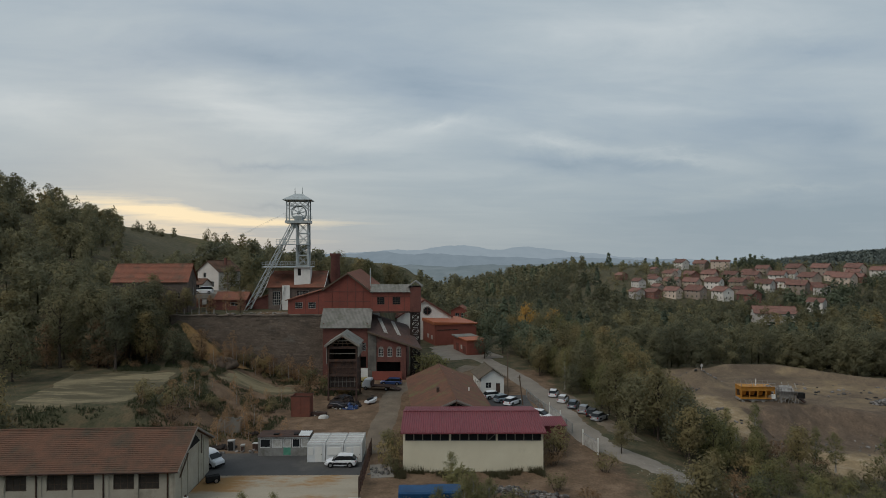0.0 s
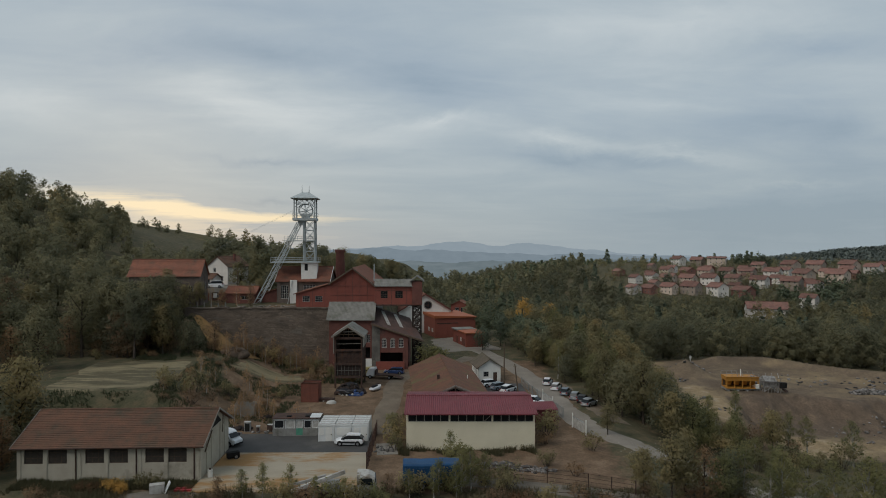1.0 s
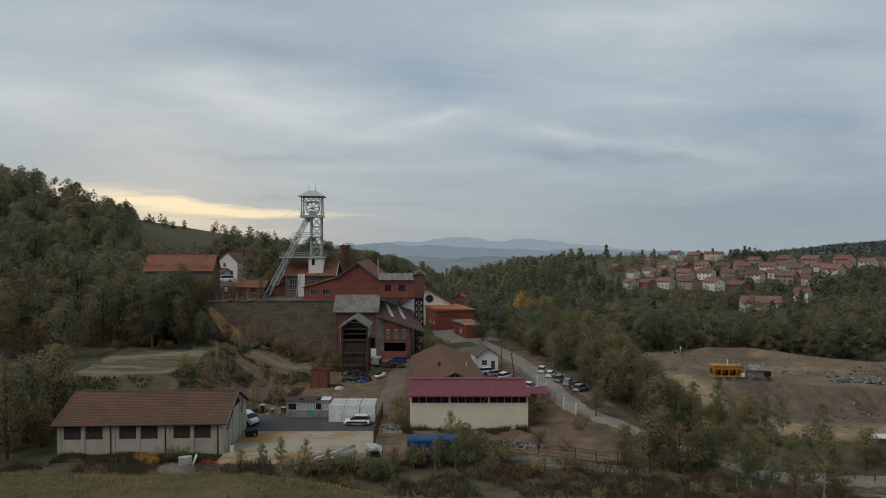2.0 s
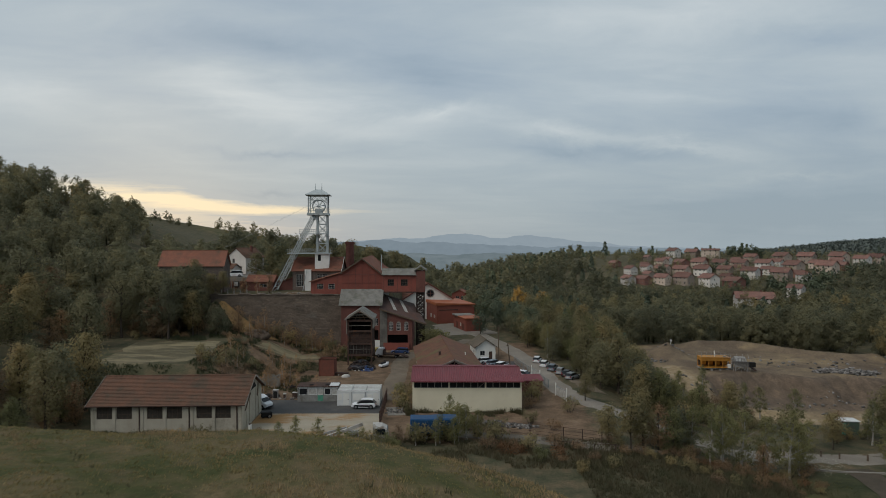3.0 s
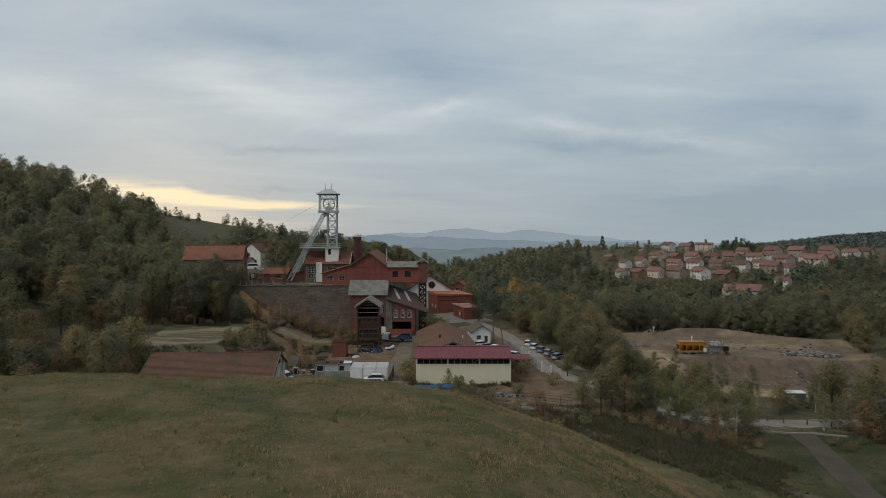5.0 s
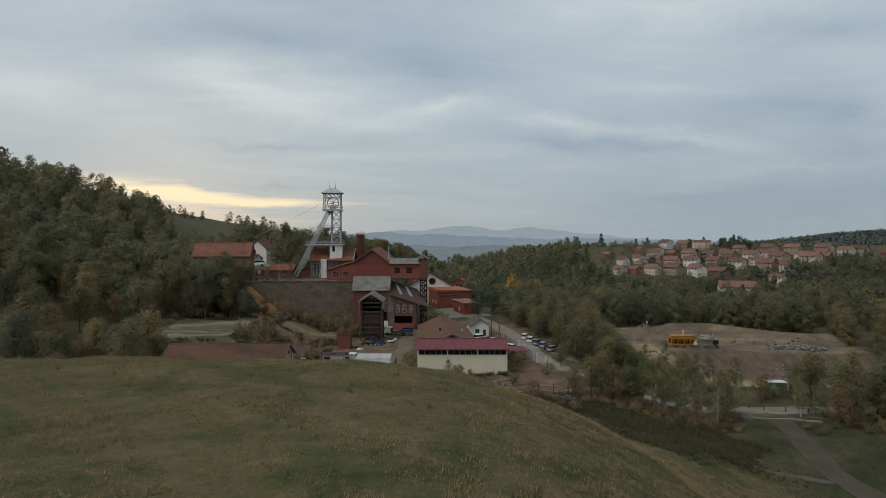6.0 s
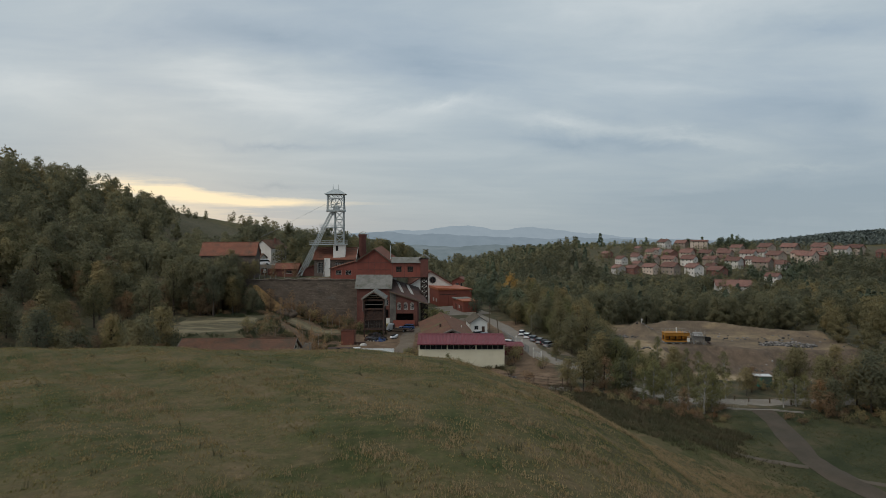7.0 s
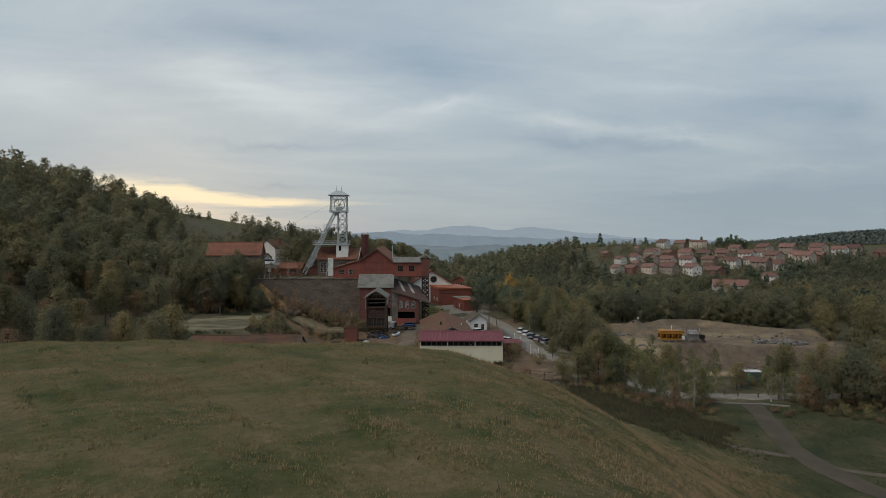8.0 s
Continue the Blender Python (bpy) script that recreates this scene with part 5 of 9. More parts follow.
    peak = [bm.verts.new((x, 0, e0 + 1.75)) for x in (-2.0, -0.2)]
    bm.faces.new(ring[::-1])
    for i in range(4):
        bm.faces.new((ring[i], ring[(i + 1) % 4], ring2[(i + 1) % 4], ring2[i]))
    bm.faces.new((ring2[0], ring2[1], peak[1], peak[0])), bm.faces.new((ring2[1], ring2[2], peak[1]))
    bm.faces.new((ring2[2], ring2[3], peak[0], peak[1])), bm.faces.new((ring2[3], ring2[0], peak[0]))
    part("roof", bm, M_STEEL, s, "hipped pale grey sheet roof")
    for x in (-2.0, -0.2):
        part("finial", shape(tube, (x, 0, e0 + 1.6), (x, 0, e0 + 3.5), 0.13, 0.03, 6), M_STEEL, s)
    # winding wheels
    for y in (-0.9, 0.9):
        bm = bmesh.new()
        cx, cz, R, n = -1.0, ch + 1.95, 1.75, 28
        for i in range(n):
            a, b = 2 * math.pi * i / n, 2 * math.pi * (i + 1) / n
            beam(bm, (cx + R * math.cos(a), y, cz + R * math.sin(a)), (cx + R * math.cos(b), y, cz + R * math.sin(b)), 0.22, 0.16)
        for i in range(8):
            a = math.pi * i / 4 + 0.2
            beam(bm, (cx, y, cz), (cx + R * math.cos(a), y, cz + R * math.sin(a)), 0.1)
        tube(bm, (cx, y - 0.3, cz), (cx, y + 0.3, cz), 0.25, 0.25, 10)
        part("winding_wheel", bm, M_STEEL, s)
    part("wheel_bearing", shape(box, -1.95, -1.6, ch, -0.05, 1.6, ch + 1.1), M_STEEL, s)
    part("shaft_cover", shape(box, -1.95, -2.0, 6.0, 1.95, 2.0, 10.3), M_WHITE, s, "white cover box over the shaft mouth")
    part("cover_slot", shape(box, -1.1, -2.03, 8.3, -0.3, -1.97, 10.0), M_DARK, s)
    for y in (-0.9, 0.9):
        part("winding_rope", shape(tube, (-1.2, y, ch + 3.5), (-27, y * 1.5, 12.0), 0.016, 0.016, 5), M_STEEL, s)


build_headframe()


def join(bits):
    vs, fs, k = [], [], 0
    for v, f in bits:
        vs.append(v), fs.append(f + k)
        k += len(v)
    return np.concatenate(vs), np.concatenate(fs)


def stones(name, n, spots, lo, hi, seed, material, label, flatten=0.7, category="rubble"):
    """A heap or scatter of broken angular pieces, joined."""
    rng = np.random.default_rng(seed)
    base = np.array([(x, y, z) for x in (-1, 1) for y in (-1, 1) for z in (-1, 1)], float) * 0.5
    quad = np.array([(0, 1, 3, 2), (4, 6, 7, 5), (0, 4, 5, 1), (2, 3, 7, 6), (0, 2, 6, 4), (1, 5, 7, 3)])
    bits = []
    for _ in range(n):
        cx, cy, rx, ry, top = spots[rng.integers(len(spots))]
        a, k = rng.uniform(0, 2 * np.pi), rng.uniform(0, 1) ** 0.6
        x, y = cx + rx * k * math.cos(a), cy + ry * k * math.sin(a)
        z = ground_z(x, y) + top * (1 - k) * rng.uniform(0.3, 1)
        s = rng.uniform(lo, hi) * np.array([1.0, rng.uniform(0.5, 1), rng.uniform(0.3, 0.7)])
        v = (base + rng.uniform(-0.14, 0.14, base.shape)) * s
        e = np.array(Euler(rng.uniform(-0.6, 0.6, 3) + np.array([0, 0, rng.uniform(0, 6)])).to_matrix())
        bits.append((v @ e.T + (x, y, z + s[2] * 0.2), quad))
    v, f = join(bits)
    tagged(new(name, from_arrays(name, v, f, material)), label, category, kind="stuff")


# ---- buildings on the terrace and behind ----
def simple_house(name, m, w, d, e, r, wall_m, roof_m, label, axis="x", wins=(), group="", step=0.6, chimney=True, base=-1.5, over=0.4, category="house"):
    """A rendered house: four walls, tiled roof, framed windows at (side, along, sill, width, height)."""
    s = thing(name, m, label, category, group)
    side = {k: [] for k in "fblr"}
    for k, u, z, ww, hh in wins:
        side[k].append((u - ww / 2, u + ww / 2, z, z + hh))
    bm = bmesh.new()
    wall(bm, -w, w, 0, 0.3, base, e, side["f"])
    wall(bm, -w, w, d - 0.3, d, base, e, side["b"])
    wall_y(bm, 0.3, d - 0.3, -w, -w + 0.3, base, e, side["l"])
    wall_y(bm, 0.3, d - 0.3, w - 0.3, w, base, e, side["r"])
    if axis == "x":
        for x in (-w, w - 0.3):
            prism_x(bm, [(0, e), (d, e), (d / 2, r - 0.12)], x, x + 0.3)
    else:
        for y in (0, d - 0.3):
            prism(bm, [(-w, e), (w, e), (0, r - 0.12)], y, y + 0.3)
    part("wall", bm, wall_m, s)
    part("inner_floor", shape(box, -w + 0.3, 0.3, 0.02, w - 0.3, d - 0.3, 0.1), M_DARK, s)
    for k, u, z, ww, hh in wins:
        at, turn = {"f": ((u, 0.1, z), 0), "b": ((u, d - 0.1, z), 180), "l": ((-w + 0.1, u, z), -90), "r": ((w - 0.1, u, z), 90)}[k]
        window(s, at, ww, hh, 2, 2 if hh > 1 else 1, turn, bar=0.08)
    gable_roof(s, -w, w, 0, d, e, r, roof_m, over=over, axis=axis, step=step)
    if chimney:
        part("chimney", shape(box, w * 0.35, d * 0.55, e, w * 0.35 + 0.6, d * 0.55 + 0.6, r + 0.7), M_DARKRED, s)
    return s


simple_house("workshop", pose(-65.3, 152, 14.2, 0, 0, 5), 8.3, 8.0, 7.3, 11.0, M_STONE_LIGHT, M_TILE_RED, "stone mine workshop with a long orange tiled roof",
             wins=[("r", 2.0, 1.0, 0.9, 2.2), ("r", 5.5, 3.6, 0.9, 1.6), ("f", 6.2, 3.0, 1.0, 1.6)], chimney=False, step=0.4, category="building")
simple_house("white_house", pose(-63.6, 186, 17.0, 0, 0, -24), 3.8, 9, 5.6, 8.4, M_HOUSE_PALE, M_TILE, "pale rendered house with a brown tiled roof", axis="y",
             wins=[("f", -1.2, 3.6, 1.0, 1.4), ("f", 1.6, 1.0, 1.1, 1.6), ("r", 3, 3.4, 1.0, 1.3)])
simple_house("brick_shed", pose(-48.6, 158, 14.0, 0, 0, -3), 3.7, 5.0, 2.8, 4.2, M_DARKRED, M_TILE_RED, "low brick shed with an orange tiled roof",
             wins=[("f", 1.0, 1.0, 2.2, 0.9)], chimney=False, step=0.4)
simple_house("annex", pose(-64.6, 177, 17.1, 0, 0, -10), 2.6, 5, 2.3, 3.5, M_HOUSE_PALE, M_TILE, "pale garage annex with an open front",
             wins=[("f", -1.5, 0.2, 1.4, 2.0), ("f", 1.2, 0.2, 1.4, 2.0)], chimney=False, step=0.4)
simple_house("red_gatehouse", pose(10.2, 238, -1.0, 0, 0, -12), 3.2, 6, 7.2, 8.8, M_BRICKRED, M_TILE_RED, "red and white gatehouse with a tiled roof", axis="y",
             wins=[("f", -0.9, 4.4, 1.5, 1.8), ("f", 1.3, 4.4, 1.5, 1.8)], chimney=False)


def build_upper_yard():
    """The raised yard behind the workshop, held by a low stained wall."""
    slab("upper_yard", -75, -51.5, 166.6, 205, M_CONCRETE, "pale dusty raised yard behind the workshop", level=17.1)
    w = thing("wall_upper_yard", pose(-63, 166.2, 13.6), "stained concrete retaining wall of the raised yard", "wall", kind="structure")
    part("core", shape(box, -12, 0.0, -0.4, 11.5, 0.45, 3.6), M_DARKRED, w, "dull brick wall face")
    part("band", shape(box, -12, -0.06, 2.5, 11.5, 0.0, 3.7), M_CONCRETE, w, "pale concrete top band")
    for k in range(5):
        part("wall_post", shape(box, 1.6 + 2.2 * k, -0.16, -0.4, 1.9 + 2.2 * k, -0.06, 3.75), M_CONCRETE, w)
    b = thing("notice_board", pose(-57.6, 165.9, 14.3), "small pale framed notice board on a wall", "sign")
    part("frame", shape(box, -0.75, 0.0, 0.2, 0.75, 0.1, 1.9), M_DARK, b)
    part("sheet", shape(box, -0.55, -0.03, 0.4, 0.55, 0.0, 1.7), M_FRAME, b, "pale paper sheet")
    for k in range(6):
        p = thing("concrete_bollard", pose(-58.5 + 1.7 * k, 150.4, 14.0), "short pale concrete post on the terrace's edge", "post", "posts on the terrace")
        part("stub", shape(tube, (0, 0, -0.2), (0, 0, 1.0), 0.16, 0.13, 8), M_CONCRETE, p)


build_upper_yard()
stones("terrace_rubble", 150, [(-54, 149.4, 5, 0.8, 0.2), (-44, 149.4, 6, 0.7, 0.2), (-35, 150.2, 5, 0.8, 0.15)], 0.15, 0.6, 95, M_CONCRETE, "grey rubble along the terrace's edge")


def build_museum_hall():
    """White gabled hall with the round window."""
    s = thing("white_hall", pose(-2.3, 206, -0.5, 0, 0, 10), "white gabled hall with a round window", "building")
    w, d, e, r = 8.6, 26, 8.0, 13.2
    part("gable_wall", shape(prism, [(-w, -1), (w, -1), (w, e), (0, r), (-w, e)], 0, 0.4), M_WHITE, s)
    for x in (-w, w - 0.4):
        part("side_wall", shape(box, x, 0.4, -1, x + 0.4, d, e), M_WHITE, s)
    gable_roof(s, -w, w, 0, d, e, r + 0.1, M_TILE_RED, over=0.6, axis="y", step=0.5)
    for sx in (-1, 1):
        part("verge_board", shape(beam, (sx * (w + 0.5), -0.7, e - 0.4), (0, -0.7, r + 0.0), 0.08, 0.45), M_DARKRED, s)
    bm = bmesh.new()
    tube(bm, (0.9, -0.12, 9.6), (0.9, 0.02, 9.6), 1.45, 1.45, 24)
    rw = part("round_window", bm, M_CONCRETE, s)
    part("pane", shape(tube, (0.9, -0.16, 9.6), (0.9, -0.13, 9.6), 1.15, 1.15, 24), M_GLASS, rw)
    part("glazing_bar", shape(beam, (-0.25, -0.2, 9.6), (2.05, -0.2, 9.6), 0.08), M_DARKRED, rw)
    part("glazing_bar", shape(beam, (0.9, -0.2, 8.45), (0.9, -0.2, 10.75), 0.08), M_DARKRED, rw)


build_museum_hall()


def build_orange_sheds():
    s = thing("orange_shed", pose(0.9, 193.5, -0.2, 0, 0, 16), "rust red sheet-clad shed with an orange roof", "building")
    w, d, e = 13.2, 19, 6.3
    part("body", shape(box, 0, 0, -0.5, w, d, e), M_ORANGE_WALL, s)
    part("roof", shape(prism, [(-0.4, e + 0.02), (w + 0.4, e + 0.02), (w + 0.4, e + 0.25), (-0.4, e + 0.9)], -0.4, d + 0.4), M_ORANGE_ROOF, s)
    for x in (0.9, 3.9):
        part("sliding_door", shape(box, x, -0.12, -0.3, x + 2.9, -0.02, 4.6), M_ORANGE_WALL, s)
    part("door_rail", shape(box, 0.6, -0.2, 4.6, 7.4, -0.02, 4.85), M_RUST, s)
    for y in (2.2, 6.2):
        part("side_panel", shape(box, -0.06, y, 1.7, 0.0, y + 1.7, 2.9), M_FRAME, s, "white notice panel")
    n = thing("orange_annex", pose(9.6, 175.5, -0.1, 0, 0, 16), "low rust red annex with an orange roof", "building")
    part("body", shape(box, 0, 0, -0.5, 5.2, 12, 3.9), M_ORANGE_WALL, n)
    part("roof", shape(box, -0.3, -0.3, 3.92, 5.5, 12.3, 4.2), M_ORANGE_ROOF, n)
    part("roof_edge", shape(box, -0.45, 7.0, 3.95, 5.6, 12.4, 4.3), M_SLATE, n)
    for y in (1.2, 4.2, 7.2):
        part("side_panel", shape(box, -0.06, y, 1.2 if y == 4.2 else 0.3, 0.0, y + (1.2 if y == 4.2 else 2.3), 2.3), M_FRAME if y == 4.2 else M_DARKRED, n)
    part("front_panel", shape(box, 0.6, -0.08, 0.2, 4.6, 0.0, 3.0), M_BRICKRED, n)


build_orange_sheds()


# ---- trees ----
RNG = np.random.default_rng(11)


def ring_tube(p, q, r0, r1, n, tri=False):
    d = (q - p) / (np.linalg.norm(q - p) + 1e-9)
    ref = np.array([0, 0, 1.0]) if abs(d[2]) < 0.9 else np.array([1.0, 0, 0])
    s = np.cross(d, ref)
    s /= np.linalg.norm(s)
    u = np.cross(s, d)
    a = np.arange(n) * 2 * np.pi / n
    circle = np.cos(a)[:, None] * s + np.sin(a)[:, None] * u
    v = np.concatenate([p + r0 * circle, q + r1 * circle])
    i = np.arange(n)
    if tri:
        return v, np.concatenate([np.stack([i, (i + 1) % n, (i + 1) % n + n], -1), np.stack([i, (i + 1) % n + n, i + n], -1)])
    return v, np.stack([i, (i + 1) % n, (i + 1) % n + n, i + n], -1)


def cards(rng, centres, size, out, middle, aspect=0.8):
    """Small leaf sprays, one triangle each; they face outwards from their clump and crown, softly shaded as one mass."""
    n = len(centres)
    away = centres - middle
    away = away / (np.linalg.norm(away, axis=1, keepdims=True) + 1e-6)
    soft = out * 0.60 + away * 0.75 + (0, 0, 0.30) + rng.normal(size=(n, 3)) * 0.16
    soft /= np.linalg.norm(soft, axis=1, keepdims=True)
    nrm = soft + rng.normal(size=(n, 3)) * 0.42
    nrm /= np.linalg.norm(nrm, axis=1, keepdims=True)
    nrm *= np.where(np.sum(nrm * soft, axis=1, keepdims=True) < 0, -1, 1)
    a = np.cross(nrm, rng.normal(size=(n, 3)))
    a /= np.linalg.norm(a, axis=1, keepdims=True)
    b = np.cross(nrm, a)
    s = size * rng.uniform(0.6, 1.4, (n, 1))
    a, b = a * s, b * s * aspect
    v = np.stack([centres - a * 0.5 - b * 0.4, centres + a * 0.5 - b * 0.4, centres + b * 0.6 + a * rng.uniform(-0.3, 0.3, (n, 1))], 1).reshape(-1, 3)
    return v, np.arange(3 * n).reshape(n, 3), np.repeat(soft, 3, 0)


def join_leaves(bits):
    """The same for pieces that bring their shading normals."""
    v, f = join([bit[:2] for bit in bits])
    return v, f, np.concatenate([bit[2] for bit in bits])


def broadleaf(seed, h=10.0, spread=3.2, leaves=1500, leaf=0.42, bare=0.28, blobs=16, lean=0.0, sides=6, limbs=True):
    """Trunk and limbs, and a crown of leaf sprays gathered in uneven clumps at the limbs' ends."""
    rng = np.random.default_rng(seed)
    wood = []
    tip = np.array([lean, 0, h * 0.72])
    knots = [np.zeros(3), np.array([lean * 0.3 + rng.normal() * 0.1, rng.normal() * 0.1, h * 0.3]), tip]
    r = h * 0.017
    for i in range(2):
        wood.append(ring_tube(knots[i], knots[i + 1], r * (1 - 0.4 * i) * (1.25 if i == 0 else 1), r * (0.75 - 0.45 * i), sides))
    centres, sizes = [], []
    for i in range(blobs):
        f = (i + 0.5) / blobs
        z = h * (bare + (0.96 - bare) * f)
        width = spread * (0.45 + 0.75 * math.sin(math.pi * min(1, f * 0.92 + 0.12)) ** 0.8) * (0.55 if f > 0.85 else 1.0)
        a = i * 2.4 + rng.uniform(-0.5, 0.5)
        rad = width * rng.uniform(0.2, 0.76)
        centres.append(np.array([lean * f + rad * math.cos(a), rad * math.sin(a), z]))
        sizes.append(spread * rng.uniform(0.30, 0.54))
    for c in centres if limbs else ():
        z = min(c[2] * 0.72, h * 0.68)
        start = knots[1] + (tip - knots[1]) * np.clip((z - h * 0.3) / (h * 0.42), 0, 1)
        wood.append(ring_tube(start, c, r * 0.35, r * 0.1, 4))
    w = np.array(sizes) ** 2
    pick = rng.choice(len(centres), leaves, p=w / w.sum())
    d = rng.normal(size=(leaves, 3))
    d /= np.linalg.norm(d, axis=1, keepdims=True)
    d[:, 2] *= 0.75
    place = np.array(centres)[pick] + d * (np.array(sizes)[pick] * rng.uniform(0.12, 1.22, leaves) ** 0.75)[:, None]
    v, f = join(wood)
    # limbs grow out of the trunk: each shares a hidden web with it
    base = [2 * sides] + [4 * sides + 8 * k for k in range(len(wood) - 2)]
    web = np.array([(sides, sides + 1, b, b + 1) for b in base])
    return (v, np.concatenate([f, web])), cards(rng, place, leaf, d, np.array([lean * 0.5, 0, h * (bare + 0.3)]), 0.58)


def conifer(seed, h=12.0, spread=2.4, leaves=1700, leaf=0.5):
    rng = np.random.default_rng(seed)
    wood = [ring_tube(np.zeros(3), np.array([0, 0, h]), h * 0.016, 0.02, 6)]
    f = rng.uniform(0, 1, leaves) ** 0.75
    tier = np.floor(f * 13) / 13
    z = h * (0.1 + 0.9 * tier)
    width = spread * (1 - tier) ** 0.85 + 0.15
    a = rng.uniform(0, 2 * np.pi, leaves)
    k = 0.55 + 0.45 * np.sin(a * 3 + tier * 40)
    rad = width * (0.3 + 0.7 * rng.uniform(0, 1, leaves) ** 0.5) * (0.65 + 0.35 * k)
    place = np.stack([rad * np.cos(a), rad * np.sin(a), z + h * 0.05 - rad * 0.28 + rng.normal(size=leaves) * 0.12], -1)
    for i in range(16):
        t = i / 16
        b = i * 2.4
        end = np.array([math.cos(b), math.sin(b), 0]) * spread * (1 - t) * 0.8
        wood.append(ring_tube(np.array([0, 0, h * (0.12 + 0.86 * t)]), end + np.array([0, 0, h * (0.08 + 0.86 * t)]), 0.04, 0.015, 3 + 1))
    out = place - np.array([0, 0, 1.0]) * (place[:, 2:] + 0.6)
    return join(wood), cards(rng, place, leaf, out / (np.linalg.norm(out, axis=1, keepdims=True) + 1e-6), np.array([0, 0, h * 0.4]), 0.6)


def bush(seed, h=2.2, spread=1.5, leaves=560, leaf=0.23):
    rng = np.random.default_rng(seed)
    wood, centres = [], []
    for i in range(9):
        a, rad = i * 2.4, spread * rng.uniform(0.2, 0.75)
        c = np.array([rad * math.cos(a), rad * math.sin(a), h * rng.uniform(0.35, 0.85)])
        centres.append(c)
        wood.append(ring_tube(c * np.array([0.25, 0.25, 0.0]), c, 0.035, 0.012, 4))
    pick = rng.integers(0, 9, leaves)
    d = rng.normal(size=(leaves, 3))
    d /= np.linalg.norm(d, axis=1, keepdims=True)
    place = np.array(centres)[pick] + d * spread * 0.42 * rng.uniform(0.3, 1.1, (leaves, 1))
    place[:, 2] = np.abs(place[:, 2]) + 0.05
    return join(wood), cards(rng, place, leaf, d, np.array([0, 0, h * 0.25]), 0.5)


def tree_thing(name, data, bark, leaves, m, label, category="tree", group=""):
    (wv, wf), (lv, lf, ln) = data
    s = thing(name, m, label, category, group)
    for nm, v, f, ma, nr in (("trunk", wv, wf, bark, None), ("crown", lv, lf, leaves, ln)):
        me = from_arrays(nm, v, f, ma, normals=nr)
        ob = new(nm, me)
        ob.parent = s
    return s


M_LEAF_STRAW = leaf_mat("straw_foliage", [(0.22, (0.198, 0.126, 0.070)), (0.55, (0.278, 0.173, 0.088)), (0.88, (0.408, 0.224, 0.096))])
KINDS = {}


def kind(key, data, bark, leaves, label, category="tree", group="", name="tree"):
    KINDS[key] = (data, bark, leaves, label, category, group, name)


kind("oak_a", broadleaf(1, 10, 3.4, 2300, 0.39, blobs=26), M_BARK, M_LEAF, "broad leafy tree turning olive and brown in autumn", group="wood beside the mine")
kind("oak_b", broadleaf(2, 11, 3.0, 2300, 0.39, bare=0.22, blobs=26), M_BARK, M_LEAF, "broad leafy tree turning olive and brown in autumn", group="wood beside the mine")
kind("oak_c", broadleaf(3, 9, 3.6, 2300, 0.40, bare=0.15, blobs=28), M_BARK, M_LEAF_DARK, "dark green broad-crowned tree on the slope", group="wood beside the mine")
kind("tall", broadleaf(4, 14, 3.4, 3000, 0.39, bare=0.32, blobs=28), M_BARK, M_LEAF_DARK, "tall dark tree with a bare lower trunk", group="wood beside the mine")
kind("birch_a", broadleaf(5, 9, 1.9, 2300, 0.23, bare=0.2, blobs=22, lean=0.3), M_BIRCH, M_LEAF_LIGHT, "slender birch with thin yellow-green leaves", group="roadside birches", name="birch")
kind("birch_b", broadleaf(6, 8, 2.1, 2000, 0.23, bare=0.12, blobs=22, lean=-0.4), M_BIRCH, M_LEAF_LIGHT, "slender birch with thin yellow-green leaves", group="roadside birches", name="birch")
kind("brown", broadleaf(7, 8, 2.5, 1500, 0.30, bare=0.1, blobs=22), M_BARK, M_LEAF_BROWN, "half-bare tree with brown autumn leaves", group="wood beside the mine")
kind("scrub", broadleaf(17, 6.0, 1.55, 760, 0.17, bare=0.06, blobs=20, lean=0.3, limbs=False), M_BIRCH, M_LEAF_STRAW, "thin brown sapling in the scrub", group="scrub saplings", name="sapling")
kind("light", broadleaf(8, 9, 2.9, 2500, 0.32, bare=0.12, blobs=26), M_BARK, M_LEAF_LIGHT, "light green leafy tree by the fence", group="roadside trees")
kind("yellow", broadleaf(9, 8, 2.4, 1300, 0.36, bare=0.2, blobs=12), M_BARK, M_LEAF_YELLOW, "tree in bright yellow autumn leaf", group="wood beside the mine")
kind("fir", conifer(10), M_BARK, M_NEEDLE, "dark pointed fir tree", group="firs", name="fir_tree")
kind("cedar", broadleaf(12, 11, 4.4, 2400, 0.48, bare=0.18, blobs=22), M_BARK, M_NEEDLE, "dark spreading cedar behind the sheds", name="cedar_tree")
kind("bush_a", bush(13), M_BARK, M_LEAF, "low leafy green bush", "bush", "bushes", "bush")
kind("bush_b", bush(14, 1.8, 1.6, 500, 0.21), M_BARK, M_LEAF_BROWN, "low brown autumn bush", "bush", "bushes", "bush")
kind("bush_c", bush(15, 2.0, 1.3, 500, 0.21), M_BARK, M_LEAF_LIGHT, "low bush with yellow-green leaves", "bush", "bushes", "bush")
FIRST = {}


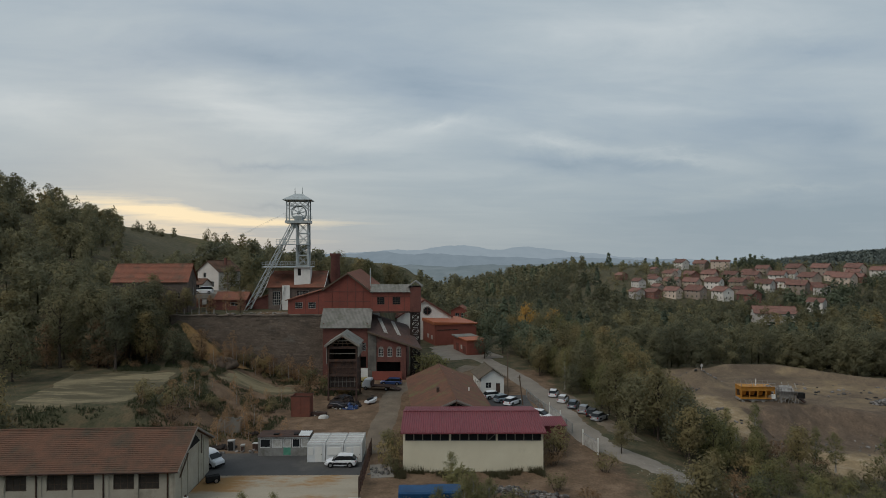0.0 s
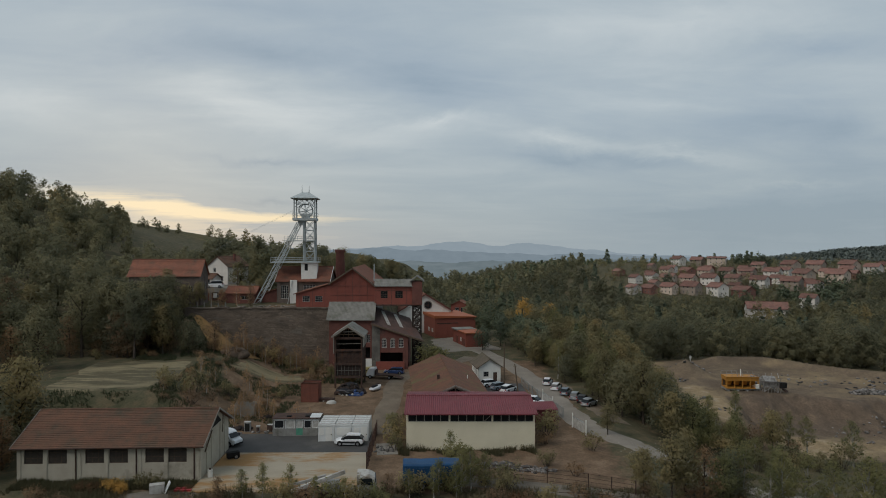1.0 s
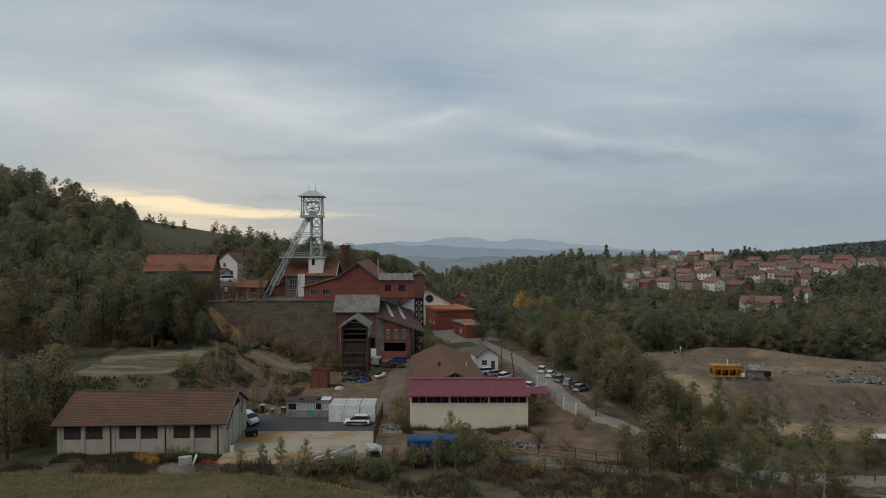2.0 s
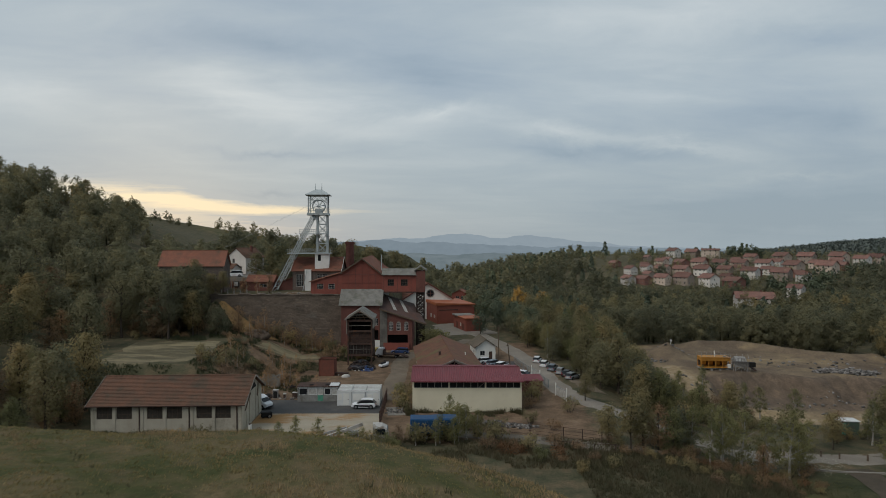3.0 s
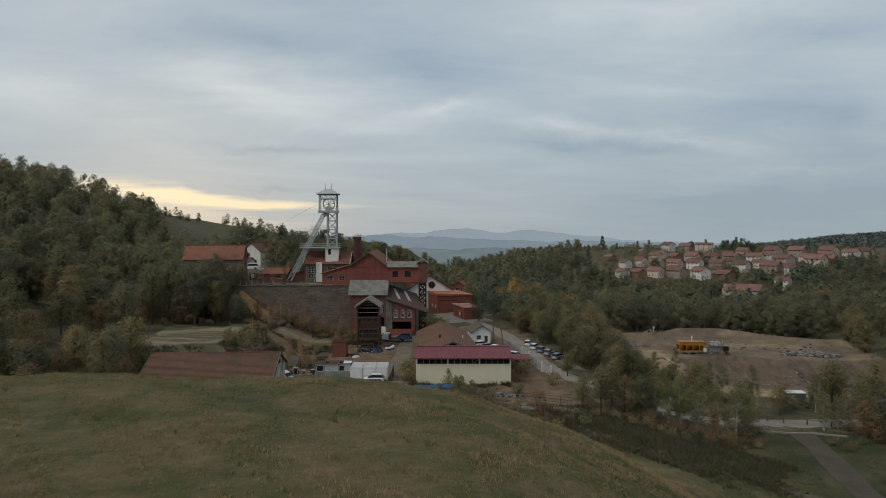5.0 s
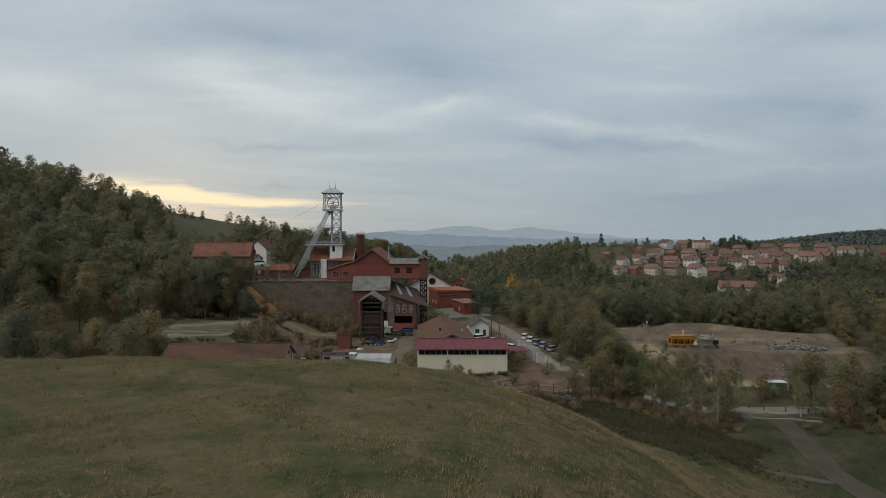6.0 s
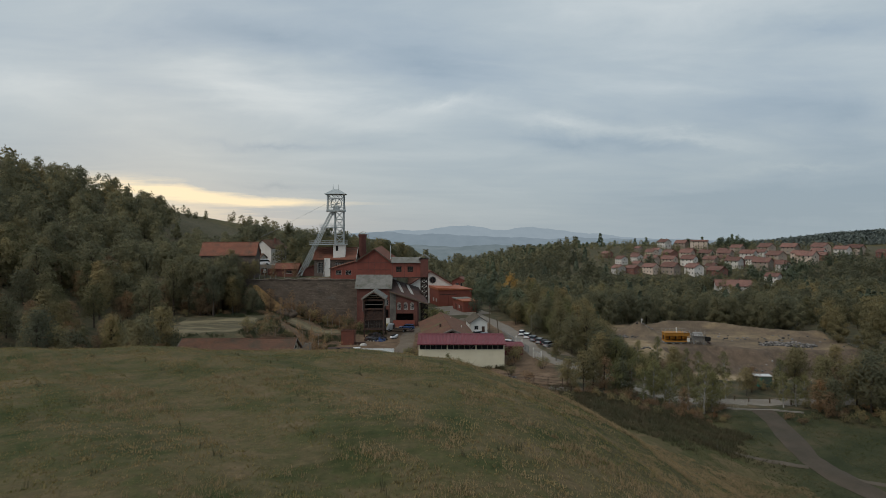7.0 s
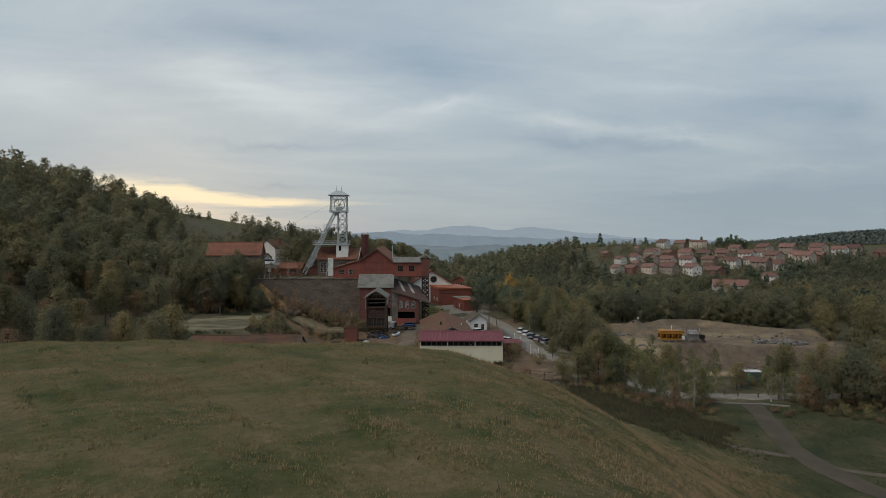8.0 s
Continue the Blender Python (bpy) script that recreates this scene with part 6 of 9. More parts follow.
def plant(key, x, y, size=1.0, tall=1.0, turn=None, label=""):
    turn = RNG.uniform(0, 360) if turn is None else turn
    if key not in FIRST:
        data, bark, leaves, lab, cat, group, name = KINDS[key]
        FIRST[key] = tree_thing(name, data, bark, leaves, pose(x, y, ground_z(x, y) - 0.12, 0, 0, turn), lab, cat, group)
        ob = FIRST[key]
        ob.scale = (size, size, size * tall)
        return ob
    src = FIRST[key]
    keep = tuple(src.scale)
    src.scale = (1, 1, 1)
    ob = copy_thing(src, pose(x, y, ground_z(x, y) - 0.12, 0, 0, turn))
    src.scale = keep
    ob.scale = (size, size, size * tall)
    if label:
        ob["label"] = label
    return ob


def scatter(n, box_, keys, lo, hi, seed, gap=3.0, keep=None, tries=40):
    """Trees at random in a rectangle, no two too near; keep(x, y) says where they may stand."""
    rng = np.random.default_rng(seed)
    x0, x1, y0, y1 = box_
    pts = []
    for _ in range(n * tries):
        if len(pts) >= n:
            break
        p = np.array([rng.uniform(x0, x1), rng.uniform(y0, y1)])
        if keep and not keep(*p):
            continue
        if pts and np.min(np.sum((np.array(pts) - p) ** 2, 1)) < gap * gap:
            continue
        pts.append(p)
    for p in pts:
        plant(keys[rng.integers(len(keys))], p[0], p[1], rng.uniform(lo, hi), rng.uniform(0.9, 1.15), rng.uniform(0, 360))
    return len(pts)


# hillside wood beside the mine
scatter(70, (-112, -58, 60, 150), ("oak_a", "oak_b", "oak_c", "tall", "brown", "oak_c", "brown"), 0.85, 1.25, 21, 4.2,
        lambda x, y: not (-73 < x < -45 and 93 < y < 129) and x < -56 - 0.10 * abs(y - 75) and not (x > -74 and y > 140) and x > -120)
scatter(9, (-74, -58, 130, 143), ("oak_c", "tall", "oak_a", "brown"), 0.8, 1.1, 22, 3.6)
scatter(12, (-74, -44, 128, 139), ("brown", "bush_b", "bush_a", "oak_c"), 0.6, 0.95, 23, 2.6)
scatter(17, (-76, -55, 62, 97), ("oak_a", "brown", "oak_c", "oak_b", "brown", "light"), 0.7, 1.0, 32, 3.2, lambda x, y: x < -54 - 0.0 * y and not (x > -69 and y > 93))
scatter(12, (-76, -58, 141, 150), ("oak_a", "oak_c", "brown", "oak_b"), 0.6, 0.85, 33, 2.8, lambda x, y: y < 149)
scatter(30, (-60, -26, 134, 146), ("bush_b", "bush_a", "scrub", "scrub"), 0.45, 0.85, 34, 1.7, lambda x, y: not (-60 < x < -45.5) and not (-42.5 < x < -27 and y < 140))
for x, y, s in ((-66, 133, 1.15), (-62.5, 136, 1.1), (-58.5, 134.5, 1.0), (-70.5, 136, 1.2), (-74, 131, 1.15), (-60, 140, 0.95), (-67, 140, 1.1), (-72, 142, 1.1)):
    plant("tall" if x < -61 else "oak_b", x, y, s)
for x, y, s in ((-68.5, 141.5, 1.15), (-65.0, 143.5, 1.1), (-62.0, 141.0, 1.2), (-60.5, 143.6, 0.95), (-64.0, 138.5, 1.2), (-71.5, 140.0, 1.2)):
    plant("tall" if x < -60 else "oak_c", x, y, s)
# roadside trees by the fence and birches at the low road
for key, x, y, s in (("oak_a", 27.0, 65.5, 0.78), ("brown", 31.2, 66.8, 0.85), ("oak_c", 34.5, 68.0, 0.68), ("oak_a", 24.6, 68, 0.55), ("oak_b", 29.3, 67.5, 0.74), ("light", 33.0, 66.0, 0.7), ("birch_a", 36.5, 68.5, 0.8), ("oak_a", 26.8, 91.5, 0.5), ("birch_a", 40.5, 67, 0.98), ("birch_b", 44.0, 69, 1.1), ("birch_b", 38.2, 66.0, 0.8), ("birch_a", 42.0, 71, 0.9), ("birch_a", 47.4, 68.6, 0.95), ("brown", 45.8, 66.4, 0.6),
                     ("birch_a", 49.6, 66.5, 1.12), ("birch_b", 51.8, 68.0, 0.95), ("birch_a", 53.2, 70.5, 0.8), ("birch_b", 58.5, 77.5, 0.7), ("oak_a", 75, 82, 0.95), ("light", 79, 79, 0.95), ("oak_a", 77, 85, 0.9), ("birch_a", 71.5, 81.5, 0.85), ("oak_b", 84, 83, 0.9), ("brown", 66, 82, 0.7), ("birch_a", 82, 76, 0.85),
                     ("oak_c", 87, 78, 1.05), ("birch_b", 73, 74.5, 0.72), ("oak_a", 92, 76, 1.05), ("oak_c", 96, 84, 1.1), ("oak_b", 101, 80, 1.0), ("oak_a", 90, 72, 0.8), ("light", 98, 74, 0.95), ("oak_c", 106, 86, 1.1), ("oak_a", 104, 73, 0.9), ("oak_b", 112, 80, 1.05), ("oak_a", 118, 88, 1.1), ("birch_a", 45.5, 75, 0.7), ("brown", 37.0, 70.5, 0.6)):
    plant(key, x, y, s)
for key, x, y, s in (("oak_b", 74, 69.2, 0.9), ("oak_a", 80, 69.6, 1.0), ("oak_c", 85.5, 69.2, 0.95), ("oak_b", 91, 69.4, 1.05), ("brown", 77.5, 73.2, 0.95), ("oak_a", 96.5, 69, 1.0), ("brown", 88, 74, 1.0)):
    plant(key, x, y, s)
# wood between the road and the pit
scatter(95, (27, 66, 92, 186), ("oak_a", "oak_b", "light", "oak_c", "oak_a"), 0.72, 1.08, 24, 3.3,
        lambda x, y: x > 30.5 and x < 43 + 0.12 * (y - 95) and not (x < 36 and y < 104) and x > 31 - 0.09 * (y - 130) * (y > 130))
scatter(14, (22, 34, 150, 190), ("oak_c", "oak_a", "cedar"), 0.8, 1.0, 25, 4.0, lambda x, y: x > 25 - 0.1 * (y - 150))
for key, x, y, s in (("cedar", 17.5, 199, 0.95), ("cedar", 13.8, 170, 0.62), ("cedar", 19.5, 178, 0.85), ("birch_a", 66.5, 70.5, 0.8), ("birch_b", 69.5, 71.5, 0.75), ("bush_a", 69.0, 84.2, 1.1), ("bush_c", 71.6, 84.0, 0.9), ("birch_a", 72.8, 84.6, 0.6), ("oak_a", 63.5, 79, 0.6), ("yellow", 27.5, 190, 1.6), ("yellow", 35, 186, 1.45), ("birch_a", 33, 168, 1.4), ("fir", 27, 215, 1.1), ("fir", -6, 246, 1.1), ("fir", -1.5, 252, 0.9), ("oak_c", -15.5, 226, 1.0), ("oak_a", -10.5, 222, 1.0), ("fir", 8.8, 262, 0.95), ("fir", 13.5, 245, 0.7), ("cedar", 23, 188, 0.75),
                     ("fir", -4.5, 232, 1.2), ("fir", -9.5, 258, 1.1), ("fir", 35, 150, 0.85), ("fir", 52, 160, 0.9), ("fir", 48, 140, 0.8)):
    plant(key, x, y, s)
scatter(26, (44, 64, 90, 116), ("birch_a", "birch_b", "light", "bush_c", "oak_a", "bush_a"), 0.55, 0.85, 36, 2.6, lambda x, y: x < 63 - 0.25 * (y - 95))
scatter(28, (42, 62, 88, 112), ("bush_a", "bush_c", "bush_b", "bush_a"), 0.8, 1.7, 37, 1.6, lambda x, y: x < 62 - 0.25 * (y - 95))
scatter(16, (24.5, 32, 128, 166), ("oak_a", "light", "birch_a", "oak_c"), 0.6, 0.9, 38, 3.0, lambda x, y: x > 27.5 - 0.16 * (y - 128))
scatter(44, (70, 118, 62, 71.5), ("oak_c", "bush_a", "bush_b", "brown", "bush_a", "oak_a"), 0.6, 1.1, 39, 2.2, lambda x, y: y > 64 + 2.5 * np.sin(x * 0.35) and y < 70.5 + 0.08 * max(0, x - 85))
scatter(18, (-46, -25, 142.5, 146), ("scrub", "scrub", "bush_b"), 0.6, 1.05, 40, 1.2)
# behind the winding hall and round the terrace
for key, x, y, s in (("cedar", -52, 196, 1.15), ("oak_c", -49, 163, 0.55), ("oak_a", -46, 167, 0.6), ("oak_c", -44.5, 172, 0.8), ("brown", -51, 150.8, 0.55), ("scrub", -47.5, 151.5, 0.8), ("brown", -44.5, 152.4, 0.66), ("scrub", -54, 152, 0.9), ("oak_a", -56.5, 151.5, 0.6)):
    plant(key, x, y, s)
# bushes of the yard
for key, x, y, s in (("bush_a", -5.6, 87.5, 1.5), ("bush_a", -5.2, 92, 1.4), ("bush_c", -6.4, 96.5, 1.1), ("bush_a", -5.0, 84.2, 1.1), ("bush_a", 17.2, 91, 1.5), ("bush_a", 18.5, 95, 1.4), ("bush_b", 16.4, 87, 1.1),
                     ("bush_b", -39.5, 100, 1.3), ("bush_a", -41, 104, 1.9), ("bush_a", -45, 103, 1.6), ("bush_a", -37, 111, 1.2), ("bush_b", -33, 108, 1.2), ("bush_b", -30, 104, 1.0), ("bush_a", -28, 115, 1.2),
                     ("bush_c", -1.5, 146, 2.6), ("bush_c", 1.2, 145, 2.4), ("bush_c", 3.5, 140, 1.7), ("light", 1.8, 148.5, 0.5), ("bush_a", -1.5, 147, 1.5), ("bush_a", -26, 139, 1.6), ("bush_b", -29, 143.5, 1.5), ("bush_a", -33, 144, 1.5), ("bush_a", -37, 143.5, 1.7), ("bush_a", -40.5, 143, 1.4),
                     ("bush_c", -21, 131, 1.5), ("bush_b", -22.5, 134, 1.8), ("bush_b", -25.5, 128, 1.4), ("bush_a", 15.0, 77.5, 1.0), ("bush_b", 18, 74, 1.0), ("bush_a", 9, 70, 1.4), ("bush_c", 3.2, 76.5, 1.7),
                     ("bush_c", 5, 74, 1.3), ("bush_a", 6.2, 71, 1.4), ("bush_a", 22.5, 84, 1.2), ("bush_b", 35, 66, 1.0), ("bush_b", 39, 64, 1.0), ("bush_b", 43, 66, 0.9), ("bush_b", 47, 64, 0.9), ("bush_b", 54, 69, 0.9)):
    plant(key, x, y, s)
plant("birch_b", 2.6, 79.5, 0.55)
for key, x, y, s in (("birch_a", 4.6, 69.4, 0.62), ("birch_b", 6.4, 70.4, 0.55), ("birch_b", 2.8, 67.6, 0.5), ("birch_a", 0.2, 67.2, 0.45), ("bush_a", -2.4, 67.6, 1.3), ("bush_c", -6.2, 65.2, 1.2), ("bush_a", -8.6, 64.8, 1.3), ("bush_c", -11.2, 65.0, 1.4), ("bush_b", -13.8, 64.8, 1.4), ("bush_a", -16.6, 65.4, 1.3), ("brown", -5.0, 66.4, 0.42), ("birch_b", -9.8, 65.2, 0.42), ("birch_a", -13.0, 65.0, 0.4), ("bush_a", -7.4, 63.6, 1.2), ("bush_a", 8.4, 68.6, 1.2), ("bush_a", 1.6, 69.2, 1.3)):
    plant(key, x, y, s)
for key, x, y, sz in (("birch_b", 0.8, 68.2, 0.55), ("birch_a", 3.4, 68.6, 0.6), ("bush_a", -1.6, 68.0, 1.2), ("birch_a", -2.6, 67.0, 0.4), ("bush_c", 2.4, 68.4, 1.2), ("birch_b", -16.4, 67.6, 0.5), ("birch_a", -21.5, 66.8, 0.42)):
    plant(key, x, y, sz)
plant("birch_a", -19.2, 66.5, 0.5)
plant("brown", -24, 66, 0.4)
scatter(66, (-52, -22, 97, 140), ("bush_b", "scrub", "scrub", "scrub", "bush_b"), 0.35, 0.75, 29, 2.4, lambda x, y: not (-42.5 < x < -26.5 and 126 < y < 139) and x > -46 and not (x > -27 and y < 122))
scatter(22, (-33, -17, 96, 111), ("bush_b", "bush_a", "scrub", "scrub"), 0.4, 0.8, 35, 1.8, lambda x, y: not (x > -27 and y > 100.5))
scatter(26, (-52, 24, 56, 67), ("bush_b", "bush_a", "bush_c", "bush_b"), 0.6, 1.1, 30, 2.6)
scatter(80, (24, 100, 48, 69), ("bush_b", "bush_b", "bush_a"), 0.45, 0.95, 31, 1.9, lambda x, y: abs(x - 58.5) > 5 and y > 58 + 3 * np.sin(x * 0.3) and not (53 < x < 72 and y > 64))


def far_wood(name, n, region, protos, seed, label, keep=None, lo=0.85, hi=1.25, material=None, top=None):
    """A joined stand of many trees, too far to be counted; top(x, y): the height that the canopy reaches there."""
    rng = np.random.default_rng(seed)
    x0, x1, y0, y1 = region
    xs, ys = rng.uniform(x0, x1, n * 3), rng.uniform(y0, y1, n * 3)
    if keep:
        ok = np.array([keep(a, b) for a, b in zip(xs, ys)])
        xs, ys = xs[ok], ys[ok]
    xs, ys = xs[:n], ys[:n]
    zs = ground(xs, ys) - 0.3
    bits, tones = [], []
    for i, (x, y, z) in enumerate(zip(xs, ys, zs)):
        v, f, nr = protos[rng.integers(len(protos))]
        a, s = rng.uniform(0, 2 * np.pi), rng.uniform(lo, hi)
        if top is not None:
            s = min(hi, max(lo, (top(x, y) - z) / 11.0 * rng.uniform(0.75, 1.0)))
        c, d = math.cos(a) * s, math.sin(a) * s
        bits.append((v @ np.array([[c, d, 0], [-d, c, 0], [0, 0, s * rng.uniform(0.9, 1.15)]]) + (x, y, z), f, nr @ np.array([[c, d, 0], [-d, c, 0], [0, 0, s]]) / s))
        tones.append(np.full(len(v), rng.choice((-0.14, -0.06, 0.0, 0.06, 0.20), p=(0.20, 0.26, 0.30, 0.20, 0.04)) + rng.uniform(-0.05, 0.05)))
    v, f, nr = join_leaves(bits)
    me = from_arrays(name, v, f, material or M_LEAF, normals=nr)
    me.attributes.new("tone", "FLOAT", "POINT").data.foreach_set("value", np.concatenate(tones).astype(np.float32))
    ob = tagged(new(name, me), label, "woodland", kind="stuff")
    return ob


def crowns(seeds, h, spread, leaves, leaf, bare=0.12):
    out = []
    for k in seeds:
        wood, crown = broadleaf(k, h, spread, leaves, leaf, bare=bare, blobs=12, sides=4)
        v, f = ring_tube(np.zeros(3), np.array([0, 0, h * 0.6]), 0.2, 0.08, 4, True)
        flat = v * (1, 1, 0)
        out.append(join_leaves([(v, f, flat / np.linalg.norm(flat, axis=1, keepdims=True)), crown]))
    return out


def cones(seeds, h, spread, leaves, leaf):
    return [conifer(k, h, spread, leaves, leaf)[1] for k in seeds]


def below_meadow(x, y):
    """True where a tree would not stand up before the meadow on the hill."""
    u = x / y
    if not -0.475 < u < -0.350:
        return True
    return (ground_z(x, y) + 11.5 - 28.9) / y < 0.020 - (u + 0.4625) * 0.25


def canopy_behind_mine(x, y):
    """The woods behind the mine fall away towards the valley."""
    return 29.0 + y * float(np.interp(x / y, (-0.35, -0.20, -0.155, -0.11, -0.01, 0.03), (0.016, 0.006, -0.003, -0.020, -0.024, -0.042)))


hill_c = crowns((45, 46, 47, 48), 10.5, 3.3, 640, 0.64)
near_c, mid_c, far_c = crowns((31, 32, 33), 10.5, 3.3, 460, 0.86), crowns((34, 35, 36), 10.5, 3.6, 210, 1.25), crowns((37, 38), 11, 4.2, 80, 2.3)
mid_f, far_f = cones((41, 42), 12, 3.6, 260, 1.3), cones((43,), 12, 4.2, 90, 2.2)


def village_gap(x, y):
    """Where the houses stand the wood stays thin."""
    return (y < 300 and not (y > 285 and 145 < x < 185)) or x < 118 or (x > 600 and y < 420) or ((x - 160) * 0.9 + 300 > y and y < 430)


near_t = crowns((71, 72, 73), 10.5, 3.4, 1700, 0.48)
far_wood("pit_edge_wood", 66, (60, 165, 188, 222), near_t, 65, "dark wood along the far edge of the pit", None, lo=0.9, hi=1.25, material=M_LEAF_DARK)
far_wood("pit_corner_wood", 26, (98, 135, 166, 190), near_t, 70, "dark wood along the far edge of the pit", lambda x, y: y > 192 - 24 * S(95, 122, x), lo=0.85, hi=1.15, material=M_LEAF_DARK)
far_wood("pit_side_wood", 52, (115, 165, 92, 190), near_t, 66, "mixed wood beside the pit", lambda x, y: x > 126, lo=0.85, hi=1.2)
far_wood("terrace_wood", 34, (-64, -13, 178, 234), near_t, 67, "mixed wood behind the winding hall", lambda x, y: not (-30 < x < -20 and y < 181) and not (x < -56 and y < 202), lo=0.9, hi=1.2)
far_wood("hillside_wood", 400, (-215, -66, 130, 330), hill_c, 51, "dense autumn wood covering the hillside", lambda x, y: (x < -78 or y > 205) and below_meadow(x, y), material=M_LEAF_DARK)
far_wood("hillside_wood", 120, (-150, -100, 50, 150), hill_c, 52, "dense autumn wood covering the hillside", lambda x, y: (x < -108 or y > 110) and x > -0.72 * (y + 58), lo=0.75, hi=1.1)
far_wood("terrace_back_wood", 150, (-110, 4, 205, 330), crowns((76, 77, 78), 10.5, 3.4, 620, 0.72), 97, "mixed wood on the slope behind the mine", lambda x, y: -0.352 < x / y < 0.01 and not (x < -50 and y < 212) and not (-14 < x < 8 and y < 240), lo=0.5, hi=1.5, top=canopy_behind_mine, material=M_LEAF_DARK)
far_wood("village_slope_wood", 330, (112, 275, 292, 398), mid_c, 98, "wood on the slope below the village", lambda x, y: not (abs(x - 0.535 * y) < 17 and y < 350) and not (abs(x - 0.596 * y) < 10 and y < 364), lo=0.28, hi=0.9, top=lambda x, y: 29.0 - 0.080 * y, material=M_LEAF_DARK)
far_wood("valley_wood", 370, (12, 260, 205, 330), near_c, 53, "mixed dark green wood in the valley", lambda x, y: x > 14 and (y > 222 or x > 170) and not (y > 275 and 135 < x < 178), lo=0.8, hi=1.15, material=M_LEAF_DARK)
far_wood("valley_wood", 720, (20, 470, 300, 560), mid_c, 54, "mixed autumn wood below the village", village_gap, lo=0.75, hi=1.1, material=M_LEAF_DARK)
far_wood("right_wood", 165, (150, 330, 90, 330), near_c, 55, "autumn wood beyond the pit", lambda x, y: x > 0.72 * y + 45 or y > 205, lo=0.9, hi=1.2)
far_wood("village_trees", 620, (112, 380, 350, 560), crowns((35, 36, 38), 10.5, 4.2, 150, 1.2), 56, "garden trees between the village houses", None, lo=0.25, hi=0.68, material=M_LEAF_DARK)
GARDENS = ((203, 401, 5), (219, 387, 6), (214, 379, 4), (254, 396, 7), (233, 366, 6), (190, 384, 5), (242, 392, 4), (276, 424, 5), (276, 524, 9), (262, 536, 6), (331, 500, 6), (300, 440, 5), (318, 448, 6), (160, 426, 4), (206, 450, 4))
far_wood("village_garden_wood", 900, (150, 345, 355, 550), mid_c, 111, "dark garden trees standing above the village roofs", lambda x, y: any(math.hypot(x - a, y - b) < r for a, b, r in GARDENS), lo=0.55, hi=1.0, material=M_NEEDLE)
far_wood("village_firs", 12, (150, 560, 400, 720), mid_f, 57, "dark firs between the village houses", None, lo=0.55, hi=0.85, material=M_NEEDLE)
far_wood("distant_wood", 950, (-60, 420, 560, 1050), far_c, 58, "distant wooded rise", lambda x, y: x > -20 and (y > 700 or x < 140), lo=0.9, hi=1.3, material=M_LEAF_DARK)
far_wood("valley_firs", 60, (20, 240, 205, 480), mid_f, 69, "dark firs in the valley wood", lambda x, y: village_gap(x, y), lo=0.8, hi=1.15, material=M_NEEDLE)
far_wood("distant_firs", 140, (60, 330, 640, 900), far_f, 59, "distant dark firs on the rise", None, lo=0.8, hi=1.3, material=M_NEEDLE)
far_wood("left_distant_wood", 340, (-420, 0, 235, 560), mid_c, 60, "distant wood behind the mine", lambda x, y: x < 0 and below_meadow(x, y), lo=0.8, hi=1.15)
far_wood("meadow_trees", 14, (-215, -150, 440, 470), mid_c, 63, "small trees along the meadow's crest", None, lo=0.45, hi=0.7, material=M_LEAF_DARK)
far_wood("meadow_foot_wood", 130, (-190, -80, 238, 400), mid_c, 68, "low wood at the foot of the meadow", lambda x, y: -0.48 * y < x < -0.355 * y and below_meadow(x, y), lo=0.45, hi=0.8)
far_wood("valley_trees", 310, (-60, 90, 240, 620), mid_c, 64, "mixed trees down in the valley behind the mine", lambda x, y: y > 250 and (x < -12 or x > 16 or y > 275), lo=0.65, hi=0.9, material=M_LEAF_DARK)
far_wood("valley_edge_wood", 46, (-45, -3, 222, 300), near_c, 75, "mixed trees at the edge of the mine terrace", lambda x, y: not (-12 < x < -3 and y < 240), lo=0.62, hi=0.85)
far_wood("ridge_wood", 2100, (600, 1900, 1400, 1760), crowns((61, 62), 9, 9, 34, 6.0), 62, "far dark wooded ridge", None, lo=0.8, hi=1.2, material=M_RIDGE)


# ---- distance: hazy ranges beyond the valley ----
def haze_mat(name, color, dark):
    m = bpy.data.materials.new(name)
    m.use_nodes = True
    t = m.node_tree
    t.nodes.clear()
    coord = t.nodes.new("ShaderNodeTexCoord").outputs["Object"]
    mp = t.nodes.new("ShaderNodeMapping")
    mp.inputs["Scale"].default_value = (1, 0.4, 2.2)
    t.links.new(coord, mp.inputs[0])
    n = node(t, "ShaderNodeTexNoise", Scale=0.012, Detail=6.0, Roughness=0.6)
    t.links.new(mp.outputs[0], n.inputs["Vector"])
    # distance haze is painted into these colours, and the hills glow by themselves
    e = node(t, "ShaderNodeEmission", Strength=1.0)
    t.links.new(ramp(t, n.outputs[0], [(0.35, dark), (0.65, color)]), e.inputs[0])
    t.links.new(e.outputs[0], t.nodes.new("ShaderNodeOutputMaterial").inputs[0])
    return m


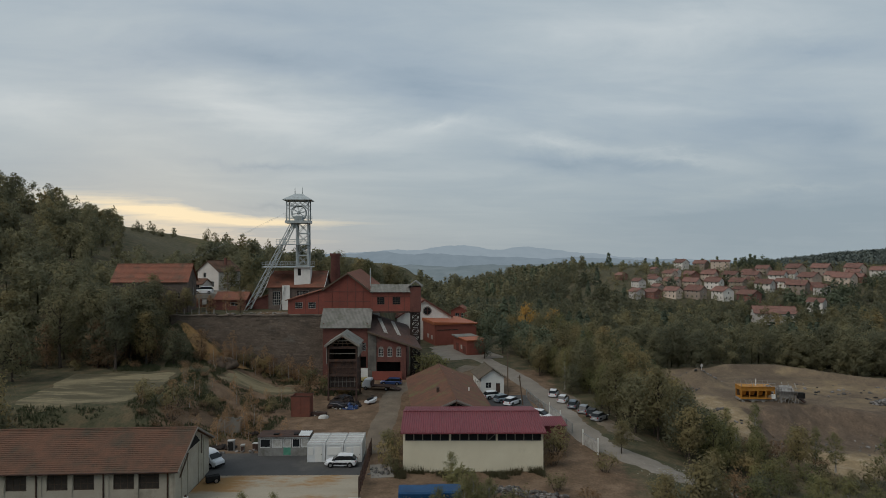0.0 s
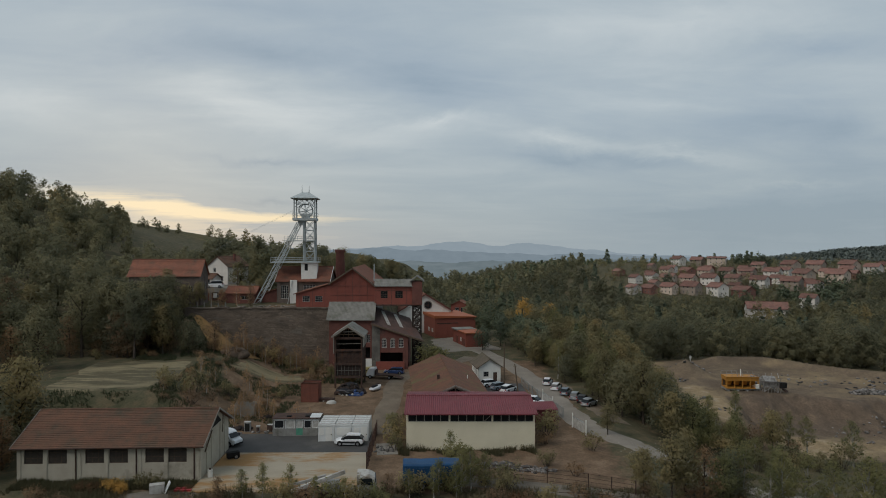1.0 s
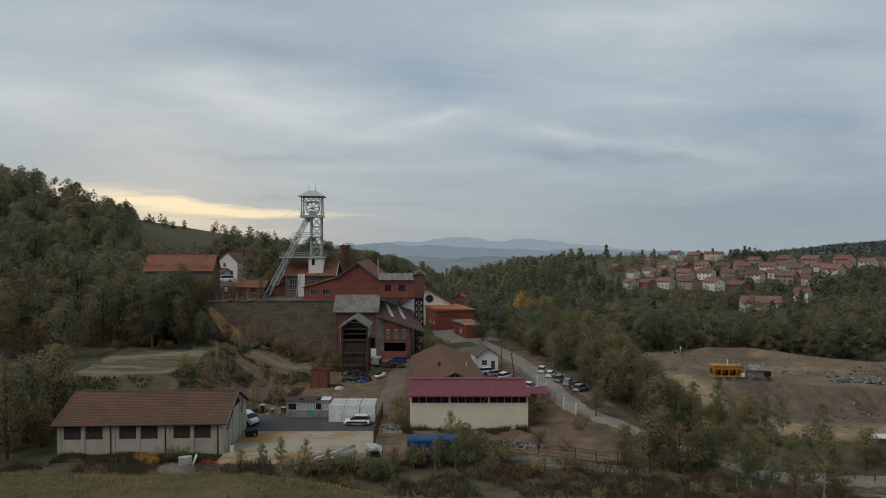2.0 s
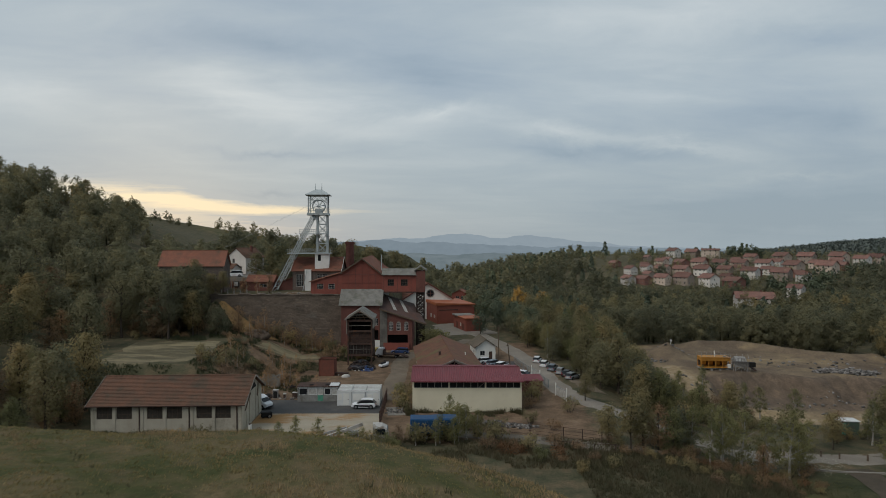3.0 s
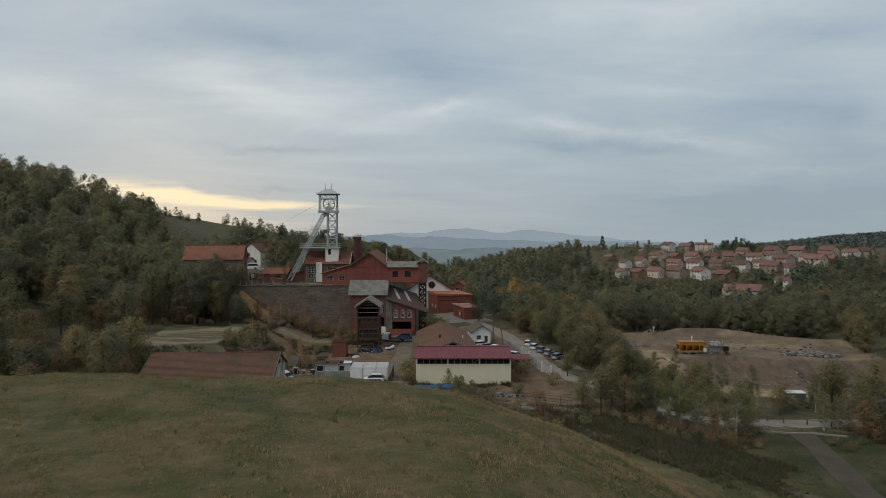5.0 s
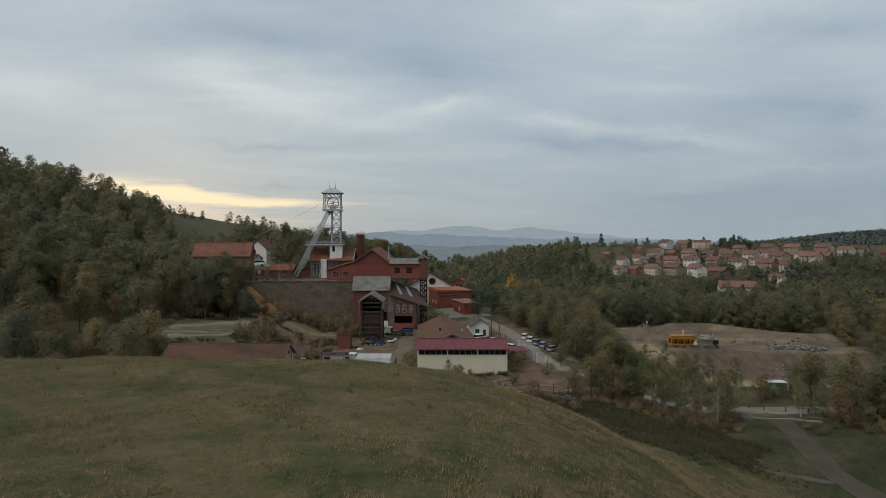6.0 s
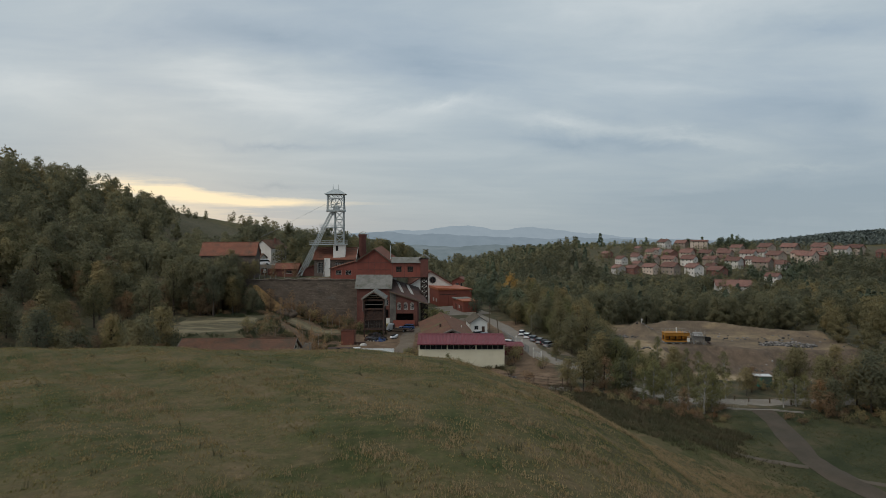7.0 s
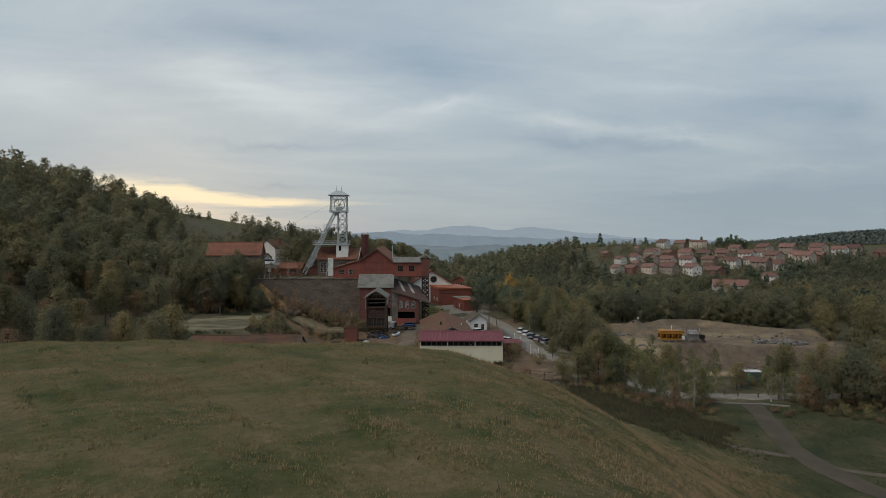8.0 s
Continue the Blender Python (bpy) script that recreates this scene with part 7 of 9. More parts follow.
def far_range(y, x0, x1, base, peaks, rough, color, dark, label, seed, depth=320):
    """A far hill range: a ridge with a crest made of broad humps and small unevenness."""
    xs = np.linspace(x0, x1, 240)
    crest = base + sum(h * np.exp(-((xs - c) / w) ** 2) for c, w, h in peaks)
    crest = crest + rough * (np.sin(xs * 0.021 + seed) + 0.6 * np.sin(xs * 0.053 + seed * 2) + 0.35 * np.sin(xs * 0.13 + seed * 3))
    rows = [(y - depth, -160 + 0 * crest), (y - depth * 0.5, crest * 0.55 - 40), (y, crest), (y + depth * 0.4, -160 + 0 * crest)]
    v = np.concatenate([np.stack([xs, np.full_like(xs, a), b], -1) for a, b in rows])
    idx = np.arange(len(v)).reshape(len(rows), -1)
    f = np.stack([idx[:-1, :-1], idx[:-1, 1:], idx[1:, 1:], idx[1:, :-1]], -1).reshape(-1, 4)
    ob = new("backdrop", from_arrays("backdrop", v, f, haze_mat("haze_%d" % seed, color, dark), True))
    tagged(ob, label, "mountains", kind="structure")


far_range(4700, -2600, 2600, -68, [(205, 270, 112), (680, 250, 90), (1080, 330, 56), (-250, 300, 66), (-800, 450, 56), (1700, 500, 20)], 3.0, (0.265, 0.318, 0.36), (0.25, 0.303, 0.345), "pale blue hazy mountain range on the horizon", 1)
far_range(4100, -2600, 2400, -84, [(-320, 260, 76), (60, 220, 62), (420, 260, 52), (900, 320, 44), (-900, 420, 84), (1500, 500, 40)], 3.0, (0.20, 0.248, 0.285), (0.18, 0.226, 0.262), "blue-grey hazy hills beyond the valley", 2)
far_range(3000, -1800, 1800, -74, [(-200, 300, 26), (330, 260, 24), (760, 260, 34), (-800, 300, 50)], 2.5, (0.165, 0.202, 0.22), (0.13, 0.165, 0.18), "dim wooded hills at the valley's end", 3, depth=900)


# ---- village on the hill ----
def village_house(label, w, d, e, r, wall_m, storeys=2, name="village_house"):
    wins = []
    for k in range(storeys):
        z = 0.9 + 2.8 * k
        wins += [("f", u, z, 0.95, 1.25) for u in (-w * 0.6, 0.0, w * 0.6)]
        wins += [("r", u, z, 0.9, 1.25) for u in ((d * 0.3, d * 0.7) if k == 0 else (d * 0.5,))]
        wins += [("l", d * 0.5, z, 0.9, 1.25)]
    return simple_house(name, pose(0, 0, 0), w, d, e, r, wall_m, M_TILE_VILLAGE, label, wins=wins, group="village houses", step=0.9, base=-6.0, over=0.6)


V_OCHRE = village_house("village house in pinkish ochre render, red tiled roof", 5.2, 8.0, 5.4, 7.9, M_HOUSE)
V_PALE = village_house("village house in pale render, red tiled roof", 5.0, 8.0, 5.6, 8.0, M_HOUSE_PALE)
V_RED = village_house("village house in dull red render, brown tiled roof", 5.6, 8.5, 5.0, 7.4, M_HOUSE_RED)
V_BLOCK = village_house("long ochre village block, three storeys high", 7.5, 9.0, 8.2, 9.4, M_HOUSE, 3)
V_LONG = village_house("long low pale house among the trees, red tiled roof", 8.0, 8.0, 4.8, 7.2, M_HOUSE_PALE)
VILLAGE = [
    # lowest row
    (127.6, 410, 0.86, "p"), (137.4, 408, 0.84, "r"), (149.8, 406, 0.96, "o"), (163.2, 404, 1.08, "o"), (177.3, 400, 1.1, "p"), (191.6, 395, 1.06, "r"), (211.6, 355, 0.86, "p"),
    # second row
    (138.5, 440, 0.82, "p"), (153.5, 450, 0.84, "p"), (162.0, 440, 0.98, "o"), (174.2, 436, 1.02, "o"), (188.6, 434, 1.06, "p"), (205.8, 436, 0.98, "o"), (218.4, 425, 1.08, "p"), (234.7, 415, 1.18, "o"), (244.2, 405, 0.82, "p"),
    # third row
    (135.6, 470, 0.74, "r"), (171.0, 500, 0.62, "o"), (173.2, 475, 0.88, "o"), (185.7, 470, 0.96, "r"), (200.1, 468, 1.0, "o"), (214.2, 465, 1.02, "o"), (230.0, 465, 1.02, "o"), (246.1, 460, 1.12, "p"), (261.5, 450, 1.2, "o"), (283.5, 445, 1.3, "o"), (333.5, 480, 1.1, "p"),
    # infill between the rows
    (146.5, 424, 0.7, "o"), (169.0, 420, 0.72, "p"), (198.0, 416, 0.74, "o"), (226.0, 436, 0.8, "r"), (196.0, 452, 0.78, "p"), (222.5, 450, 0.8, "o"), (239.0, 440, 0.85, "p"), (254.0, 428, 0.8, "r"), (182.0, 486, 0.72, "p"), (208.0, 484, 0.8, "r"), (234.0, 480, 0.85, "o"), (262.0, 472, 0.9, "p"), (289.0, 466, 0.95, "o"), (312.0, 476, 0.95, "p"), (158.0, 466, 0.7, "o"),
    # top row
    (202.5, 530, 1.0, "p"), (215.5, 520, 1.0, "o"), (252.0, 492, 0.95, "o"), (274.5, 490, 1.14, "o"), (295.5, 490, 1.18, "o"), (320.3, 490, 1.22, "o"), (305.0, 462, 0.9, "r"), (349.0, 486, 1.1, "o"), (362.0, 470, 1.0, "r"),
]
vrng = random.Random(5)


def settle(src, spots, up=0.2):
    """Copies of a house on their ground; the last spot takes the house itself."""
    for i, (x, y, s, turn) in enumerate(spots):
        m = pose(x, y, ground_z(x, y) + up, 0, 0, turn)
        ob = src if i == len(spots) - 1 else copy_thing(src, m)
        ob.matrix_world = m
        ob.scale = (s * 0.94, s * 0.94, s * 0.94)


for key, src in (("o", V_OCHRE), ("p", V_PALE), ("r", V_RED)):
    settle(src, [(x, y, s, -60 + vrng.uniform(-12, 12)) for x, y, s, k in VILLAGE if k == key])
settle(V_BLOCK, [(228.3, 510, 0.96, -30)])
settle(V_LONG, [(179.2, 335, 1.32, -14)], 0.6)


# ---- the pit: feed hopper, crusher, rubble ----
M_YELLOW = mat("yellow_machine_paint", (0.40, 0.19, 0.035), rough=0.55, vary=0.15, scale=0.8, tint=(0.33, 0.15, 0.03), stains=(0.18, 0.10, 0.05))
M_GREYMACHINE = mat("dusty_grey_machine", (0.30, 0.29, 0.27), rough=0.6, vary=0.2, scale=1.0, tint=(0.2, 0.19, 0.18), stains=(0.13, 0.11, 0.09))
M_RUBBLE = mat("broken_concrete", (0.21, 0.195, 0.18), vary=0.3, scale=1.0, tint=(0.105, 0.097, 0.09), island=0.75)


def build_hopper():
    z = ground_z(75, 150)
    s = thing("feed_hopper", pose(75.2, 149.3, z, 0, 0, -4.4), "yellow steel feed hopper row with open bays", "machine")
    w = 3.7
    part("trough", shape(prism_x, [(-0.9, 4.1), (2.9, 4.1), (2.6, 2.95), (-0.75, 2.95)], -w, w), M_YELLOW, s)
    part("rim", shape(box, -w - 0.1, -1.0, 4.1, w + 0.1, -0.8, 4.25), M_YELLOW, s)
    for i in range(5):
        x = -w + 0.1 + (2 * w - 0.2) * i / 4
        for y in (-0.7, 2.5):
            part("post", shape(box, x - 0.09, y - 0.09, 0.9, x + 0.09, y + 0.09, 3.0), M_YELLOW, s)
    for i in range(4):
        x = -w + 1.0 + 1.83 * i
        part("chute", shape(prism_x, [(0.1, 2.7), (1.7, 2.7), (1.2, 1.5), (0.6, 1.5)], x - 0.55, x + 0.55), M_YELLOW, s)
    part("sill", shape(box, -w, -0.9, 0.75, w, 2.7, 0.95), M_YELLOW, s)
    part("back_sheet", shape(box, -w, 2.45, 0.95, w, 2.52, 2.7), M_WOOD, s)
    part("chassis", shape(box, -w - 0.2, -0.6, 0.25, w + 0.6, 2.4, 0.72), M_GREYMACHINE, s)
    for x in (-3.2, -1.0, 1.2, 3.3):
        part("skid", shape(box, x - 0.25, -0.8, -0.6, x + 0.25, 2.6, 0.25), M_GREYMACHINE, s)
    for y in (-0.9, 2.9):
        bm = bmesh.new()
        for i in range(7):
            x = -w + 2 * w * i / 6
            box(bm, x - 0.04, y - 0.04, 4.2, x + 0.04, y + 0.04, 5.2)
        beam(bm, (-w, y, 5.15), (w, y, 5.15), 0.06)
        part("railing", bm, M_GREYMACHINE, s)
    part("vent_pipe", shape(tube, (0.2, 1, 4.0), (0.2, 1, 6.0), 0.14, 0.14), M_WHITE, s)
    part("control_box", shape(box, 3.0, -1.2, 0.9, 3.7, -0.75, 2.1), M_WHITE, s)
    c = thing("stone_crusher", pose(81.6, 148.2, ground_z(82, 148), 0, 0, -12), "dusty grey stone crusher with conveyor frames", "machine")
    part("housing", shape(prism_x, [(-1.2, 1.2), (2.6, 1.2), (2.6, 3.0), (1.0, 3.6), (-1.2, 2.7)], -1.4, 1.3), M_GREYMACHINE, c)
    for x, y in ((-1.5, -1.2), (1.5, -1.2), (-1.5, 2.2), (1.5, 2.2)):
        part("leg", shape(box, x - 0.13, y - 0.13, -0.6, x + 0.13, y + 0.13, 2.6), M_GREYMACHINE, c)
    for y in (-1.2, 2.2):
        bm = bmesh.new()
        beam(bm, (-1.5, y, 0.1), (1.5, y, 2.4), 0.12), beam(bm, (1.5, y, 0.1), (-1.5, y, 2.4), 0.12)
        part("brace", bm, M_GREYMACHINE, c)
    part("walkway", shape(box, -2.4, -2.0, 2.6, 1.8, -1.4, 2.7), M_RUBBLE, c)
    for k in range(7):
        bm = bmesh.new()
        x = -2.3 + 0.68 * k
        beam(bm, (x, -2.0, 2.7), (x, -2.0, 3.6), 0.06), beam(bm, (x, -2.0, 3.6), (x + 0.68, -2.0, 3.6), 0.06), beam(bm, (x, -2.0, 0.1), (x + 0.68, -1.9, 2.6), 0.08)
        part("rail_bay", bm, M_RUBBLE, c, "pale dusty walkway rail")
    part("belt_frame", shape(beam, (-4.3, 0.2, 3.6), (-1.2, 0.2, 2.6), 0.7, 0.35), M_GREYMACHINE, c)
    part("discharge_belt", shape(beam, (1.2, 0.2, 2.2), (3.4, -1.6, 0.4), 0.9, 0.3), M_RUST, c)
    part("drive_box", shape(box, 1.7, -2.3, 1.4, 3.2, -1.3, 2.6), M_DARK, c)
    for x in (-1.2, 0.2, 1.6):
        part("roof_rail", shape(beam, (x, -1.6, 3.5), (x + 0.8, 2.4, 4.0), 0.1), M_GREYMACHINE, c)


build_hopper()
bpy.data.objects["feed_hopper"].scale = (1.02, 1.0, 0.82)


stones("rubble_heap", 900, [(104, 145.5, 4.5, 1.8, 1.0), (109, 144.5, 5, 2.2, 1.3), (113, 145.0, 3.5, 1.6, 0.7)], 0.25, 1.0, 71, M_RUBBLE, "long heap of grey broken concrete")
stones("rubble_heap", 160, [(8.5, 78, 2.5, 1.2, 0.3), (11, 76.6, 3, 1.0, 0.3), (13.5, 75.7, 2.5, 0.8, 0.2)], 0.2, 0.6, 72, M_RUBBLE, "scattered pale stones along a fence")
stones("pale_slabs", 34, [(62, 141, 3.5, 2.5, 0.0), (64, 131, 3, 2, 0.0), (97, 131, 4, 1.5, 0.2)], 0.2, 0.8, 96, M_RUBBLE, "pale broken slabs lying beside the pit track")
stones("spoil_stones", 260, [(70, 171, 7, 5, 0.2), (62, 162, 5, 3, 0.0), (88, 128, 22, 5, 0.0), (120, 150, 20, 12, 0.0), (95, 160, 20, 8, 0.0)], 0.2, 0.8, 73, M_RUBBLE, "stones scattered over the pit floor")
stones("timber_heap", 40, [(-43.2, 137.0, 2.6, 1.5, 1.5)], 0.5, 2.2, 74, M_WOOD, "heap of broken dark timber on the bank")


def build_marker_post():
    z = ground_z(70.2, 168)
    s = thing("marker_post", pose(70.2, 168, z), "pale wooden marker post on the spoil mound", "post")
    part("stake", shape(box, -0.09, -0.09, -0.4, 0.09, 0.09, 1.7), M_FRAME, s)
    part("board", shape(box, -0.3, -0.13, 0.9, 0.3, -0.09, 1.5), M_FRAME, s)


build_marker_post()


# ---- site cabins ----
M_CABIN = mat("white_cabin_panel", (0.60, 0.61, 0.60), rough=0.5, vary=0.08, scale=0.7, tint=(0.52, 0.53, 0.52), stains=(0.36, 0.35, 0.32), stain_at=(0.6, 0.8), bump=0.05)
M_CABINROOF = mat("streaked_cabin_roof", (0.42, 0.41, 0.385), rough=0.7, vary=0.2, scale=0.9, tint=(0.30, 0.29, 0.27), stains=(0.20, 0.19, 0.165), stretch=(1, 0.4, 1))
M_OLDCABIN = mat("dirty_cabin_panel", (0.24, 0.24, 0.225), rough=0.6, vary=0.2, scale=0.9, tint=(0.16, 0.155, 0.14), stains=(0.10, 0.09, 0.075))
M_DARKGREEN = mat("dull_green_paint", (0.075, 0.11, 0.085), rough=0.6, vary=0.15, scale=0.9, tint=(0.055, 0.08, 0.065), stains=(0.10, 0.085, 0.065))
M_GREEN = mat("green_door_paint", (0.10, 0.30, 0.21), rough=0.5, vary=0.1, bump=0)


def build_cabins():
    for i in range(3):
        s = thing("site_cabin", pose(-15.55 + 2.48 * i, 88.5, 0.05, 0, 0, 0), "white prefab site cabin with streaked ribbed roof", "cabin", "row of white cabins")
        w, d, h = 1.2, 5.2, 2.45
        part("body", shape(box, -w, 0, 0, w, d, h), M_CABIN, s)
        part("roof_rim", shape(box, -w - 0.02, -0.06, h - 0.18, w + 0.02, 0.0, h + 0.1), M_CABIN, s)
        part("roof", shape(box, -w + 0.02, 0.02, h, w - 0.02, d, h + 0.06), M_CABINROOF, s)
        for y in (0.9, 1.9, 3.0, 4.1):
            part("roof_rib", shape(box, -w + 0.02, y - 0.06, h + 0.06, w - 0.02, y + 0.06, h + 0.12), M_CABIN, s)
        for x in (-w, w - 0.12):
            part("corner_post", shape(box, x, -0.05, 0, x + 0.12, 0.0, h - 0.18), M_CABIN, s)
        if i != 1:
            x = 0.35 if i == 0 else 0.55
            dr = part("door", shape(box, x - 0.48, -0.05, 0.05, x + 0.48, 0.0, 2.1), M_WHITE, s, "white panel door")
            part("handle", shape(box, x + 0.33, -0.1, 1.0, x + 0.42, -0.05, 1.1), M_RUST, dr)
        x0 = {0: -0.75, 1: 0.0, 2: -0.55}[i]
        part("shutter", shape(box, x0 - (0.36 if i != 1 else 0.95), -0.05, 0.95, x0 + (0.36 if i != 1 else 0.95), 0.0, 2.0), M_WHITE, s, "closed white window shutter")
    s = thing("old_cabin", pose(-20.55, 91.3, 0.05, 0, 0, 1), "old grey prefab cabin with windows and a green door", "cabin")
    w, d, h = 3.55, 3.0, 2.6
    holes = [(-3.3, -1.85, 1.15, 2.35), (-1.65, -0.2, 1.15, 2.35), (-0.05, 0.95, 0.1, 2.35), (1.15, 2.25, 1.15, 2.35), (2.4, 3.4, 1.15, 2.35)]
    part("front_wall", shape(wall, -w, w, 0, 0.12, 0, h, holes), M_OLDCABIN, s)
    for x in (-w, w - 0.12):
        part("side_wall", shape(box, x, 0.12, 0, x + 0.12, d, h), M_OLDCABIN, s)
    part("back_wall", shape(box, -w + 0.12, d - 0.12, 0, w - 0.12, d, h), M_OLDCABIN, s)
    for k, (a, b, z0, z1) in enumerate(holes):
        if k == 2:
            dr = part("door", shape(box, a, 0.03, z0, b, 0.08, 1.15), M_GREEN, s, "green lower door panel")
            window(s, ((a + b) / 2, 0.02, 1.15), b - a, 1.2, 1, 1, frame=M_CABIN, glass=M_SKYLIGHT)
        else:
            window(s, ((a + b) / 2, 0.02, z0), b - a, z1 - z0, 1, 1, frame=M_CABIN, glass=M_SKYLIGHT if k in (1, 4) else M_GLASS, bar=0.07)
    part("roof", shape(box, -w - 0.1, -0.15, h, w + 0.1, d + 0.1, h + 0.1), M_RUST, s, "rusty flat roof")
    for x in (-1.2, 1.6):
        part("roof_hatch", shape(box, x - 0.35, 0.6, h + 0.1, x + 0.35, 1.3, h + 0.26), M_DARK, s)
    part("roof_sheet", shape(corrugated, 2.0, 3.6, 0.2, 2.4, h + 0.16, h + 0.2), M_CABIN, s, "loose white roofing sheet")
    part("trim", shape(box, -w, -0.04, h - 0.12, w, 0.0, h), M_CABIN, s)


build_cabins()


# ---- vehicles ----
M_TYRE = mat("tyre_rubber", (0.02, 0.02, 0.02), rough=0.9, vary=0.1, bump=0)
M_RIM = mat("wheel_rim", (0.45, 0.45, 0.46), rough=0.35, metal=0.8, vary=0.05, bump=0)
M_LAMP = mat("headlamp_glass", (0.6, 0.6, 0.58), rough=0.15, vary=0.03, bump=0)
M_TAIL = mat("tail_lamp_red", (0.30, 0.015, 0.012), rough=0.25, vary=0.03, bump=0)
M_TRIM = mat("black_plastic_trim", (0.025, 0.025, 0.026), rough=0.6, vary=0.1, bump=0)
M_CARGLASS = glass_mat("car_glass", (0.015, 0.018, 0.02), 0.06)


def paint(name, color, metal=0.2):
    return mat(name, color, rough=0.3, metal=metal, vary=0.04, scale=0.6, tint=tuple(c * 0.93 for c in color), spec=0.5, bump=0)


P_WHITE, P_SILVER, P_BLUEGREY = paint("white_car_paint", (0.62, 0.63, 0.64), 0.0), paint("silver_car_paint", (0.36, 0.38, 0.40), 0.5), paint("blue_grey_car_paint", (0.22, 0.26, 0.30), 0.4)
P_DARK, P_BLUE, P_YELLOW = paint("black_car_paint", (0.03, 0.03, 0.035)), paint("blue_car_paint", (0.03, 0.06, 0.16)), paint("dull_yellow_van_paint", (0.36, 0.28, 0.10), 0.0)


def loft(bm, sections):
    """A skin over cross sections (x, half width, bottom, top, shoulder), like a car's body."""
    rings = []
    for x, w, z0, z1, r in sections:
        rings.append([bm.verts.new(p) for p in ((x, -w + r * 0.6, z0), (x, -w, z0 + r), (x, -w, z1 - r), (x, -w + r, z1), (x, w - r, z1), (x, w, z1 - r), (x, w, z0 + r), (x, w - r * 0.6, z0))])
    for a, b in zip(rings, rings[1:]):
        for i in range(8):
            bm.faces.new((a[i], a[(i + 1) % 8], b[(i + 1) % 8], b[i]))
    bm.faces.new(rings[0]), bm.faces.new(rings[-1][::-1])


def wheel(parent, x, y, r, width=0.2):
    bm = bmesh.new()
    tube(bm, (x, y - width / 2, r), (x, y + width / 2, r), r, r, 16)
    w = part("wheel", bm, M_TYRE, parent)
    side = 1 if y > 0 else -1
    part("rim", shape(tube, (x, y + side * (width / 2 - 0.02), r), (x, y + side * (width / 2 + 0.012), r), r * 0.62, r * 0.58, 12), M_RIM, w)


def car(m, body, label, L=4.2, W=0.87, H=1.5, group="", estate=False, clad=False, name="car"):
    """A hatchback or estate car, nose along +x."""
    s = thing(name, m, label, "car", group)
    f, b = L / 2, -L / 2
    belt = H * 0.60
    bm = bmesh.new()
    loft(bm, [(b, W * 0.86, 0.42, belt - 0.06, 0.10), (b + 0.12, W * 0.95, 0.27, belt, 0.10), (b + 0.9, W, 0.2, belt + 0.02, 0.09), (0.2, W, 0.19, belt, 0.09), (f - 1.25, W, 0.2, belt - 0.02, 0.10),
              (f - 0.45, W * 0.96, 0.23, belt - 0.13, 0.12), (f - 0.1, W * 0.86, 0.28, belt - 0.25, 0.12), (f, W * 0.74, 0.36, belt - 0.36, 0.10)])
    bo = part("body", bm, body, s, smooth=False)
    rear = b + (0.25 if estate else 0.35)
    bm = bmesh.new()
    loft(bm, [(b + 0.06, W * 0.80, belt - 0.05, belt + 0.02, 0.02), (rear + 0.22, W * 0.78, belt - 0.05, H - 0.08, 0.07), (0.1, W * 0.80, belt - 0.05, H - 0.05, 0.07), (f - 1.75, W * 0.80, belt - 0.05, H - 0.13, 0.06), (f - 0.98, W * 0.84, belt - 0.06, belt + 0.01, 0.02)])
    part("window_band", bm, M_CARGLASS, s, "dark car glazing")
    bm = bmesh.new()
    loft(bm, [(rear + 0.12, W * 0.70, H - 0.14, H - 0.05, 0.02), (0.0, W * 0.74, H - 0.10, H, 0.03), (f - 1.72, W * 0.70, H - 0.16, H - 0.07, 0.02)])
    part("roof", bm, body, s)
    for sy in (-1, 1):
        for x in (rear + 0.5, 0.05):
            part("pillar", shape(beam, (x - 0.12, sy * W * 0.81, belt), (x, sy * W * 0.73, H - 0.08), 0.07, 0.09), M_TRIM, s)
        part("headlight", shape(box, f - 0.28, sy * W * 0.72 - 0.16, belt - 0.30, f - 0.06, sy * W * 0.72 + 0.10, belt - 0.15), M_LAMP, s)
        part("tail_light", shape(box, b - 0.01, sy * W * 0.74 - 0.10, belt - 0.28, b + 0.12, sy * W * 0.74 + 0.10, belt - 0.04), M_TAIL, s)
        part("mirror", shape(box, f - 1.45, sy * (W + 0.08) - 0.09, belt + 0.02, f - 1.28, sy * (W + 0.08) + 0.09, belt + 0.16), M_TRIM, s)
        if clad:
            part("side_cladding", shape(box, -0.95, sy * (W + 0.008) - 0.012, 0.40, 0.95, sy * (W + 0.008) + 0.012, 0.68), M_TRIM, s, "black plastic side cladding")
            part("roof_bar", shape(beam, (rear + 0.4, sy * W * 0.66, H + 0.04), (f - 1.9, sy * W * 0.66, H + 0.04), 0.05), M_WHITE, s)
        for x in (b + 0.78, f - 0.85):
            part("wheel_arch", shape(tube, (x, sy * W - 0.06 * sy, 0.34), (x, sy * (W + 0.006), 0.34), 0.40, 0.40, 14), M_TRIM, s)
            wheel(s, x, sy * (W - 0.07), 0.315)
    part("bumper", shape(box, b - 0.03, -W * 0.8, 0.28, b + 0.10, W * 0.8, 0.44), M_TRIM if clad else body, s)
    part("grille", shape(box, f - 0.08, -W * 0.45, 0.36, f + 0.01, W * 0.45, 0.50), M_TRIM, s)
    part("number_plate", shape(box, b - 0.05, -0.24, 0.50, b - 0.02, 0.24, 0.60), M_WHITE, s)
    return s


def on(x, y, turn, dz=0.0):
    return pose(x, y, ground_z(x, y) + dz, 0, 0, turn)


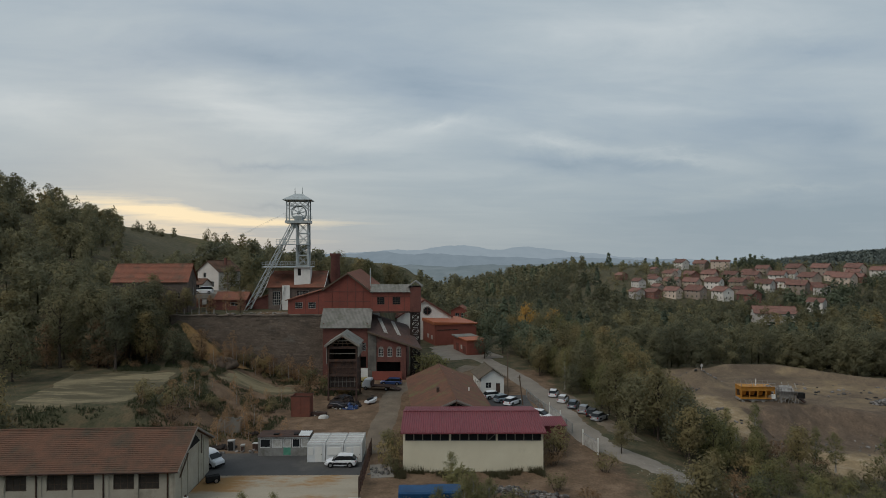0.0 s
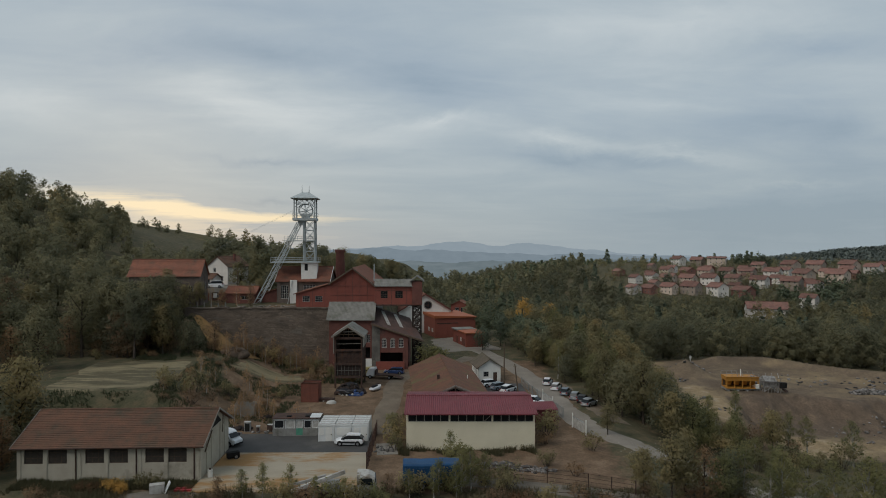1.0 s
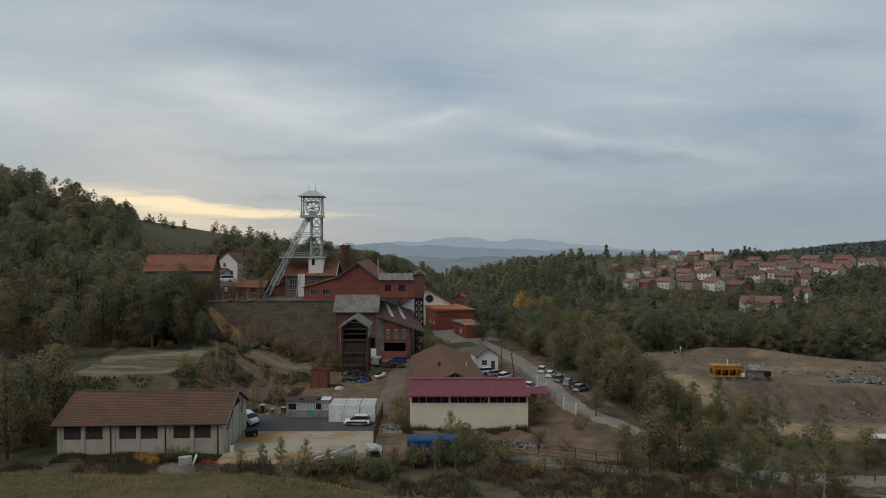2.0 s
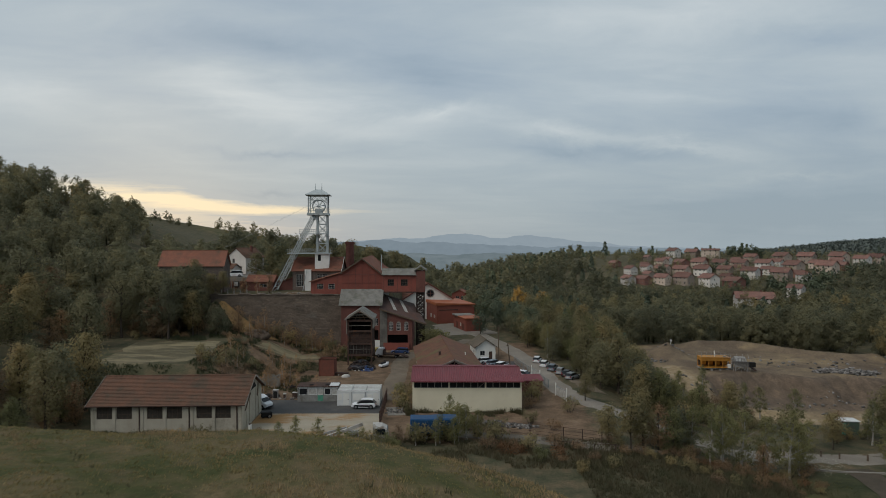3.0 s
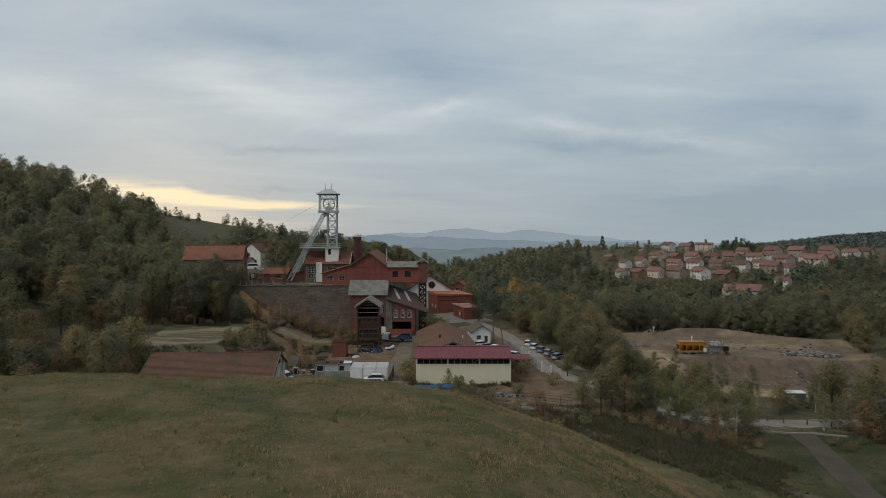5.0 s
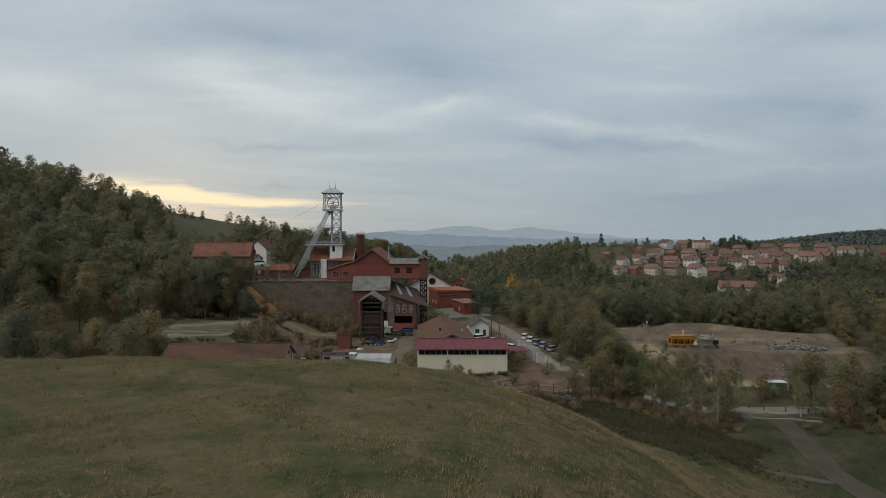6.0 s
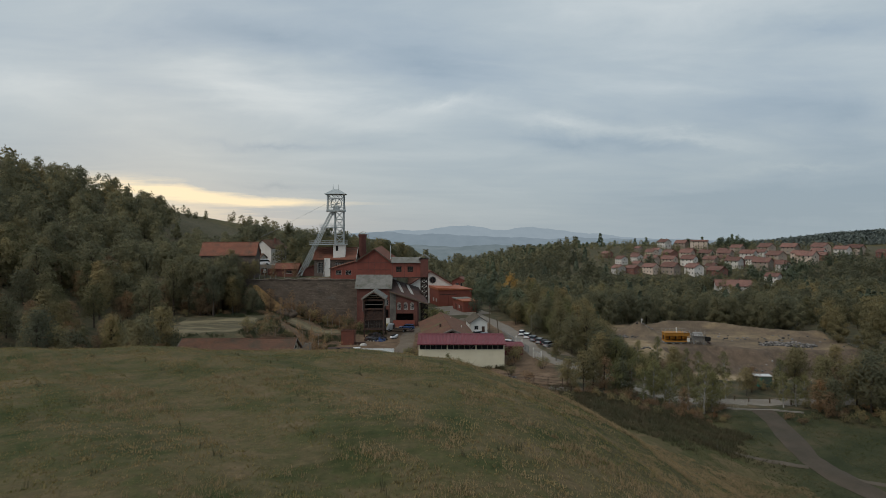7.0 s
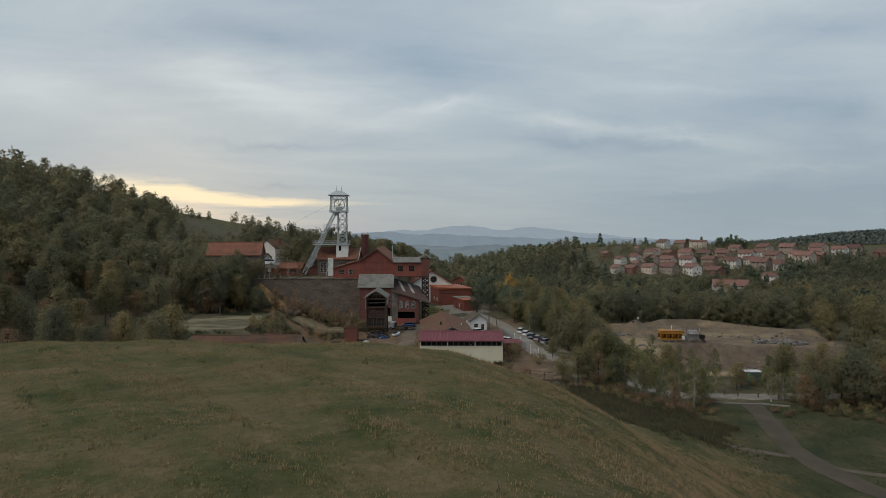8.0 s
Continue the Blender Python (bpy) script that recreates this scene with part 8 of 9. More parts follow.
car(pose(-12.0, 87.0, 0.06, 0, 0, 178), P_WHITE, "white crossover car with black side cladding before the cabins", 4.16, 0.87, 1.55, clad=True)
ROW = "cars parked along the road"
for x, y, turn, p, lab, est in ((24.0, 127.3, 70, P_WHITE, "white hatchback parked beside the road", False), (24.9, 122.6, 66, P_WHITE, "white estate car parked beside the road", True), (25.9, 118.2, 66, P_BLUEGREY, "blue-grey hatchback parked beside the road", False),
                                (27.0, 114.6, 64, P_SILVER, "silver people carrier parked beside the road", True), (27.9, 112.2, 62, P_DARK, "black low car parked beside the road", False), (28.4, 109.6, 48, P_SILVER, "silver hatchback parked at the row's end", False)):
    car(on(x, y, turn, 0.02), p, lab, 3.85, 0.82, 1.36 if p is P_DARK else 1.44, ROW, est)
LOT = "cars on the lodge's lot"
for x, y, turn, p, lab in ((12.0, 125.4, 20, P_WHITE, "white hatchback before the lodge"), (13.6, 122.6, 32, P_BLUEGREY, "pale blue hatchback before the lodge"), (15.0, 120.4, 52, P_WHITE, "white estate car before the lodge"), (18.6, 110.5, -38, P_WHITE, "white saloon behind the hangar's gate")):
    car(pose(x, y, 0.05, 0, 0, turn), p, lab, 4.1, 0.86, 1.48, LOT)
car(pose(-8.6, 138.4, 0.02, 0, 0, 172), P_BLUE, "dark blue estate car by the mine's gate", 4.5, 0.88, 1.45, estate=True)
car(pose(-59.6, 171.2, 17.12, 0, 0, 185), P_WHITE, "white van on the terrace beside the workshop", 4.6, 0.92, 1.9, estate=True)


def van(m, body, label, L=5.2, W=0.98, H=2.4, name="van"):
    s = thing(name, m, label, "van")
    f, b = L / 2, -L / 2
    bm = bmesh.new()
    loft(bm, [(b, W * 0.96, 0.35, H - 0.05, 0.10), (b + 0.2, W, 0.28, H, 0.12), (f - 2.0, W, 0.28, H, 0.12), (f - 1.35, W, 0.28, H - 0.22, 0.14), (f - 0.72, W * 0.98, 0.28, 1.22, 0.12), (f - 0.1, W * 0.9, 0.32, 1.0, 0.12), (f, W * 0.8, 0.4, 0.86, 0.1)])
    part("body", bm, body, s)
    bm = bmesh.new()
    a = [bm.verts.new(p) for p in ((f - 1.36, -W * 0.8, H - 0.34), (f - 1.36, W * 0.8, H - 0.34), (f - 0.66, W * 0.86, 1.24), (f - 0.66, -W * 0.86, 1.24))]
    c = [bm.verts.new(v.co + Vector((0.05, 0, 0.05))) for v in a]
    bm.faces.new(c), bm.faces.new(a[::-1])
    for i in range(4):
        bm.faces.new((a[i], a[(i + 1) % 4], c[(i + 1) % 4], c[i]))
    part("windscreen", bm, M_CARGLASS, s)
    for sy in (-1, 1):
        part("side_window", shape(prism, [(f - 2.05, 1.28), (f - 0.95, 1.28), (f - 1.45, H - 0.42), (f - 2.05, H - 0.42)], sy * W - 0.012, sy * W + 0.012), M_CARGLASS, s)
        part("headlight", shape(box, f - 0.3, sy * W * 0.74 - 0.14, 0.72, f - 0.02, sy * W * 0.74 + 0.12, 0.92), M_LAMP, s)
        part("mirror", shape(box, f - 1.1, sy * (W + 0.12) - 0.1, 1.2, f - 0.95, sy * (W + 0.12) + 0.1, 1.5), M_TRIM, s)
        for x in (b + 0.95, f - 0.95):
            part("wheel_arch", shape(tube, (x, sy * W - 0.06 * sy, 0.36), (x, sy * (W + 0.006), 0.36), 0.43, 0.43, 14), M_TRIM, s)
            wheel(s, x, sy * (W - 0.07), 0.34)
    part("bumper", shape(box, f - 0.12, -W * 0.84, 0.3, f + 0.03, W * 0.84, 0.55), M_TRIM, s)
    part("rear_light", shape(box, b - 0.02, -W * 0.95, 1.0, b + 0.05, -W * 0.85, 1.6), M_TAIL, s)
    return s


van(pose(-29.7, 87.4, 0.05, 0, 0, -30), P_WHITE, "white panel van beside the long shed", 4.6, 0.92, 2.15)
van(on(-14.6, 135.8, 200, 0.02), P_YELLOW, "dull yellow small van under the loading tower", 4.0, 0.85, 1.9)


def flatbed(m, label):
    s = thing("flatbed_truck", m, label, "truck")
    part("cab", shape(loft, [(0.9, 0.95, 0.5, 2.3, 0.12), (2.1, 0.95, 0.5, 2.25, 0.14), (2.6, 0.92, 0.5, 1.4, 0.12), (2.75, 0.85, 0.55, 1.2, 0.1)]), P_WHITE, s, "white truck cab")
    part("bed", shape(box, -3.4, -1.05, 0.75, 0.8, 1.05, 0.92), M_RUST, s)
    part("headboard", shape(box, 0.66, -1.05, 0.92, 0.8, 1.05, 1.9), M_RUST, s)
    part("ramp", shape(beam, (-3.4, 0, 0.85), (-5.2, 0, 0.2), 1.9, 0.1), M_RUST, s)
    part("windscreen", shape(prism_x, [(-0.8, 1.45), (0.8, 1.45), (0.75, 2.1), (-0.75, 2.1)], 2.28, 2.36), M_CARGLASS, s)
    for x in (-2.4, 1.9):
        for y in (-0.88, 0.88):
            wheel(s, x, y, 0.38)
    return s


flatbed(on(-11.4, 133.6, 168, 0.02), "white flatbed tow truck with a lowered ramp")


P_DIRTY = mat("dirty_white_paint", (0.46, 0.45, 0.42), rough=0.55, vary=0.2, scale=0.9, tint=(0.32, 0.30, 0.27), stains=(0.17, 0.14, 0.11), stain_at=(0.5, 0.65))


def build_crane_truck():
    s = thing("crane_truck", on(-11.2, 67.4, 4, 0.05), "white lorry with a folded crane boom among weeds", "truck")
    part("cab", shape(loft, [(2.6, 1.15, 0.7, 2.9, 0.14), (3.9, 1.15, 0.7, 2.85, 0.16), (4.6, 1.1, 0.7, 2.5, 0.2), (4.8, 1.05, 0.7, 1.5, 0.14)]), P_DIRTY, s)
    for sy in (-1, 1):
        part("side_window", shape(prism, [(3.1, 1.75), (4.4, 1.75), (4.3, 2.5), (3.1, 2.5)], sy * 1.15 - 0.015, sy * 1.15 + 0.015), M_CARGLASS, s)
    part("windscreen", shape(beam, (4.66, -0.95, 2.05), (4.66, 0.95, 2.05), 0.14, 0.75), M_CARGLASS, s)
    part("chassis", shape(box, -4.6, -0.9, 0.6, 2.6, 0.9, 0.95), M_RUST, s)
    part("boom", shape(beam, (-4.9, -0.2, 0.9), (1.2, -0.1, 3.0), 0.42, 0.42), P_DIRTY, s)
    part("boom_tip", shape(beam, (-5.3, 0.5, 1.3), (-1.0, 0.4, 2.4), 0.3, 0.3), M_GREYMACHINE, s)
    part("winch", shape(box, -1.2, -0.8, 0.95, 0.6, 0.8, 1.9), M_GREYMACHINE, s)
    part("tank", shape(tube, (0.8, -0.7, 1.3), (2.3, -0.7, 1.3), 0.4, 0.4, 12), P_DIRTY, s)
    for x in (-5.4, -4.4):
        part("outrigger", shape(box, x - 0.15, -1.4, 0, x + 0.15, 1.4, 0.4), M_RUST, s)
    for x in (-3.2, -2.1, 3.7):
        for y in (-1.0, 1.0):
            wheel(s, x, y, 0.5, 0.3)
    t = thing("tarped_trailer", on(-0.1, 70.4, 2, 0.05), "lorry trailer under a bright blue tarpaulin", "trailer")
    tarp = mat("blue_tarpaulin", (0.018, 0.066, 0.15), rough=0.5, vary=0.18, scale=0.8, tint=(0.013, 0.045, 0.105), stains=(0.012, 0.04, 0.09))
    part("tarpaulin", shape(loft, [(-3.4, 1.15, 0.9, 3.0, 0.12), (-3.3, 1.22, 0.85, 3.15, 0.16), (-1.1, 1.22, 0.85, 3.08, 0.16), (1.2, 1.22, 0.85, 3.17, 0.16), (3.3, 1.22, 0.85, 3.1, 0.16), (3.4, 1.15, 0.9, 2.95, 0.12)]), tarp, t)
    part("tarp_fold", shape(beam, (-3.3, -1.22, 2.62), (3.3, -1.22, 2.6), 0.06, 0.10), tarp, t)
    part("chassis", shape(box, -3.4, -1.0, 0.55, 3.4, 1.0, 0.85), M_RUST, t)
    for x in (-2.2, -1.1, 2.4):
        for y in (-1.0, 1.0):
            wheel(t, x, y, 0.5, 0.28)


build_crane_truck()


# ---- loose things of the yard ----
def build_container():
    s = thing("rusty_bin", pose(-22.5, 112.3, 0, 0, 0, -3), "tall rust-red open steel bin", "container")
    w, d, h = 1.65, 2.4, 3.5
    for x0, x1, y0, y1 in ((-w, w, 0, 0.08), (-w, w, d - 0.08, d), (-w, -w + 0.08, 0.08, d - 0.08), (w - 0.08, w, 0.08, d - 0.08)):
        part("side_plate", shape(box, x0, y0, 0, x1, y1, h), M_RUSTBOX, s)
    # added near-black sheet, painted as the shade down in the open bin
    part("floor_plate", shape(box, -w + 0.08, 0.08, 2.4, w - 0.08, d - 0.08, 2.5), M_DARK, s)
    for x in (-w + 0.1, 0.0, w - 0.1):
        part("rib", shape(box, x - 0.06, -0.06, 0, x + 0.06, 0, h), M_RUSTBOX, s)
    part("rim", shape(box, -w - 0.06, -0.1, h, w + 0.06, 0.06, h + 0.12), M_RUST, s)
    part("rim", shape(box, -w - 0.06, d - 0.06, h, w + 0.06, d + 0.1, h + 0.12), M_RUST, s)
    t = thing("steel_trough", pose(-19.6, 112.8, 0, 0, 0, 0), "low rusty steel trough", "trough")
    part("body", shape(box, -1.3, 0, 0, 1.5, 0.9, 0.55), M_RUST, t)
    b = thing("upturned_dish", pose(-18.4, 111.6, 0, 0, 0, 20), "round whitish plastic dish leaning by a trough", "dish")
    bm = bmesh.new()
    n, prev = 16, None
    for k in range(6):
        r, z = 0.95 * math.sin(math.pi / 2 * k / 5), 0.9 - 0.9 * (k / 5) ** 2
        ringv = [bm.verts.new((r * math.cos(2 * math.pi * i / n), r * 0.8 * math.sin(2 * math.pi * i / n), z * 0.6)) for i in range(n)] if k else [bm.verts.new((0, 0, 0.54))]
        if prev:
            for i in range(n):
                j = (i + 1) % n
                bm.faces.new((prev[0], ringv[i], ringv[j]) if len(prev) == 1 else (prev[i], ringv[i], ringv[j], prev[j]))
        prev = ringv
    part("shell", bm, P_DIRTY, b, smooth=True)
    j = thing("jet_ski", pose(-11.2, 121.8, 0.0, 0, 0, 58), "white jet ski standing on the yard", "jet ski")
    part("hull", shape(loft, [(-1.5, 0.5, 0.35, 0.75, 0.1), (-0.6, 0.6, 0.2, 0.8, 0.15), (0.5, 0.58, 0.2, 0.9, 0.15), (1.3, 0.35, 0.4, 0.95, 0.1), (1.6, 0.1, 0.7, 0.95, 0.04)]), P_WHITE, j)
    part("seat", shape(loft, [(-1.2, 0.2, 0.7, 1.1, 0.06), (0.0, 0.22, 0.75, 1.15, 0.06), (0.4, 0.2, 0.8, 1.2, 0.06)]), M_TRIM, j)
    part("handlebar", shape(beam, (0.5, -0.4, 1.35), (0.5, 0.4, 1.35), 0.08), M_TRIM, j)
    part("cradle", shape(box, -0.9, -0.4, -0.05, 0.9, 0.4, 0.22), M_RUST, j)


build_container()


def tyre(m):
    s = thing("tyre", m, "worn black tyre dumped under the tower", "tyre", "dumped tyres")
    bm = bmesh.new()
    n, k = 14, 6
    rings = []
    for i in range(n):
        a = 2 * math.pi * i / n
        rings.append([bm.verts.new(((0.30 + 0.11 * math.cos(2 * math.pi * q / k)) * math.cos(a), (0.30 + 0.11 * math.cos(2 * math.pi * q / k)) * math.sin(a), 0.12 + 0.11 * math.sin(2 * math.pi * q / k))) for q in range(k)])
    for i in range(n):
        for q in range(k):
            a, b = rings[i], rings[(i + 1) % n]
            bm.faces.new((a[q], b[q], b[(q + 1) % k], a[(q + 1) % k]))
    part("rubber", bm, M_TYRE, s)
    return s


def build_junk():
    rng = random.Random(9)
    first = tyre(pose(-16.0, 121.0, 0))
    for i in range(46):
        layer = i // 9
        x, y = -16.3 + rng.uniform(-2.6, 2.6) * (1 - 0.25 * layer), 120.8 + rng.uniform(-1.4, 1.4) * (1 - 0.25 * layer)
        copy_thing(first, pose(x, y, 0.24 * layer + rng.uniform(0, 0.08), rng.uniform(-22, 22), rng.uniform(-22, 22), rng.uniform(0, 90)))
    for x, y, z, t, p, lab, nm in ((-14.6, 117.6, 0, 15, P_BLUE, "blue plastic drum lying in the junk", "drum"), (-13.6, 117.8, 0, 80, P_BLUE, "blue plastic drum lying in the junk", "drum"), (-18.4, 118.2, 0, 40, M_RUST, "rusty oil drum lying in the junk", "drum")):
        s = thing(nm, pose(x, y, z, 0, 0, t), lab, "drum", "drums in the junk")
        part("barrel", shape(tube, (-0.45, 0, 0.32), (0.45, 0, 0.32), 0.32, 0.32, 14), p, s)
        part("hoop", shape(tube, (-0.12, 0, 0.32), (-0.06, 0, 0.32), 0.34, 0.34, 14), p, s)
    for x, y, t in ((-15.2, 118.8, 10), (-17.0, 118.6, -25), (-16.2, 122.2, 50)):
        s = thing("car_wreck", pose(x, y, 0.35 if y < 120 else 0.9, 6, 4, t), "crushed dark car wreck in the junk heap", "car wreck", "scrap cars")
        part("shell", shape(loft, [(-1.4, 0.55, 0.0, 0.45, 0.08), (-0.8, 0.62, -0.1, 0.55, 0.1), (0.2, 0.6, -0.1, 0.72, 0.12), (0.8, 0.62, 0.0, 0.5, 0.1), (1.4, 0.5, 0.05, 0.35, 0.08)]), P_DARK, s)
        part("bare_wheel", shape(tube, (1.0, -0.85, 0.0), (1.0, -0.7, 0.0), 0.3, 0.3, 12), M_TYRE, s)
    f = thing("scrap_fridge", on(-31.9, 68.9, 20, -0.02), "white scrap fridge tipped on the ground by the shed", "fridge")
    part("cabinet", shape(box, -0.9, -0.45, 0, 0.7, 0.45, 1.1), P_DIRTY, f)
    part("open_door", shape(beam, (0.72, -0.4, 0.05), (1.3, -0.3, 1.3), 0.9, 0.08), M_CABIN, f)
    r = thing("red_crate_heap", on(-29.6, 69.2, 0), "red plastic crates and scraps on the ground", "crates")
    for i in range(5):
        x, y = (i % 3) * 0.7 - 0.6, (i // 3) * 0.6
        part("crate", shape(box, x, y, 0, x + 0.55, y + 0.4, 0.32), paint("red_crate", (0.30, 0.03, 0.035), 0.0) if i == 0 else bpy.data.materials["red_crate"], r)
    g = thing("gas_bottle", on(-27.6, 74.0, 0), "white gas bottle standing by the shed's corner", "bottle")
    part("bottle", shape(tube, (0, 0, 0), (0, 0, 1.0), 0.3, 0.3, 12), M_WHITE, g)
    part("collar", shape(tube, (0, 0, 1.0), (0, 0, 1.2), 0.14, 0.12, 10), M_RUST, g)
    p = thing("barrow", on(-26.9, 81.0, 30, 0.05), "old dark machine parts heaped by the shed", "machine")
    part("frame", shape(box, -0.8, -0.4, 0.2, 0.8, 0.4, 0.9), M_DARK, p)
    for y in (-0.5, 0.5):
        wheel(p, 0.3, y, 0.35)


build_junk()


def build_yard_clutter():
    """Ruined concrete tank, dumped cabinets and a signal post between the shed and the bank."""
    t = thing("concrete_tank", on(-31.6, 102.4, 6, -0.05), "stained ruined concrete tank with a jagged rim", "tank")
    rng = random.Random(14)
    for x0, x1, y0, y1 in ((-1.7, 1.7, 0, 0.22), (-1.7, 1.7, 2.3, 2.52), (-1.7, -1.48, 0.22, 2.3), (1.48, 1.7, 0.22, 2.3)):
        bm = bmesh.new()
        n = 5
        for i in range(n):
            a, b = (x0 + (x1 - x0) * i / n, x0 + (x1 - x0) * (i + 1) / n) if x1 - x0 > 1 else (x0, x1)
            c, d = (y0, y1) if x1 - x0 > 1 else (y0 + (y1 - y0) * i / n, y0 + (y1 - y0) * (i + 1) / n)
            box(bm, a, c, -0.3, b, d, 2.0 + rng.uniform(-0.3, 0.25))
        part("tank_wall", bm, M_CONCRETE, t)
    for x, y, w, h, m, lab in ((-28.6, 93.6, 0.9, 1.5, M_GREYMACHINE, "dumped grey steel cabinet with a dark front"), (-26.9, 93.4, 0.5, 0.9, M_CONCRETE, "small concrete block dumped by the yard"),
                               (-25.2, 93.8, 0.8, 1.0, M_RUST, "rusty steel cabinet dumped by the yard"), (-24.2, 94.2, 0.7, 1.2, M_WOOD, "broken wooden crate dumped by the yard")):
        c = thing("dumped_cabinet", on(x, y, rng.uniform(-14, 14), -0.03), lab, "scrap", "scrap by the yard")
        part("case", shape(box, -w / 2, 0, 0, w / 2, 0.6, h), m, c)
        part("front", shape(box, -w * 0.4, -0.03, 0.12, w * 0.4, 0.0, h - 0.15), M_DARK if h > 1.1 else M_RUST, c)
        part("lid", shape(box, -w / 2 - 0.04, -0.05, h, w / 2 + 0.04, 0.65, h + 0.06), M_CABINROOF, c)
    p = thing("signal_post", on(-29.9, 84.6, 0), "dark post with three pale lamps by the shed", "post")
    part("shaft", shape(tube, (0, 0, -0.2), (0, 0, 4.0), 0.06, 0.05, 8), M_RUST, p)
    for z in (2.8, 3.3, 3.8):
        part("lamp", shape(tube, (0.14, -0.12, z), (0.14, 0.04, z), 0.12, 0.12, 10), M_LAMP, p)
        part("arm", shape(beam, (0, 0, z), (0.14, 0, z), 0.05), M_RUST, p)


build_yard_clutter()
stones("scrap_heap", 90, [(-25.5, 101.5, 3.0, 1.2, 0.5), (-22.0, 96.5, 4.0, 0.9, 0.15), (-30.5, 94.8, 2.2, 0.8, 0.2)], 0.2, 0.8, 75, M_DARKRUST, "dark scrap and rubble along the foot of the bank", category="scrap")
stones("rubble_heap", 110, [(-31.5, 92.9, 2.5, 0.7, 0.25), (-24.0, 93.3, 4.5, 0.7, 0.2), (-6.6, 84.6, 1.6, 2.2, 0.1)], 0.15, 0.5, 76, M_RUBBLE, "pale rubble along the edge of the yard")
stones("scrap_heap", 170, [(-15.6, 119.6, 2.4, 2.0, 2.0), (-17.2, 121.4, 1.8, 1.6, 1.6)], 0.2, 0.9, 77, M_DARKRUST, "tangled heap of dark scrap metal under the tower", category="scrap")
stones("scrap_heap", 26, [(-14.8, 118.2, 1.6, 1.2, 0.7)], 0.2, 0.6, 78, P_BLUE, "blue plastic scraps in the junk heap", category="scrap")
stones("scrap_heap", 22, [(-16.0, 118.6, 2.6, 1.8, 0.8), (-20.5, 113.8, 2.0, 0.8, 0.1)], 0.2, 0.6, 79, P_DIRTY, "pale scraps scattered in the junk heap", category="scrap")


# ---- fences, gates and poles ----
def fence(name, line, height, gap, label, material, rails=3, mesh=False, post=0.05, category="fence"):
    """Posts along a line, each a part, with rails or a bar mesh between them."""
    pts = [Vector((x, y, 0)) for x, y in line]
    s = thing(name, pose(pts[0].x, pts[0].y, ground_z(pts[0].x, pts[0].y)), label, category)
    o = s.matrix_world.translation.copy()
    spots = []
    for a, b in zip(pts, pts[1:]):
        n = max(1, round((b - a).length / gap))
        spots += [a.lerp(b, i / n) for i in range(n)]
    spots.append(pts[-1])
    spots = [Vector((p.x, p.y, ground_z(p.x, p.y))) - o for p in spots]
    for p in spots:
        part("post", shape(box, p.x - post, p.y - post, p.z - 0.3, p.x + post, p.y + post, p.z + height), material, s)
    for a, b in zip(spots, spots[1:]):
        bm = bmesh.new()
        for k in range(rails):
            h = height * (0.96 - 0.8 * k / max(1, rails - 1)) if rails > 1 else height * 0.9
            beam(bm, a + Vector((0, 0, h)), b + Vector((0, 0, h)), 0.035)
        if mesh:
            n = max(2, int((b - a).length / 0.22))
            for i in range(1, n):
                p = a.lerp(b, i / n)
                box(bm, p.x - 0.012, p.y - 0.012, p.z + 0.08, p.x + 0.012, p.y + 0.012, p.z + height * 0.95)
        part("panel" if mesh else "rails", bm, material, s)
    return s


M_GALV = mat("galvanised_wire", (0.30, 0.31, 0.31), rough=0.5, metal=0.4, vary=0.1, bump=0)
fence("road_fence", [(18.4, 126), (19.4, 118), (20.4, 112.5)], 1.7, 2.5, "grey wire mesh fence along the road", M_GALV, 2, True)
fence("road_fence", [(21.2, 106.5), (22.0, 101.5)], 1.7, 2.5, "grey wire mesh fence along the road", M_GALV, 2, True)
fence("yard_fence", [(4.5, 74.0), (9.7, 72.8), (14, 71.6), (18.6, 69.9), (23.5, 67.4)], 1.8, 3.4, "dark wire fence with thin posts at the lane", M_RUST, 4)
fence("lane_rail", [(14, 66.2), (19, 65.2), (24.5, 64.0)], 1.1, 3.0, "low dark rail fence below the lane", M_RUST, 2)
fence("cabin_fence", [(-8.4, 76.2), (-8.4, 84), (-8.4, 91.5)], 2.4, 2.2, "dark overgrown wire fence beside the cabins", M_RUST, 5, True, 0.07)
fence("terrace_rail", [(-60, 147.8), (-50, 147.8), (-40, 147.8)], 1.1, 2.4, "rusty railing along the terrace's edge", M_RUST, 2)


def gate(at, to, height, label):
    a, b = Vector((*at, 0)), Vector((*to, 0))
    s = thing("gate", pose(a.x, a.y, ground_z(a.x, a.y)), label, "gate")
    d = b - a
    for p in (Vector((0, 0, 0)), d):
        part("gate_post", shape(box, p.x - 0.08, p.y - 0.08, -0.3, p.x + 0.08, p.y + 0.08, height + 0.5), M_WHITE, s, "tall white gate post")
    part("gate_leaf", shape(beam, d * 0.04 + Vector((0, 0, height * 0.52)), d * 0.96 + Vector((0, 0, height * 0.52)), 0.05, height * 0.85), M_SKYLIGHT, s, "pale sheeted gate leaf")
    part("top_rail", shape(beam, d * 0.03 + Vector((0, 0, height)), d * 0.97 + Vector((0, 0, height)), 0.08), M_GALV, s)


gate((20.4, 112.3), (21.2, 106.8), 1.8, "closed pale sheet gate to the yard")
gate((22.3, 95.6), (23.4, 91.2), 1.8, "pale sheet gate at the lane's bend")
k = thing("red_lean_to", pose(18.0, 98.8, 0, 0, 0, 2), "low red sheet lean-to behind the hangar", "shed")
